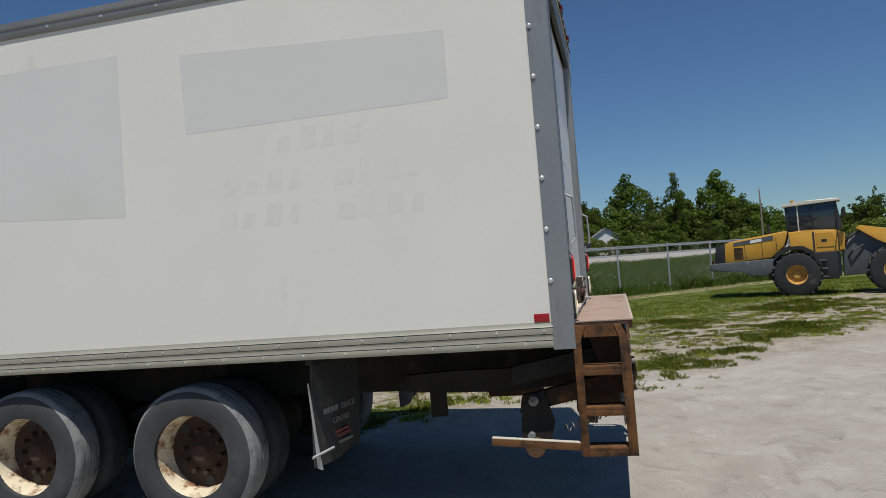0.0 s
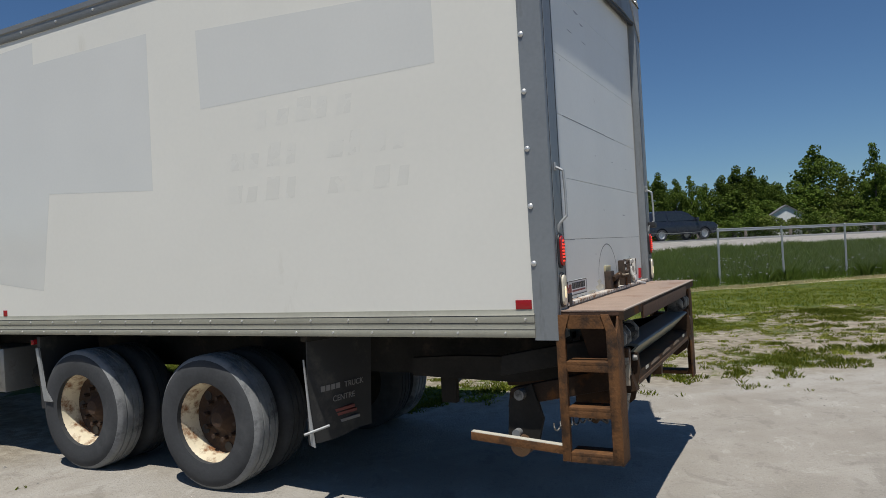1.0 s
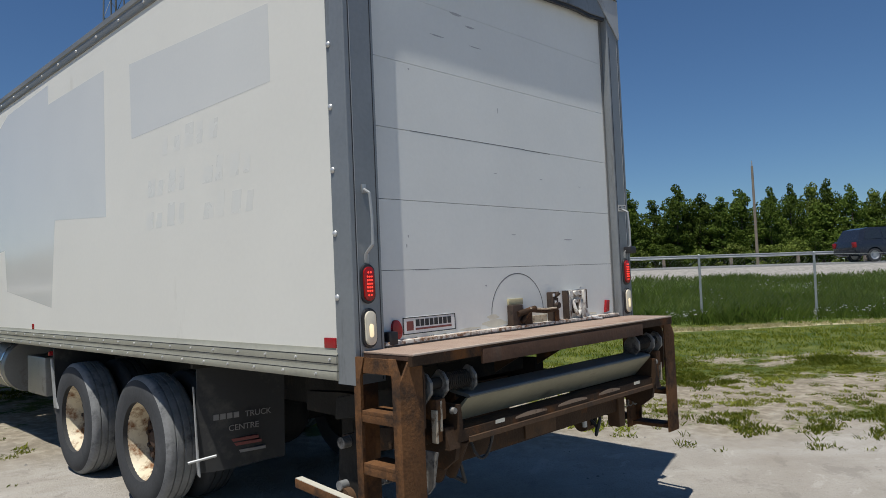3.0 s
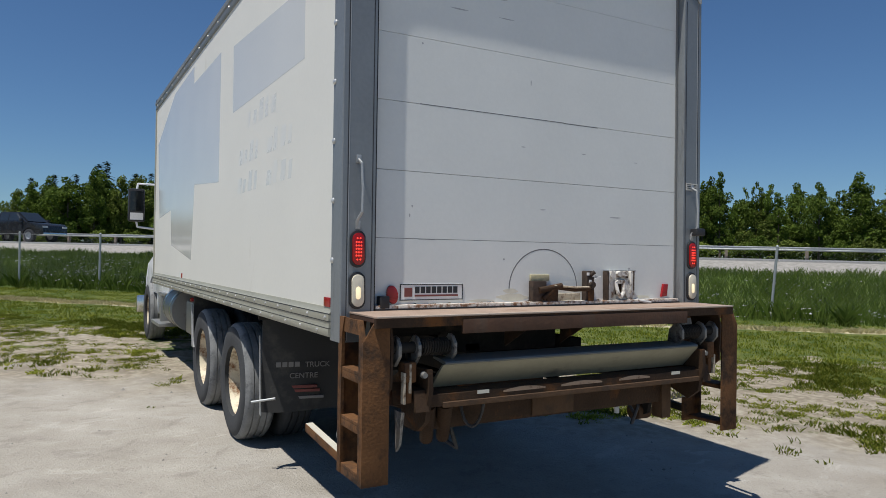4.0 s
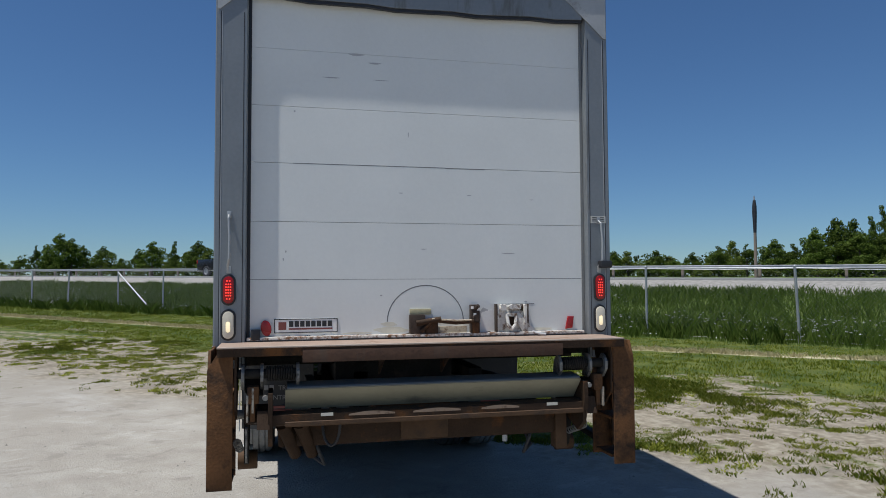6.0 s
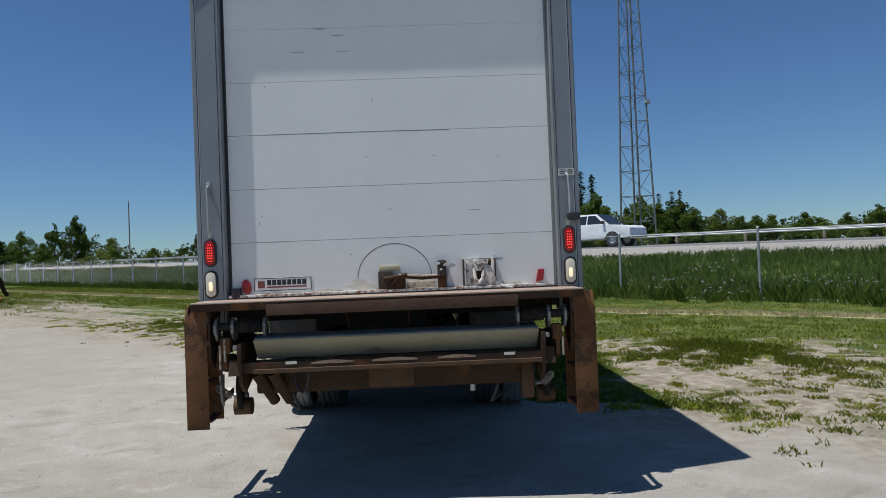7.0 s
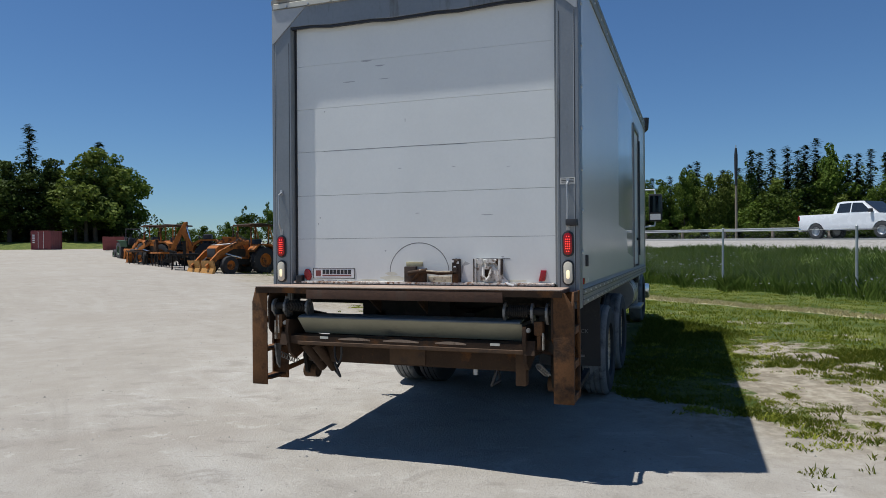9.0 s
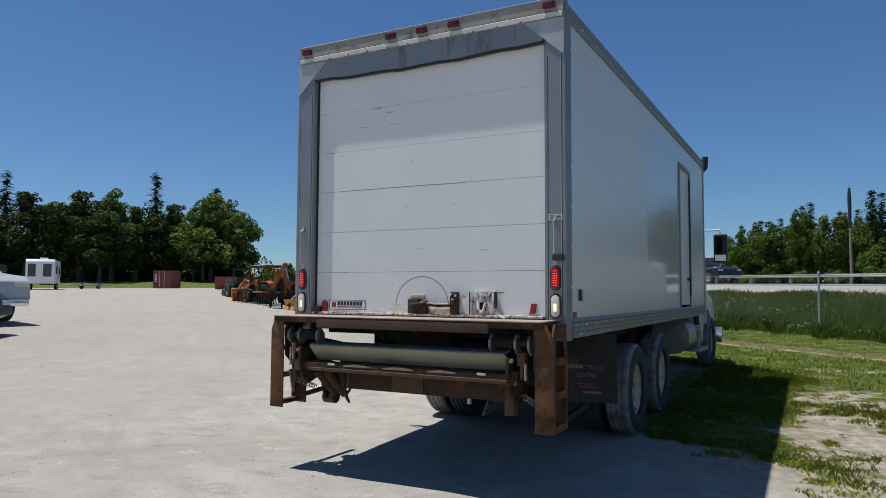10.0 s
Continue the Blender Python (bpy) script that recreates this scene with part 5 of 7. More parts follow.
for y in (0.10, W - 0.10):
    s = 1 if y < 1 else -1
    b = rod(B(), (-6.4, y + s * 0.30, 0.86), (-7.25, y + s * 0.30, 0.86), 0.29, seg=24)
    tank = part("fuel_tank", b, M_POLISHED, truck, "dull polished fuel tank")
    for x in (-6.55, -7.1):
        part("tank_strap", lathe(B(), [(0.292, -0.025), (0.298, -0.025), (0.298, 0.025), (0.292, 0.025)], 24), M_CHROME, tank, m=pose(x, y + s * 0.30, 0.86, 0, 0, 90))
    part("step_plate", box(B(), -7.95, -7.1, *sorted((y - s * 0.02, y + s * 0.32)), 0.55, 0.60, 0.01), M_POLISHED, cab)
    part("step_plate", box(B(), -7.85, -7.15, *sorted((y + s * 0.06, y + s * 0.36)), 0.98, 1.03, 0.01), M_POLISHED, cab)
    part("step_support", box(B(), -7.55, -7.45, *sorted((y + s * 0.05, y + s * 0.2)), 0.58, 1.0, 0.01), M_POLISHED, cab)
    part("skirt", box(B(), -8.4, -7.28, *sorted((y + s * 0.13, y + s * 0.2)), 1.08, 1.45, 0.03), M_CABWHITE, cab)
    part("chassis_step_box", box(B(), -8.35, -7.4, *sorted((y + s * 0.16, y + s * 0.4)), 0.62, 1.08, 0.03), M_CHASSIS, cab, "black box behind the cab steps")
    ym = y - s * 0.22
    b = box(B(), -8.42, -8.30, *sorted((ym - s * 0.12, ym + s * 0.12)), 2.10, 2.62, 0.03)
    mir = part("mirror", b, M_BLACK, cab, "tall black mirror on a tubular arm")
    # near-black base puts a dark reflection into the mirror's colour
    part("mirror_glass", box(B(), -8.30, -8.294, *sorted((ym - s * 0.095, ym + s * 0.095)), 2.27, 2.58), mat("mirror_dark_reflection", (0.05, 0.055, 0.06), 0.04, 1.0, var=0.0, bump=0.0), mir)
    part("spot_glass", box(B(), -8.30, -8.293, *sorted((ym - s * 0.095, ym + s * 0.095)), 2.13, 2.24), M_WHITE, mir)
    part("mirror_arm", tube(B(), [(-8.36, ym, 2.60), (-8.36, ym + s * 0.02, 2.70), (-8.36, y + s * 0.16, 2.70)], 0.016), M_CABWHITE, mir)
    part("mirror_arm", tube(B(), [(-8.36, ym, 2.12), (-8.36, ym + s * 0.02, 2.02), (-8.36, y + s * 0.16, 1.98)], 0.016), M_CABWHITE, mir)
part("battery_box", box(B(), -5.95, -5.35, 0.22, 0.62, 0.62, 1.02, 0.02), M_POLISHED, truck, "dull alloy battery box")
part("air_tank", rod(B(), (-5.2, 0.5, 0.75), (-4.6, 0.5, 0.75), 0.12), M_CHASSIS, truck)
part("exhaust_stack", tube(B(), [(-7.48, W - 0.16, 1.0), (-7.48, W - 0.16, 3.52), (-7.48, W + 0.02, 3.68), (-7.47, W + 0.03, 3.86)], 0.05, 12), M_BLACK, truck, "black exhaust stack by the cab")

# ---- trees ----
def leaf_cloud(name, centres, radii, count, size, material, parent, seed, flat=0.8, droop=0.0):
    """A crown of single leaf sprays spread through soft clumps."""
    r = np.random.RandomState(seed)
    centres, radii = np.array(centres), np.array(radii)
    share = radii**2 / (radii**2).sum()
    pick = r.choice(len(centres), count, p=share)
    d = r.normal(size=(count, 3))
    d /= np.linalg.norm(d, axis=1)[:, None]
    rad = r.uniform(0.55, 1.05, count) ** 0.6
    p = centres[pick] + d * (rad * radii[pick])[:, None] * (1, 1, flat)
    nrm = d + r.normal(size=(count, 3)) * 1.1 + (0, 0, 0.3)
    nrm /= np.linalg.norm(nrm, axis=1)[:, None]
    a = np.cross(nrm, r.normal(size=(count, 3)))
    a /= np.linalg.norm(a, axis=1)[:, None]
    b = np.cross(nrm, a)
    s = (size * r.uniform(0.55, 1.35, count))[:, None]
    a, b = a * s, b * s * 0.62
    v = np.stack([p - a, p - 0.2 * a + b, p + a, p + 0.1 * a - b], 1)
    v[:, :, 2] -= droop * s
    v = v.reshape(-1, 3)
    f = np.arange(count * 4).reshape(-1, 4)
    return slab(name, v.tolist(), f.tolist(), material, parent)


def limbs(bm, rng, h, r, n, spread):
    tips = []
    lean = Vector((rng.uniform(-0.03, 0.03) * h, rng.uniform(-0.03, 0.03) * h, 0))
    p = [Vector((0, 0, -0.3)), Vector((0, 0, 0.35 * h)) + lean * 0.5, Vector((0, 0, 0.72 * h)) + lean]
    rod(bm, p[0], p[1], r, r * 0.7, 8)
    rod(bm, p[1], p[2], r * 0.7, r * 0.25, 8)
    for i in range(n):
        t = rng.uniform(0.25, 0.95)
        base = p[0].lerp(p[2], t)
        ang = i * 2.4 + rng.uniform(-0.4, 0.4)
        ln = spread * (1.05 - 0.55 * t) * rng.uniform(0.7, 1.1)
        tip = base + Vector((math.cos(ang) * ln, math.sin(ang) * ln, ln * rng.uniform(0.25, 0.7)))
        rod(bm, base, tip, r * 0.32 * (1.1 - t), r * 0.06, 5)
        tips.append(tip)
    tips.append(p[2])
    return tips


def broadleaf(h, spread, seed, material, count, size, label, base_gap=0.12, clumps=52):
    rng = random.Random(seed)
    t = thing("tree", label, "tree")
    bm = B()
    tips = limbs(bm, rng, h, 0.022 * h, 13, spread)
    part("trunk", bm, M_BARK, t)
    c, rr = [], []
    for tip in tips:
        c.append((tip.x, tip.y, min(tip.z, h * 0.93)))
        rr.append(spread * rng.uniform(0.20, 0.38))
    for i in range(clumps):
        a, q = rng.uniform(0, 6.28), rng.uniform(0.15, 0.95)
        k = rng.uniform(base_gap + 0.06, 0.95)
        w = spread * q * min(1.0, 1.75 * (1.08 - k)) * (0.75 + 0.25 * math.sin(3 * a + seed))
        c.append((w * math.cos(a), w * math.sin(a), h * k))
        rr.append(spread * rng.uniform(0.11, 0.26) * (1.15 - 0.4 * k))
    leaf_cloud("crown", c, rr, count, size, material, t, seed)
    return t


def spruce(h, spread, seed, label):
    rng = random.Random(seed)
    t = thing("spruce_tree", label, "tree")
    bm = rod(B(), (0, 0, -0.3), (0, 0, h * 0.98), 0.016 * h, 0.01, 7)
    part("trunk", bm, M_BARK, t)
    r = np.random.RandomState(seed)
    v, f = [], []
    z = 0.06 * h
    while z < 0.99 * h:
        k = 1 - z / h
        w = spread * (0.2 + 0.92 * k) * rng.uniform(0.75, 1.12)
        n = 7 + int(9 * k)
        for i in range(n):
            a = rng.uniform(0, 6.28)
            ca, sa = math.cos(a), math.sin(a)
            ln = w * rng.uniform(0.65, 1.1)
            steps = max(3, int(ln / 0.22))
            for j in range(steps):
                q = (j + 0.6) / steps
                x0 = ln * q
                zz = z - 0.28 * ln * q + 0.10 * ln * q * q + rng.uniform(-0.06, 0.06)
                s = 0.21 * (1.25 - 0.55 * q) * rng.uniform(0.8, 1.4) * (h / 12) ** 0.5
                o = len(v)
                jx, jy, jz = rng.uniform(-s, s) * 0.7, rng.uniform(-s, s) * 0.9, rng.uniform(-s, s) * 0.5
                for dx, dy, dz in ((-s, -s * 0.7, 0), (s * 1.2, -s * 0.3, -0.35 * s), (s * 1.2, s * 0.3, -0.35 * s), (-s, s * 0.7, 0)):
                    lx, ly = x0 + dx + jx, dy + jy
                    v.append((lx * ca - ly * sa, lx * sa + ly * ca, zz + dz + jz))
                f.append((o, o + 1, o + 2, o + 3))
        z += 0.025 * h * rng.uniform(0.7, 1.2)
    slab("crown", v, f, M_NEEDLE, t)
    return t


protos = [
    broadleaf(8.5, 2.9, 11, M_LEAF, 7000, 0.135, "broad green roadside tree with a dense uneven crown"),
    broadleaf(7.0, 2.7, 12, M_LEAFLIGHT, 6200, 0.13, "bright green roundish tree beyond the highway"),
    broadleaf(9.5, 2.4, 13, M_LEAF, 5800, 0.135, "tall narrow leafy tree beyond the highway"),
    broadleaf(6.0, 2.6, 14, M_LEAF, 3800, 0.15, "low bushy tree at the wood's edge", 0.02),
    broadleaf(4.0, 2.2, 15, M_LEAFLIGHT, 2400, 0.16, "bright green shrub at the wood's edge", 0.0),
    spruce(11.0, 3.1, 21, "dark pointed spruce standing above the wood"),
    spruce(8.5, 2.9, 22, "dark green spruce at the wood's edge"),
    broadleaf(8.0, 2.6, 16, M_LEAF, 3400, 0.15, "open airy tree with bare lower trunk", 0.38, 18),
    broadleaf(9.0, 3.0, 18, M_LEAFSHADE, 7500, 0.135, "dense tree with shade in its leaf colour at the yard's far edge", 0.2),
]
used = [False] * len(protos)


def full_height(t):
    """Height up to which a tree's crown is dense."""
    crown = [c for c in t.children if c.name.startswith("crown")][0].data
    z = np.empty(len(crown.vertices) * 3, dtype=np.float32)
    crown.vertices.foreach_get("co", z)
    return float(np.percentile(z[2::3], 98.5))


HEIGHTS = [full_height(t) for t in protos]
SPREADS = (2.9, 2.7, 2.4, 2.6, 2.2, 3.1, 2.9, 2.6, 3.0)


def plant(i, x, y, s=1.0, sz=None, rz=None):
    z = ground_z(x, y) - 0.1
    m = pose(x, y, z, 0, 0, random.uniform(0, 360) if rz is None else rz) @ Matrix.Diagonal((s, s, sz or s, 1))
    if not used[i]:
        used[i] = True
        protos[i].matrix_basis = m
        return protos[i]
    k = protos[i].scale
    return copy_thing(protos[i], m @ Matrix.Diagonal((1 / k.x, 1 / k.y, 1 / k.z, 1)))


random.seed(5)
EYE0 = (4.0, 1.5)
# single trees on the skyline round the yard: bearing, rise above the eye (degrees), kind, width of the crown in metres
NORTH = [(68.9, 3.2, 0, 4), (71.1, 2.8, 2, 3), (93.9, 3.7, 3, 2.9), (91.2, 6.0, 0, 5.2), (89.2, 3.9, 1, 2.9), (87.2, 5.9, 2, 2.5), (86.6, 4.2, 0, 3.2), (85.1, 4.1, 1, 3.0), (83.8, 5.6, 0, 5.4), (82.1, 3.6, 0, 3.0),
    (80.9, 2.8, 3, 3.8), (79.5, 2.2, 3, 3.3), (77.5, 2.0, 3, 3.8), (76.1, 1.8, 3, 3.8), (74.9, 1.5, 3, 3.8), (73.8, 2.5, 7, 3.4), (72.8, 3.1, 7, 1.7)]
NORTH_EAST_ROAD = [(110.8, 5.5, 0, 2.9), (109.3, 5.6, 0, 2.7), (107.8, 5.6, 1, 3.1), (106.8, 5.7, 0, 2.7), (105.2, 5.2, 0, 2.8), (103.7, 4.8, 1, 2.8), (102.6, 5.1, 0, 3.2), (101.4, 4.5, 0, 2.8), (100.2, 4.8, 2, 2.1), (99.2, 4.0, 3, 2.8),
    (97.8, 4.5, 0, 3.5), (96.5, 5.1, 0, 4.3), (95.7, 4.9, 0, 3.5), (94.8, 4.2, 0, 2.8), (93.8, 3.6, 3, 3.1)]
BEND = [(112.8, 5.5, 0, 4), (114.3, 5.2, 2, 3), (115.9, 5.4, 0, 4), (117.6, 6.2, 0, 4), (119.3, 5.3, 2, 3), (121.3, 6.1, 0, 4), (137.9, 4.3, 3, 3.3), (136.9, 4.2, 3, 2.6), (135.7, 4.4, 2, 0.9), (135.0, 5.1, 2, 1.6),
    (134.3, 5.0, 2, 1.5), (133.1, 5.5, 0, 3.0), (132.1, 5.8, 0, 3.0), (131.5, 6.1, 0, 2.6), (130.8, 6.6, 2, 2.2), (129.8, 4.1, 3, 2.6), (129.0, 5.3, 7, 1.4), (128.2, 5.7, 7, 1.4), (127.8, 5.4, 2, 1.2), (127.3, 5.6, 2, 1.4),
    (126.7, 5.0, 2, 2.1), (125.5, 5.5, 0, 3.3), (124.0, 5.5, 0, 2.9), (123.0, 4.4, 3, 2.6)]
ROAD_WEST = [(153.8, 2.4, 3, 2.3), (152.7, 2.4, 1, 2.3), (150.6, 2.4, 3, 2.6), (149.6, 2.0, 1, 3.4), (147.8, 2.2, 0, 3.2), (145.9, 2.6, 0, 2.1), (144.9, 3.0, 1, 2.3), (143.9, 2.7, 7, 2.1), (141.9, 3.0, 0, 3.1), (140.7, 2.7, 2, 1.6),
    (139.2, 3.7, 0, 2.8), (137.6, 2.3, 0, 2.8), (136.5, 3.3, 0, 3.4), (135.1, 3.1, 0, 3.4), (154.9, 2.4, 3, 3)]
SPRUCES = [(174.5, 6.9, 6, 1.7), (174.0, 6.7, 6, 1.5), (173.1, 6.9, 6, 1.2), (172.1, 7.1, 5, 1.9), (171.4, 6.7, 6, 1.4), (170.9, 7.0, 6, 1.2), (170.2, 7.5, 5, 1.9), (168.2, 6.2, 6, 1.4), (167.6, 6.2, 6, 1.8), (166.8, 6.5, 5, 2.1),
    (165.9, 6.2, 5, 2.1), (160.8, 4.4, 6, 1.6), (159.8, 4.5, 6, 1.8), (159.2, 4.6, 5, 2.2)]
WEST = [(176.2, 5.5, 1, 3.0), (175.1, 4.9, 1, 3.0), (172.7, 4.9, 1, 3.6), (171.0, 4.7, 1, 3.4), (169.4, 6.9, 0, 4.0), (169.0, 5.4, 0, 5.0), (165.6, 4.7, 0, 3.2), (164.9, 3.6, 3, 2.7), (166.6, 3.5, 3, 3.4), (163.2, 3.5, 3, 2.3),
    (162.3, 4.3, 0, 3.8), (160.7, 3.6, 0, 2.6), (159.2, 3.8, 0, 3.0), (158.2, 3.2, 0, 3.1), (156.3, 3.0, 1, 3.0)]
MIRROR_SIDE = [(184.0, 4.1, 1, 2.8), (183.1, 4.6, 0, 2.9), (183.2, 4.9, 6, 0.8), (182.2, 5.0, 0, 2.9), (181.8, 5.2, 6, 0.8), (181.0, 5.0, 0, 4.2), (180.4, 5.3, 6, 1.0), (179.3, 5.8, 0, 2.4), (179.0, 6.1, 6, 1.0), (178.4, 6.3, 6, 1.8),
    (178.7, 5.6, 0, 4.2), (177.5, 5.4, 1, 3.0), (176.6, 5.3, 1, 3.5), (176.5, 5.6, 6, 1.2), (175.4, 5.7, 6, 1.1), (175.5, 5.1, 0, 3.4), (174.5, 5.2, 0, 3.0)]
BEHIND_TRUCK = [(198.8, 2.0, 7, 2.1), (197.8, 2.7, 7, 1.5), (197.1, 2.8, 2, 1.3), (196.4, 3.5, 0, 4.0), (195.6, 3.2, 0, 3.5), (194.8, 2.8, 2, 1.7), (193.6, 2.7, 0, 5.9), (192.3, 1.9, 3, 3.8), (191.2, 2.6, 7, 2.0), (190.2, 3.1, 0, 4.1),
    (188.7, 3.2, 2, 1.4), (189.0, 2.0, 1, 5.0), (187.1, 3.2, 0, 4.0), (186.4, 2.4, 1, 2.9), (200.9, 1.8, 3, 4), (203.8, 2.6, 1, 4)]
FAR_YARD = [(221.3, 1.9, 3, 4.5), (219.9, 2.1, 3, 3.7), (218.3, 1.8, 3, 4.9), (216.5, 2.1, 3, 3.4), (215.1, 3.3, 7, 3.2), (213.3, 3.6, 7, 3.0), (211.4, 4.0, 6, 4.2), (210.8, 2.5, 3, 7.9), (209.6, 3.1, 0, 3.0), (208.2, 2.3, 3, 5.9),
    (207.5, 3.6, 7, 3.0), (206.1, 4.1, 0, 3.6)]
YARD_WOOD = [(240.1, 8.1, 5, 2.7), (238.8, 6.8, 8, 9.3), (236.9, 6.0, 0, 7.7), (235.3, 7.1, 8, 7.4), (233.9, 6.5, 8, 7.7), (233.0, 7.2, 0, 7.4), (231.4, 6.2, 8, 7.0), (230.1, 8.7, 5, 3.6), (228.7, 6.5, 8, 7.0),
    (227.2, 6.4, 0, 5.7), (225.9, 7.3, 1, 9.6), (225.6, 7.7, 6, 1.1), (224.7, 6.8, 0, 7.0), (223.5, 5.9, 7, 4.4), (242.8, 7, 0, 7.2), (245.9, 7.4, 5, 4.0), (249, 7, 8, 8.7)]
SKYLINE = sorted(NORTH + NORTH_EAST_ROAD + BEND + ROAD_WEST + SPRUCES + WEST + MIRROR_SIDE + BEHIND_TRUCK + FAR_YARD + YARD_WOOD)
az_list, el_list = [t[0] for t in SKYLINE], [t[1] for t in SKYLINE]


def reach(a):
    """Distance of the woods at a bearing."""
    return float(np.interp(a, (60, 90, 104, 112, 135, 165, 185, 192, 217, 223), (92, 84, 82, 76, 80, 84, 84, 118, 122, 106)))


def stand(a, d, el, k, wide, metres=None):
    x, y = EYE0[0] + d * math.cos(radians(a)), EYE0[1] + d * math.sin(radians(a))
    h = d * math.tan(radians(el)) + 1.7 - ground_z(x, y)
    sz = max(0.3, h / HEIGHTS[k])
    if metres:
        wide = min(1.35, max(0.8 if k in (5, 6) else 0.55, metres / (1.55 * SPREADS[k]) / sz))
    plant(k, x, y, max(0.4, sz * wide), sz)


for a, el, k, metres in SKYLINE:
    stand(a, reach(a) * random.uniform(1.0, 1.05) if k in (5, 6) else reach(a) * random.uniform(0.97, 1.02), el, k, 1.0, metres)
# undergrowth and lower trees in front of them
a = 62.0
while a < 252:
    el = float(np.interp(a, az_list, el_list))
    if not 200 < a < 222:
        stand(a + random.uniform(-0.5, 0.5), reach(a) * random.uniform(0.97, 1.02), el * random.uniform(0.45, 0.8), random.choice((3, 0, 1, 3)) if a < 221 else 8, random.uniform(1.1, 1.5))
    if a >= 221:
        stand(a + random.uniform(-0.5, 0.5), reach(a) * random.uniform(1.04, 1.10), el * random.uniform(0.25, 0.4), 8, random.uniform(2.2, 3.0))
    else:
        stand(a + random.uniform(-0.5, 0.5), reach(a) * random.uniform(0.88, 0.94), min(1.9, el * random.uniform(0.2, 0.42)), random.choice((4, 3, 4)), random.uniform(1.3, 1.8))
    a += 2.1 * random.uniform(0.8, 1.2)


def far_wood(material, seed, top, label):
    """The closed mass of the wood behind the single trees."""
    r = random.Random(seed)
    c, rr = [], []
    a = 60.0
    while a < 253:
        el = float(np.interp(a, az_list, el_list)) * top * r.uniform(0.75, 1.0)
        d = reach(a) * r.uniform(1.03, 1.12)
        x, y = EYE0[0] + d * math.cos(radians(a)), EYE0[1] + d * math.sin(radians(a))
        z0 = ground_z(x, y)
        h = d * math.tan(radians(el)) + 1.7 - z0
        z = 0.4
        while z < h:
            q = min(1.0, 0.55 + 0.7 * (1 - z / h))
            c.append((x + r.uniform(-1.2, 1.2) * q, y + r.uniform(-1.2, 1.2) * q, z0 + z))
            rr.append(r.uniform(0.6, 1.15) * q)
            z += r.uniform(0.6, 1.2)
        if a > 221:
            for z in (0.2, 0.9):
                c.append((x + r.uniform(-1, 1), y + r.uniform(-1, 1), z0 + z))
                rr.append(1.3)
        a += 0.55 * r.uniform(0.6, 1.4)
    ob = leaf_cloud("far_wood", c, rr, 42 * len(c), 0.20, material, None, seed)
    return tagged(ob, label, "wood", kind="stuff")


far_wood(M_LEAF, 41, 0.86, "dense green wood behind the single trees")
# second leaf mass, the shade inside the wood put into its colour
far_wood(M_LEAFSHADE, 42, 0.95, "shaded deep green wood behind the single trees")


# ---- grasses ----
def blades(name, spots, heights, per, spread, width, lean, material, label, seed, category="grass"):
    """Tufts of bent pointed blades, as one sheet of stuff."""
    r = np.random.RandomState(seed)
    n = len(spots) * per
    base = np.repeat(np.array(spots), per, 0)
    h = np.repeat(np.array(heights), per) * r.uniform(0.55, 1.15, n)
    ang, off = r.uniform(0, 2 * np.pi, n), r.uniform(0, 2 * np.pi, n)
    rad = spread * np.sqrt(r.uniform(0, 1, n))
    p = base + np.stack([rad * np.cos(off), rad * np.sin(off), np.zeros(n)], 1)
    side = np.stack([np.cos(ang), np.sin(ang), np.zeros(n)], 1) * (width * r.uniform(0.7, 1.3, n))[:, None]
    bend = np.stack([-np.sin(ang), np.cos(ang), np.zeros(n)], 1) * (h * lean * r.uniform(0.2, 1.2, n))[:, None]
    up = np.zeros((n, 3))
    up[:, 2] = h
    v = np.stack([p - side, p + side, p + 0.35 * bend + 0.6 * up + 0.7 * side, p + bend + up, p + 0.35 * bend + 0.6 * up - 0.7 * side], 1).reshape(-1, 3)
    f = np.arange(n * 5).reshape(-1, 5)
    return tagged(slab(name, v.tolist(), f.tolist(), material), label, category, kind="stuff")


random.seed(9)


def scatter(u0, u1, w0, w1, count, want):
    out = []
    for _ in range(count):
        x, y = uw(random.uniform(u0, u1), random.uniform(w0, w1))
        if -9.5 < x < 0.3 and 0.1 < y < 2.5:
            continue
        if random.random() < want(x, y):
            out.append((x, y, ground_z(x, y) - 0.01))
    return out


def off_strip(x, y):
    """Distance across the ground from the line of dry grass before the fence."""
    return y - x - 19.1 - 0.15 * max(-12.0, min(18.0, x + y))


sp = scatter(3.5, 12.5, -14, 17, 36000, lambda x, y: smooth((cover(x, y) + 0.55 * noise.noise(Vector((x, y, 31)) * 3.0) - 0.29) / 0.26))
blades("mown_grass", sp, [(0.028 + 0.058 * smooth(0.45 + 1.3 * noise.noise(Vector((v[0], v[1], 21)) * 0.55))) * random.uniform(0.7, 1.2) * (0.55 + 0.6 * cover(v[0], v[1])) for v in sp], 8, 0.06, 0.0068, 1.0, M_GRASS, "short patchy mown grass", 1)
sp = scatter(12.5, 23, -24, 28, 16000, lambda x, y: (0.03 if abs(off_strip(x, y) + 0.15) < 0.6 else 1.0) * smooth((cover(x, y) + 0.45 * noise.noise(Vector((x, y, 31)) * 1.6) - 0.25) / 0.3))
blades("mown_grass", sp, [random.uniform(0.035, 0.085) * (0.7 if v[1] - v[0] > 19 else 1) for v in sp], 7, 0.12, 0.009, 0.8, M_GRASS, "short patchy mown grass", 8)
sp = scatter(5, 23, -60, -22, 9000, lambda x, y: (0.03 if abs(off_strip(x, y) + 0.3) < 0.9 else 1.0) * smooth((cover(x, y) - 0.22) / 0.4))
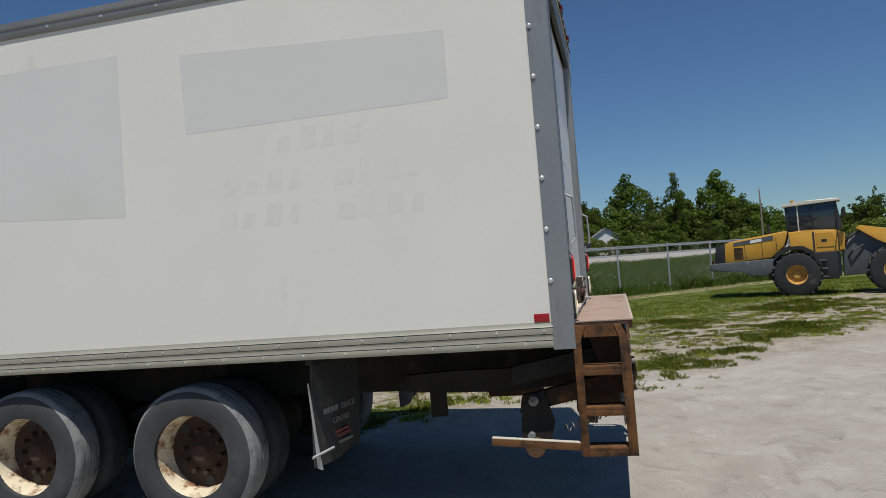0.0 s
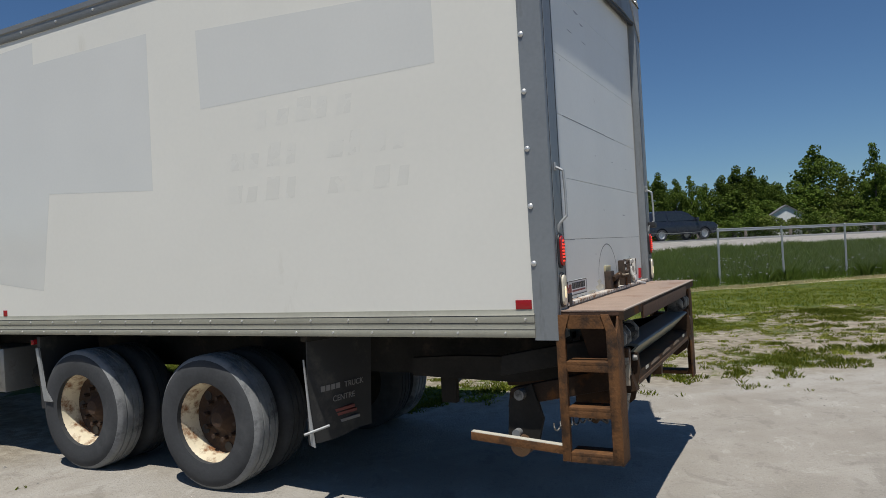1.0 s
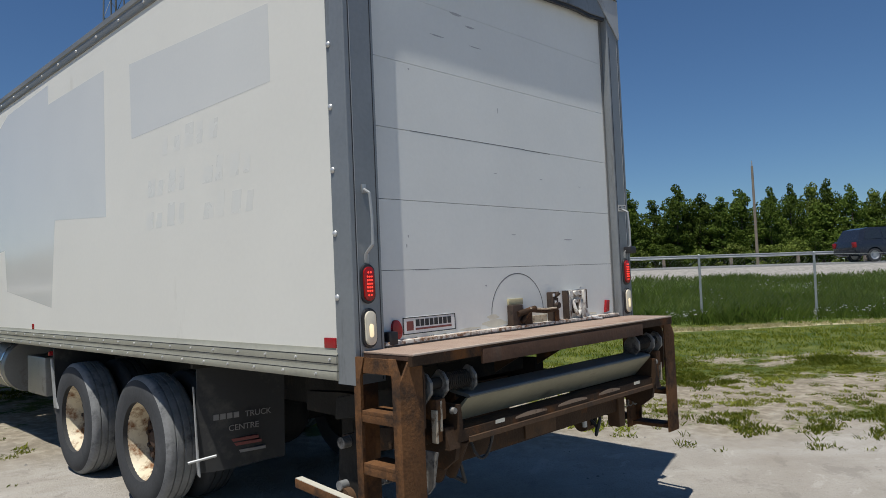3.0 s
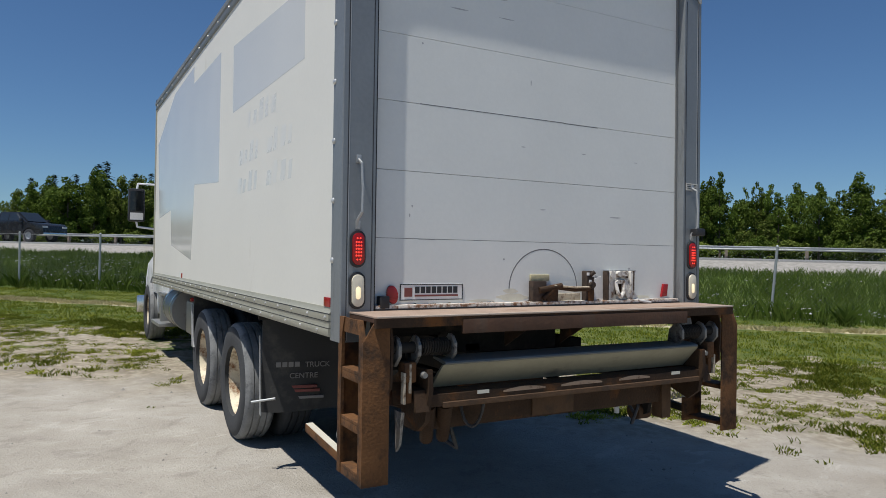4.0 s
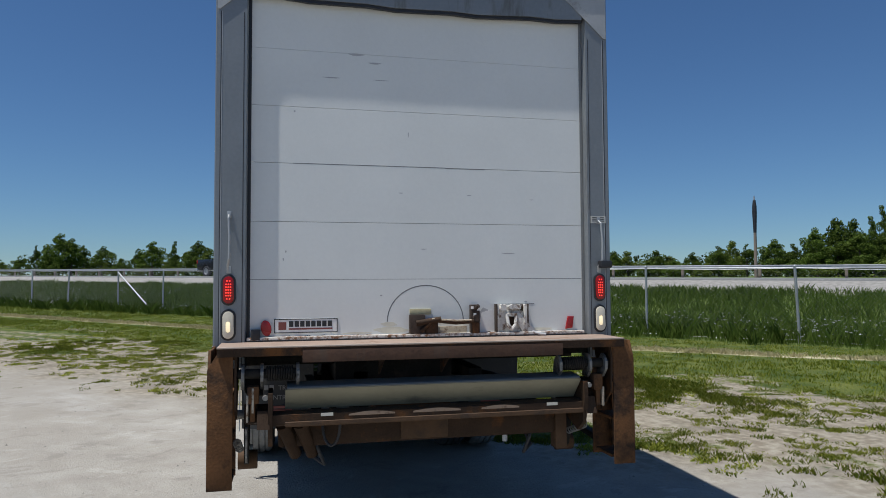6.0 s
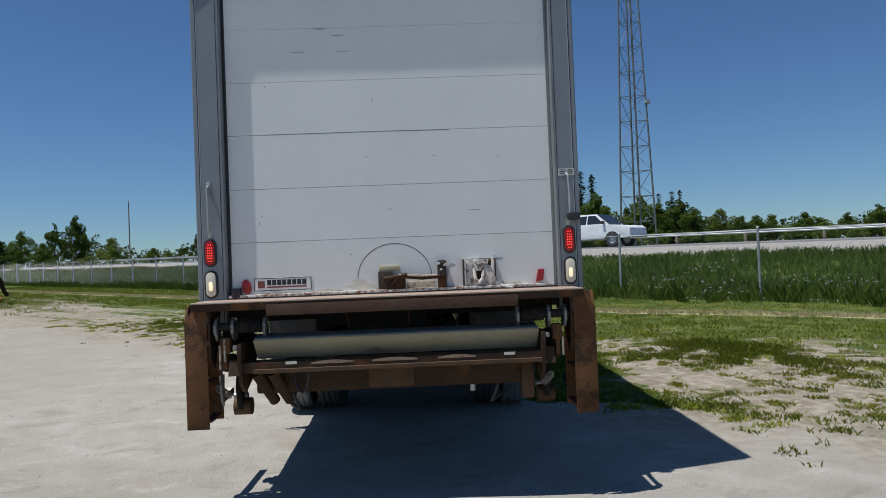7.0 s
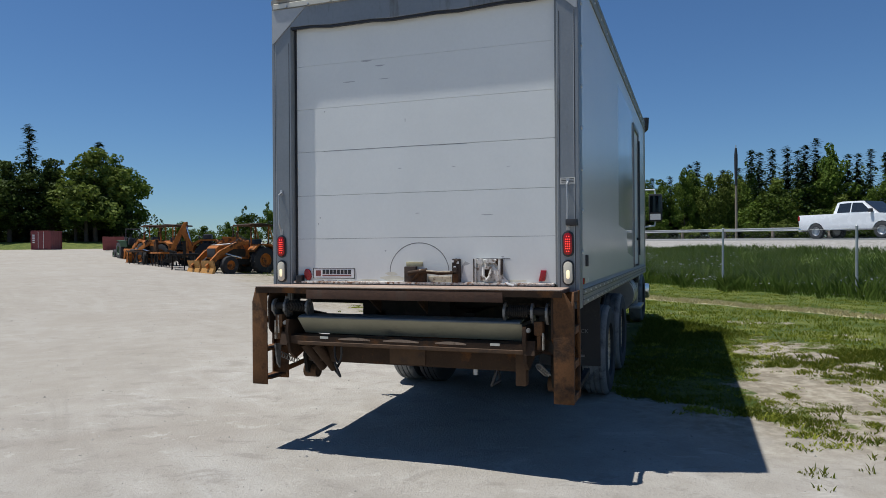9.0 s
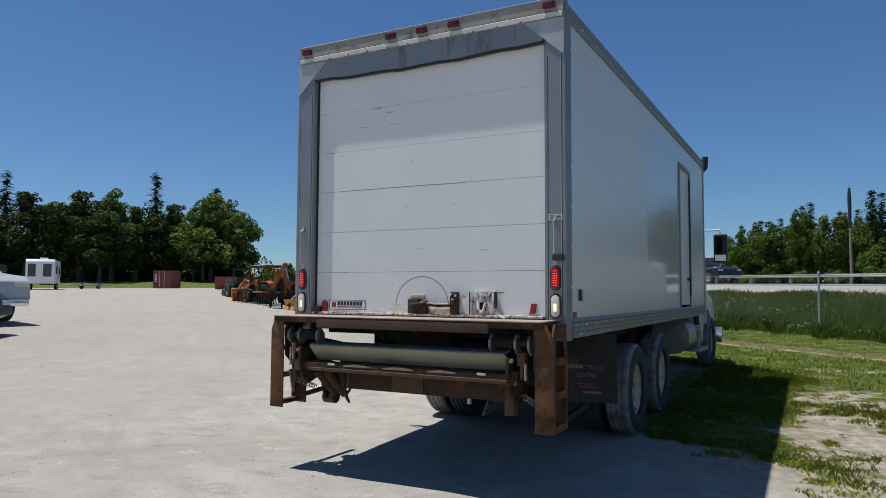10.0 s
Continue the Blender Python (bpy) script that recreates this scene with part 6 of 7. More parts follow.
blades("mown_grass", sp, [random.uniform(0.04, 0.12) for _ in sp], 7, 0.16, 0.008, 0.8, M_GRASS, "short patchy mown grass", 2)
sp = scatter(5.4, 14, -18, 20, 1700, lambda x, y: 0 if y < 3.2 and x > -5 else 0.10 + 0.4 * smooth(2.2 * noise.noise(Vector((x, y, 11)) * 0.8)))
sp2 = [(x + random.gauss(0, 0.09), y + random.gauss(0, 0.09), z) for x, y, z in sp for _ in range(3)]
blades("broad_weeds", sp2, [random.uniform(0.02, 0.055) for _ in sp2], 26, 0.10, 0.009, 1.4, M_WEED, "bright green weed clumps scattered over bare soil", 13, "weeds")
sp = scatter(5.0, 11, -15, 17, 4200, lambda x, y: (0 if y < 3.2 and x > -5 else smooth((y - x - 5) / 2.5)) * (0.14 + 0.5 * smooth(1.8 * noise.noise(Vector((x, y, 17)) * 0.6))))
sp2 = [(x + random.gauss(0, 0.05), y + random.gauss(0, 0.05), z) for x, y, z in sp for _ in range(4)]
blades("grass_tufts", sp2, [random.uniform(0.02, 0.05) for _ in sp2], 16, 0.065, 0.006, 1.2, M_WEED, "small grass tufts scattered over bare soil", 19)
sp = scatter(3.5, 14, -16, 16, 5200, lambda x, y: smooth((cover(x, y) - 0.12) / 0.35) * (0.25 + 0.75 * smooth(noise.noise(Vector((x, y, 7)) * 1.3) * 2)))
blades("low_weeds", sp, [random.uniform(0.015, 0.055) for _ in sp], 10, 0.07, 0.010, 1.2, M_WEED, "low broad-leaved weeds in bare soil", 3, "weeds")
sp = scatter(16.8, 22.2, -55, 40, 64000, lambda x, y: 0 if abs(off_strip(x, y)) > 0.24 else 0.25 + 0.75 * smooth(0.9 + 1.5 * noise.noise(Vector((x, y, 5)) * 0.5)))
blades("dry_grass", sp, [random.uniform(0.07, 0.13) for _ in sp], 7, 0.10, 0.010, 1.2, M_DRYGRASS, "strip of dry yellow grass along the fence", 4)
sp = scatter(23.1, 37.4, -62, 44, 30000, lambda x, y: 0.9) + scatter(23.1, 38, -130, -62, 9000, lambda x, y: 0.9)
blades("tall_grass", sp, [random.uniform(0.18, 0.42) * (1.15 - 0.036 * max(0, v[1] - v[0] - 25)) * (0.8 + 0.5 * smooth(0.5 + noise.noise(Vector((v[0], v[1], 41)) * 0.5))) for v in sp], 9, 0.34, 0.0056, 0.5, M_TALLGRASS, "tall meadow grass beyond the fence", 5)
sp = scatter(24.2, 31, -40, 44, 4200, lambda x, y: smooth(0.15 + 1.6 * noise.noise(Vector((x, y, 2)) * 0.35)))
blades("wild_flowers", [(x, y, z + random.uniform(0.35, 0.6)) for x, y, z in sp], [random.uniform(0.02, 0.04) for _ in sp], 4, 0.03, 0.012, 1.4, M_FLOWER, "small white wild flowers in tall grass", 6, "flowers")
sp = scatter(23.3, 24.6, -40, 44, 1500, lambda x, y: smooth(0.5 + 1.5 * noise.noise(Vector((x, y, 4)) * 0.5)))
blades("wild_flowers", [(x, y, z + random.uniform(0.18, 0.38)) for x, y, z in sp], [random.uniform(0.02, 0.035) for _ in sp], 5, 0.04, 0.012, 1.5, M_FLOWER, "small white wild flowers along the fence", 16, "flowers")
sp = scatter(22.4, 24.4, -40, 40, 300, lambda x, y: 0.5)
blades("tall_weeds", sp, [random.uniform(0.2, 0.6) for _ in sp], 26, 0.15, 0.010, 0.9, M_TALLGRASS, "leafy weeds along the fence line", 7, "weeds")


# ---- loose stones on the yard ----
def stones(name, spots, sizes, material, label, seed):
    """Small angular stones half sunk in the ground, as one sheet of stuff."""
    r = np.random.RandomState(seed)
    n = len(spots)
    unit = np.array([(1, 0, 0), (0, 1, 0), (-1, 0, 0), (0, -1, 0), (0, 0, 0.75), (0, 0, -0.6)])
    c, s = np.array(spots), np.array(sizes)[:, None, None]
    a = r.uniform(0, 6.28, n)
    v = unit[None] * r.uniform(0.6, 1.25, (n, 6, 1)) * s
    x, y = v[:, :, 0].copy(), v[:, :, 1].copy()
    v[:, :, 0] = x * np.cos(a)[:, None] - y * np.sin(a)[:, None]
    v[:, :, 1] = x * np.sin(a)[:, None] + y * np.cos(a)[:, None]
    v += c[:, None, :]
    tri = np.array([(0, 1, 4), (1, 2, 4), (2, 3, 4), (3, 0, 4)])
    f = (np.arange(n)[:, None, None] * 6 + tri[None]).reshape(-1, 3)
    return tagged(slab(name, v.reshape(-1, 3).tolist(), f.tolist(), material), label, "gravel", kind="stuff")


sp = [(x, y, z + 0.008) for x, y, z in scatter(-14, 9, -16, 16, 16000, lambda x, y: 0.25 + 0.75 * smooth(0.5 + 1.8 * noise.noise(Vector((x, y, 5)) * 0.5)))]
stones("loose_gravel", sp, [min(0.03, 0.006 + random.expovariate(330)) for _ in sp], M_STONE, "loose grey gravel stones scattered on the yard", 31)

# ---- machines and vehicles ----
def wheel_mesh(r, w, rim_r, rubber, rim_mat, lugs=0, name="tyre"):
    bm = lathe(B(), [(rim_r, -w / 2), (r * 0.8, -w / 2 * 1.04), (r * 0.95, -w / 2 * 0.92), (r, -w / 2 * 0.7), (r, w / 2 * 0.7), (r * 0.95, w / 2 * 0.92), (r * 0.8, w / 2 * 1.04), (rim_r, w / 2)], 32)
    if lugs:
        for i in range(lugs):
            t = 2 * math.pi * i / lugs
            for s in (-1, 1):
                m = Matrix.Rotation(t + (0.06 if s > 0 else 0), 4, "Y") @ Matrix.Translation((r, s * w * 0.24, 0)) @ Matrix.Rotation(s * 0.6, 4, "X")
                box(bm, -0.03, 0.03, -w * 0.24, w * 0.24, -r * 0.045, r * 0.045, 0, m)
    tyre = bpy.data.meshes.new(name)
    bmesh.ops.recalc_face_normals(bm, faces=bm.faces)
    bm.to_mesh(tyre)
    bm.free()
    tyre.polygons.foreach_set("use_smooth", [True] * len(tyre.polygons))
    tyre.set_sharp_from_angle(angle=radians(35))
    tyre.materials.append(rubber)
    bm = lathe(B(), [(rim_r * 1.03, -w * 0.47), (rim_r * 0.92, -w * 0.45), (rim_r * 0.8, -w * 0.2), (rim_r * 0.4, -w * 0.16), (rim_r * 0.35, -w * 0.3), (0.0, -w * 0.3)], 24, closed=False)
    lathe(bm, [(rim_r * 1.03, w * 0.47), (rim_r * 0.8, w * 0.2), (0.0, w * 0.2)], 24, closed=False)
    rim = bpy.data.meshes.new("rim")
    bmesh.ops.recalc_face_normals(bm, faces=bm.faces)
    bm.to_mesh(rim)
    bm.free()
    rim.materials.append(rim_mat)
    return tyre, rim


def add_wheel(root, meshes, x, y, z, side):
    t = part("wheel", meshes[0], None, root, m=pose(x, y, z, 0, random.uniform(0, 90), 0 if side < 0 else 180))
    part("rim", meshes[1], None, t)
    return t


M_BLADE = mat("pale_yellow_blade", (0.42, 0.21, 0.05), 0.6, var=0.25, bump=0.1, dirt=(0.16, 0.08, 0.03), dirt_amount=0.4, dirt_scale=4)
M_LDRIM = mat("yellow_wheel_rim", (0.55, 0.30, 0.07), 0.6, bump=0.1, dirt=(0.25, 0.13, 0.06), dirt_amount=0.45)


def wheel_loader(m):
    """Articulated loader, 3.4 m tall, front towards +x, rear axle at x = 0."""
    t = thing("wheel_loader", "yellow wheel loader with dark cab parked on grass", "wheel loader", m)
    big = wheel_mesh(0.80, 0.56, 0.36, M_TYREDARK, M_LDRIM)
    lug = bpy.data.meshes.new("tread_lug")
    lb = box(B(), -0.035, 0.035, -0.135, 0.135, -0.036, 0.036)
    lb.to_mesh(lug)
    lb.free()
    lug.materials.append(M_TYREDARK)
    for x in (0.0, 3.05):
        for y in (-0.98, 0.98):
            wh = add_wheel(t, big, x, y, 0.78, y)
            for i in range(20):
                for s in (-1, 1):
                    m = Matrix.Rotation(2 * math.pi * (i + (0.25 if s > 0 else 0)) / 20, 4, "Y") @ Matrix.Translation((0.80, s * 0.135, 0)) @ Matrix.Rotation(s * 0.6, 4, "X")
                    part("tread_lug", lug, None, wh, m=m)
    part("counterweight", prism(B(), [(-3.0, 1.10), (-2.98, 1.36), (-0.72, 1.42), (-0.75, 1.0), (-1.0, 0.78), (-1.6, 0.82), (-1.85, 1.04)], "y", -1.2, 1.2, 0.05), M_MACHGREY, t, "dark grey rear counterweight")
    hood = part("engine_hood", prism(B(), [(-2.45, 1.36), (-2.42, 2.1), (-2.2, 2.17), (-0.25, 2.42), (-0.2, 2.35), (-0.35, 1.85), (-0.8, 1.45)], "y", -0.88, 0.88, 0.06), M_MACHINE, t, "yellow engine hood with side grille")
    part("rear_grille", prism(B(), [(-2.85, 1.36), (-2.75, 2.02), (-2.45, 2.10), (-2.38, 2.0), (-2.42, 1.36)], "y", -0.82, 0.82, 0.04), M_BLACK, hood)
    for s in (-1, 1):
        part("side_grille", box(B(), -2.1, -1.78, *sorted((s * 0.875, s * 0.89)), 1.46, 1.92, 0), M_RUSTDARK, hood)
        part("louvre", prism(B(), [(-2.1, 2.0), (-2.1, 2.12), (-0.7, 2.29), (-0.7, 2.12)], "y", *sorted((s * 0.875, s * 0.892))), M_MACHGREY, hood)
        part("letter_bar", prism(B(), [(-1.5, 2.05), (-1.5, 2.16), (-1.1, 2.21), (-1.1, 2.10)], "y", *sorted((s * 0.89, s * 0.897))), M_WHITE, hood)
        part("fender", prism(B(), [(-0.75, 1.30), (-0.65, 1.62), (-0.3, 1.82), (0.25, 1.82), (0.6, 1.60), (0.85, 1.1), (0.78, 1.05), (0.5, 1.5), (0.2, 1.7), (-0.25, 1.7), (-0.55, 1.5)], "y", *sorted((s * 0.75, s * 1.24))), M_BLACK, t)
    for s in (-1, 1):
        for x in (-1.72, -1.12, -0.62):
            part("panel_seam", box(B(), x, x + 0.018, *sorted((s * 0.878, s * 0.886)), 1.48, 2.02 + 0.11 * (x + 2)), M_BLACK, hood)
        part("rear_lamp", box(B(), -2.93, -2.87, *sorted((s * 0.7, s * 0.95)), 1.36, 1.46, 0.01), M_REDLENS, t)
        part("hand_rail", tube(B(), [(1.42, s * 0.95, 1.55), (1.42, s * 0.98, 2.3), (1.5, s * 0.86, 2.75)], 0.022), M_BLACK, t)
        for k in range(3):
            part("step", box(B(), 0.55, 1.0, *sorted((s * 1.05, s * 1.12)), 0.62 + 0.3 * k, 0.68 + 0.3 * k, 0.01), M_MACHGREY, t)
        part("door_panel", prism(B(), [(0.72, 1.72), (0.70, 2.25), (1.25, 2.22), (1.38, 1.9), (1.3, 1.72)], "y", *sorted((s * 0.782, s * 0.795))), M_MACHINE, t)
        part("panel_gap", box(B(), 0.60, 0.66, *sorted((s * 0.782, s * 0.79)), 1.55, 2.3), M_BLACK, t)
        part("vent_hole", box(B(), 0.88, 1.05, *sorted((s * 0.793, s * 0.80)), 1.9, 2.0), M_BLACK, t)
        part("hose", tube(B(), [(1.5, s * 0.3, 1.5), (1.75, s * 0.55, 2.0), (2.1, s * 0.5, 2.2)], 0.035, 6), M_BLACK, t)
        part("hose", tube(B(), [(1.55, s * 0.3, 1.1), (1.85, s * 0.6, 1.5), (2.2, s * 0.5, 1.7)], 0.03, 6), M_BLACK, t)
    part("exhaust_stack", tube(B(), [(-0.9, 0.3, 2.3), (-0.9, 0.3, 2.75)], 0.05), M_BLACK, hood)
    part("beacon", rod(B(), (0.0, 0.4, 3.45), (0.0, 0.4, 3.58), 0.06), M_MACHINE, t)
    part("cab_base", prism(B(), [(-0.1, 1.2), (-0.2, 2.35), (0.5, 2.38), (1.3, 2.32), (1.65, 2.20), (1.6, 1.55), (1.0, 1.5), (0.9, 1.0)], "y", -0.78, 0.78, 0.05), M_MACHINE, t)
    part("frame", box(B(), -1.0, 1.45, -0.5, 0.5, 0.6, 1.5, 0.05), M_MACHGREY, t)
    part("side_tank", box(B(), 0.35, 1.35, -1.05, 1.05, 0.55, 1.55, 0.06), M_BLACK, t, "dark side tank and steps")
    cab_ = part("cab", prism(B(), [(-0.2, 2.35), (-0.24, 3.30), (1.45, 3.36), (1.60, 2.35)], "y", -0.72, 0.72, 0.03), M_GLASS, t, "dark glazed cab with tan roof")
    part("roof", prism(B(), [(-0.32, 3.28), (-0.3, 3.38), (0.2, 3.46), (1.5, 3.46), (1.6, 3.36)], "y", -0.82, 0.82, 0.03), M_CREAM, cab_)
    for x, w in ((-0.24, 0.10), (0.15, 0.05), (0.62, 0.06), (1.38, 0.08)):
        for s in (-1, 1):
            part("cab_post", box(B(), x, x + w, *sorted((s * 0.715, s * 0.745)), 2.3, 3.36, 0.01), M_CREAM if x == 0.15 else M_BLACK, cab_)
    for s in (-1, 1):
        part("mirror", box(B(), 1.62, 1.72, *sorted((s * 0.85, s * 1.1)), 2.75, 3.1, 0.02), M_BLACK, cab_)
    part("front_frame", prism(B(), [(1.5, 0.6), (1.55, 1.6), (2.2, 2.35), (2.9, 2.25), (3.4, 1.4), (3.5, 0.7)], "y", -0.45, 0.45, 0.05), M_MACHGREY, t)
    for s in (-1, 1):
        part("lift_arm", prism(B(), [(2.0, 2.30), (2.15, 2.40), (3.0, 2.2), (4.2, 1.3), (4.9, 0.55), (4.8, 0.30), (4.4, 0.45), (3.7, 1.2), (2.6, 1.85)], "y", *sorted((s * 0.48, s * 0.62)), 0.02), M_MACHINE, t, "yellow lift arm")
        part("lift_ram", rod(B(), (1.9, s * 0.35, 1.2), (3.3, s * 0.35, 1.75), 0.07), M_CHROME, t)
    part("bucket", prism(B(), [(4.8, 0.1), (4.7, 0.95), (5.0, 1.25), (5.15, 1.15), (4.95, 0.9), (5.05, 0.25), (6.0, 0.08), (6.0, 0.02), (5.0, 0.02)], "y", -1.35, 1.35, 0.01), M_MACHGREY, t)
    part("tilt_link", prism(B(), [(2.6, 2.1), (2.75, 2.2), (4.3, 1.55), (4.8, 1.0), (4.6, 0.95), (4.1, 1.35)], "y", -0.12, 0.12), M_MACHINE, t)
    return t


def backhoe(m, paint, label, cab_on=True, hoe=True, blades=False, group="old machines along the yard"):
    """Tractor loader backhoe, front towards +x."""
    t = thing("backhoe_loader", label, "backhoe loader", m, group)
    rear = wheel_mesh(0.68, 0.42, 0.36, M_TYREDARK, paint, 16)
    fr = wheel_mesh(0.46, 0.30, 0.24, M_TYREDARK, paint, 0)
    for y in (-0.82, 0.82):
        add_wheel(t, rear, 0, y, 0.66, y)
        add_wheel(t, fr, 2.05, y, 0.45, y)
    part("hood", prism(B(), [(0.55, 0.75), (0.55, 1.45), (1.0, 1.52), (2.35, 1.42), (2.5, 1.3), (2.5, 0.75)], "y", -0.42, 0.42, 0.05), paint, t)
    part("chassis", box(B(), -0.9, 2.3, -0.35, 0.35, 0.45, 0.85, 0.03), M_CHASSIS, t)
    for s in (-1, 1):
        part("rear_fender", prism(B(), [(-0.75, 0.9), (-0.7, 1.35), (-0.3, 1.5), (0.45, 1.5), (0.75, 1.2), (0.7, 1.1), (0.4, 1.42), (-0.3, 1.42), (-0.65, 1.2)], "y", *sorted((s * 0.5, s * 1.02))), paint, t)
        part("loader_arm", prism(B(), [(0.7, 1.45), (0.75, 1.62), (1.5, 1.60), (2.5, 1.15), (3.25, 0.45), (3.15, 0.30), (2.3, 0.95), (1.4, 1.42)], "y", *sorted((s * 0.55, s * 0.68)), 0.01), paint, t)
        part("loader_ram", rod(B(), (1.2, s * 0.62, 0.8), (2.3, s * 0.62, 1.05), 0.05), M_CHROME, t)
    if blades:
        for y in (-0.58, 0.58):
            part("blade", prism(B(), [(3.05, 0.08), (2.98, 0.35), (3.08, 0.68), (3.16, 0.70), (3.07, 0.36), (3.22, 0.05)], "y", y - 0.5, y + 0.5, 0.01), M_BLADE, t, "pale yellow worn plough blade")
            part("rear_strut", tube(B(), [(-0.95, y, 1.25), (-0.6, y, 2.4)], 0.04, 6), M_BLADE, t)
        part("rear_arm", tube(B(), [(-0.9, 0, 1.5), (-1.7, 0, 1.2), (-2.0, 0, 0.5), (-2.15, 0, 0.35)], 0.09, 8), M_CHASSIS, t, "dark folded rear arm")
        # cream slab paints the sunlight glinting along the hood
        part("hood_top", prism(B(), [(0.6, 1.52), (1.0, 1.56), (2.3, 1.46), (2.3, 1.44), (1.0, 1.53), (0.6, 1.48)], "y", -0.36, 0.36), M_CREAM, t, "cream strip painting the sun's glint on the hood")
    else:
        part("bucket", prism(B(), [(3.1, 0.12), (3.0, 0.75), (3.2, 0.95), (3.3, 0.88), (3.2, 0.7), (3.3, 0.2), (3.95, 0.06), (3.95, 0.0), (3.2, 0.0)], "y", -1.05, 1.05, 0.01), paint, t)
    part("seat", box(B(), -0.35, 0.1, -0.25, 0.25, 1.2, 1.75, 0.06), M_BLACK, t)
    part("grille", box(B(), 2.49, 2.53, -0.34, 0.34, 0.85, 1.28, 0.01), M_BLACK, t)
    part("exhaust_pipe", tube(B(), [(1.2, 0.25, 1.45), (1.2, 0.25, 2.05), (1.12, 0.25, 2.15)], 0.04), M_RUSTDARK, t)
    for s in (-1, 1):
        part("engine_opening", box(B(), 0.8, 1.9, *sorted((s * 0.415, s * 0.43)), 0.85, 1.25, 0), M_CHASSIS, t)
        part("hose", tube(B(), [(0.9, s * 0.5, 1.2), (1.4, s * 0.72, 1.75), (2.0, s * 0.7, 1.45)], 0.02, 6), M_BLACK, t)
    part("control_levers", tube(B(), [(-0.55, -0.1, 1.2), (-0.6, -0.12, 1.65), (-0.6, 0.12, 1.65), (-0.55, 0.1, 1.2)], 0.02, 6), M_BLACK, t)
    part("floor_plate", box(B(), -0.7, 0.55, -0.5, 0.5, 0.95, 1.2, 0.02), M_CHASSIS, t)
    if cab_on:
        for x in (-0.55, 0.55):
            for s in (-1, 1):
                part("canopy_post", box(B(), x - 0.028, x + 0.028, s * 0.55 - 0.028, s * 0.55 + 0.028, 1.3, 2.45, 0.006), paint, t)
        part("canopy", prism(B(), [(-0.85, 2.42), (-0.85, 2.50), (0.0, 2.58), (0.75, 2.50), (0.75, 2.42)], "y", -0.72, 0.72, 0.02), M_RUSTDARK, t)
    if hoe:
        part("boom", prism(B(), [(-1.0, 0.9), (-1.15, 1.1), (-1.6, 1.95), (-1.35, 2.35), (-1.2, 2.32), (-1.3, 1.95), (-0.85, 1.05)], "y", -0.12, 0.12, 0.02), paint, t)
        part("dipper", prism(B(), [(-1.4, 2.35), (-1.2, 2.38), (-1.65, 1.45), (-1.95, 0.9), (-2.1, 1.0), (-1.85, 1.6)], "y", -0.1, 0.1, 0.02), paint, t)
        part("hoe_bucket", prism(B(), [(-2.15, 1.0), (-1.85, 0.9), (-1.8, 0.5), (-2.1, 0.3), (-2.5, 0.45), (-2.3, 0.55), (-2.1, 0.6)], "y", -0.25, 0.25, 0.02), M_CHASSIS, t)
        part("hoe_ram", rod(B(), (-1.05, 0, 1.35), (-1.3, 0, 2.2), 0.05), M_CHROME, t)
        for s in (-1, 1):
            part("stabiliser", prism(B(), [(-1.1, 0.6), (-1.0, 0.75), (-1.0, 1.4), (-1.12, 1.4)], "y", *sorted((s * 0.7, s * 0.85))), paint, t)
    return t


def ploughframe(m, paint, label):
    """Low farm implement: a frame of tines on a drawbar."""
    t = thing("farm_implement", label, "farm implement", m, "old machines along the yard")
    part("frame", box(B(), -0.9, 0.9, -0.7, 0.7, 0.75, 0.85, 0.01), paint, t)
    for x in (-0.8, -0.3, 0.2, 0.7):
        for y in (-0.6, 0.0, 0.6):
            part("tine", tube(B(), [(x, y, 0.8), (x - 0.12, y, 0.45), (x + 0.05, y, 0.02)], 0.03, 6), M_CHASSIS, t)
    part("hitch", prism(B(), [(0.9, 0.8), (1.1, 1.5), (1.2, 1.5), (1.25, 0.8)], "y", -0.08, 0.08), paint, t)
    return t


def tractor(m, paint, label):
    t = thing("tractor", label, "tractor", m, "old machines along the yard")
    rear = wheel_mesh(0.65, 0.36, 0.34, M_RUBBER, paint, 16)
    fr = wheel_mesh(0.36, 0.2, 0.18, M_RUBBER, paint)
    for y in (-0.75, 0.75):
        add_wheel(t, rear, 0, y, 0.63, y)
        add_wheel(t, fr, 1.9, y * 0.85, 0.35, y)
    part("hood", prism(B(), [(0.4, 0.7), (0.4, 1.35), (2.1, 1.28), (2.25, 1.15), (2.25, 0.7)], "y", -0.3, 0.3, 0.05), paint, t)
    part("chassis", box(B(), -0.5, 2.1, -0.2, 0.2, 0.45, 0.75, 0.03), M_CHASSIS, t)
    for s in (-1, 1):
        part("fender", prism(B(), [(-0.7, 0.9), (-0.5, 1.35), (0.3, 1.4), (0.3, 1.34), (-0.45, 1.28), (-0.62, 0.9)], "y", *sorted((s * 0.5, s * 0.95))), paint, t)
    part("seat", box(B(), -0.3, 0.1, -0.22, 0.22, 1.05, 1.55, 0.05), M_BLACK, t)
    part("roll_bar", tube(B(), [(-0.4, -0.5, 1.0), (-0.4, -0.5, 2.2), (-0.4, 0.5, 2.2), (-0.4, 0.5, 1.0)], 0.04), M_BLACK, t)
    part("steering_wheel", tube(B(), [(0.45, -0.2, 1.55), (0.5, 0, 1.62), (0.45, 0.2, 1.55)], 0.02), M_BLACK, t)
    return t


def paint(name, col):
    return mat(name, col, 0.25, var=0.04, bump=0.0, spec=0.6)


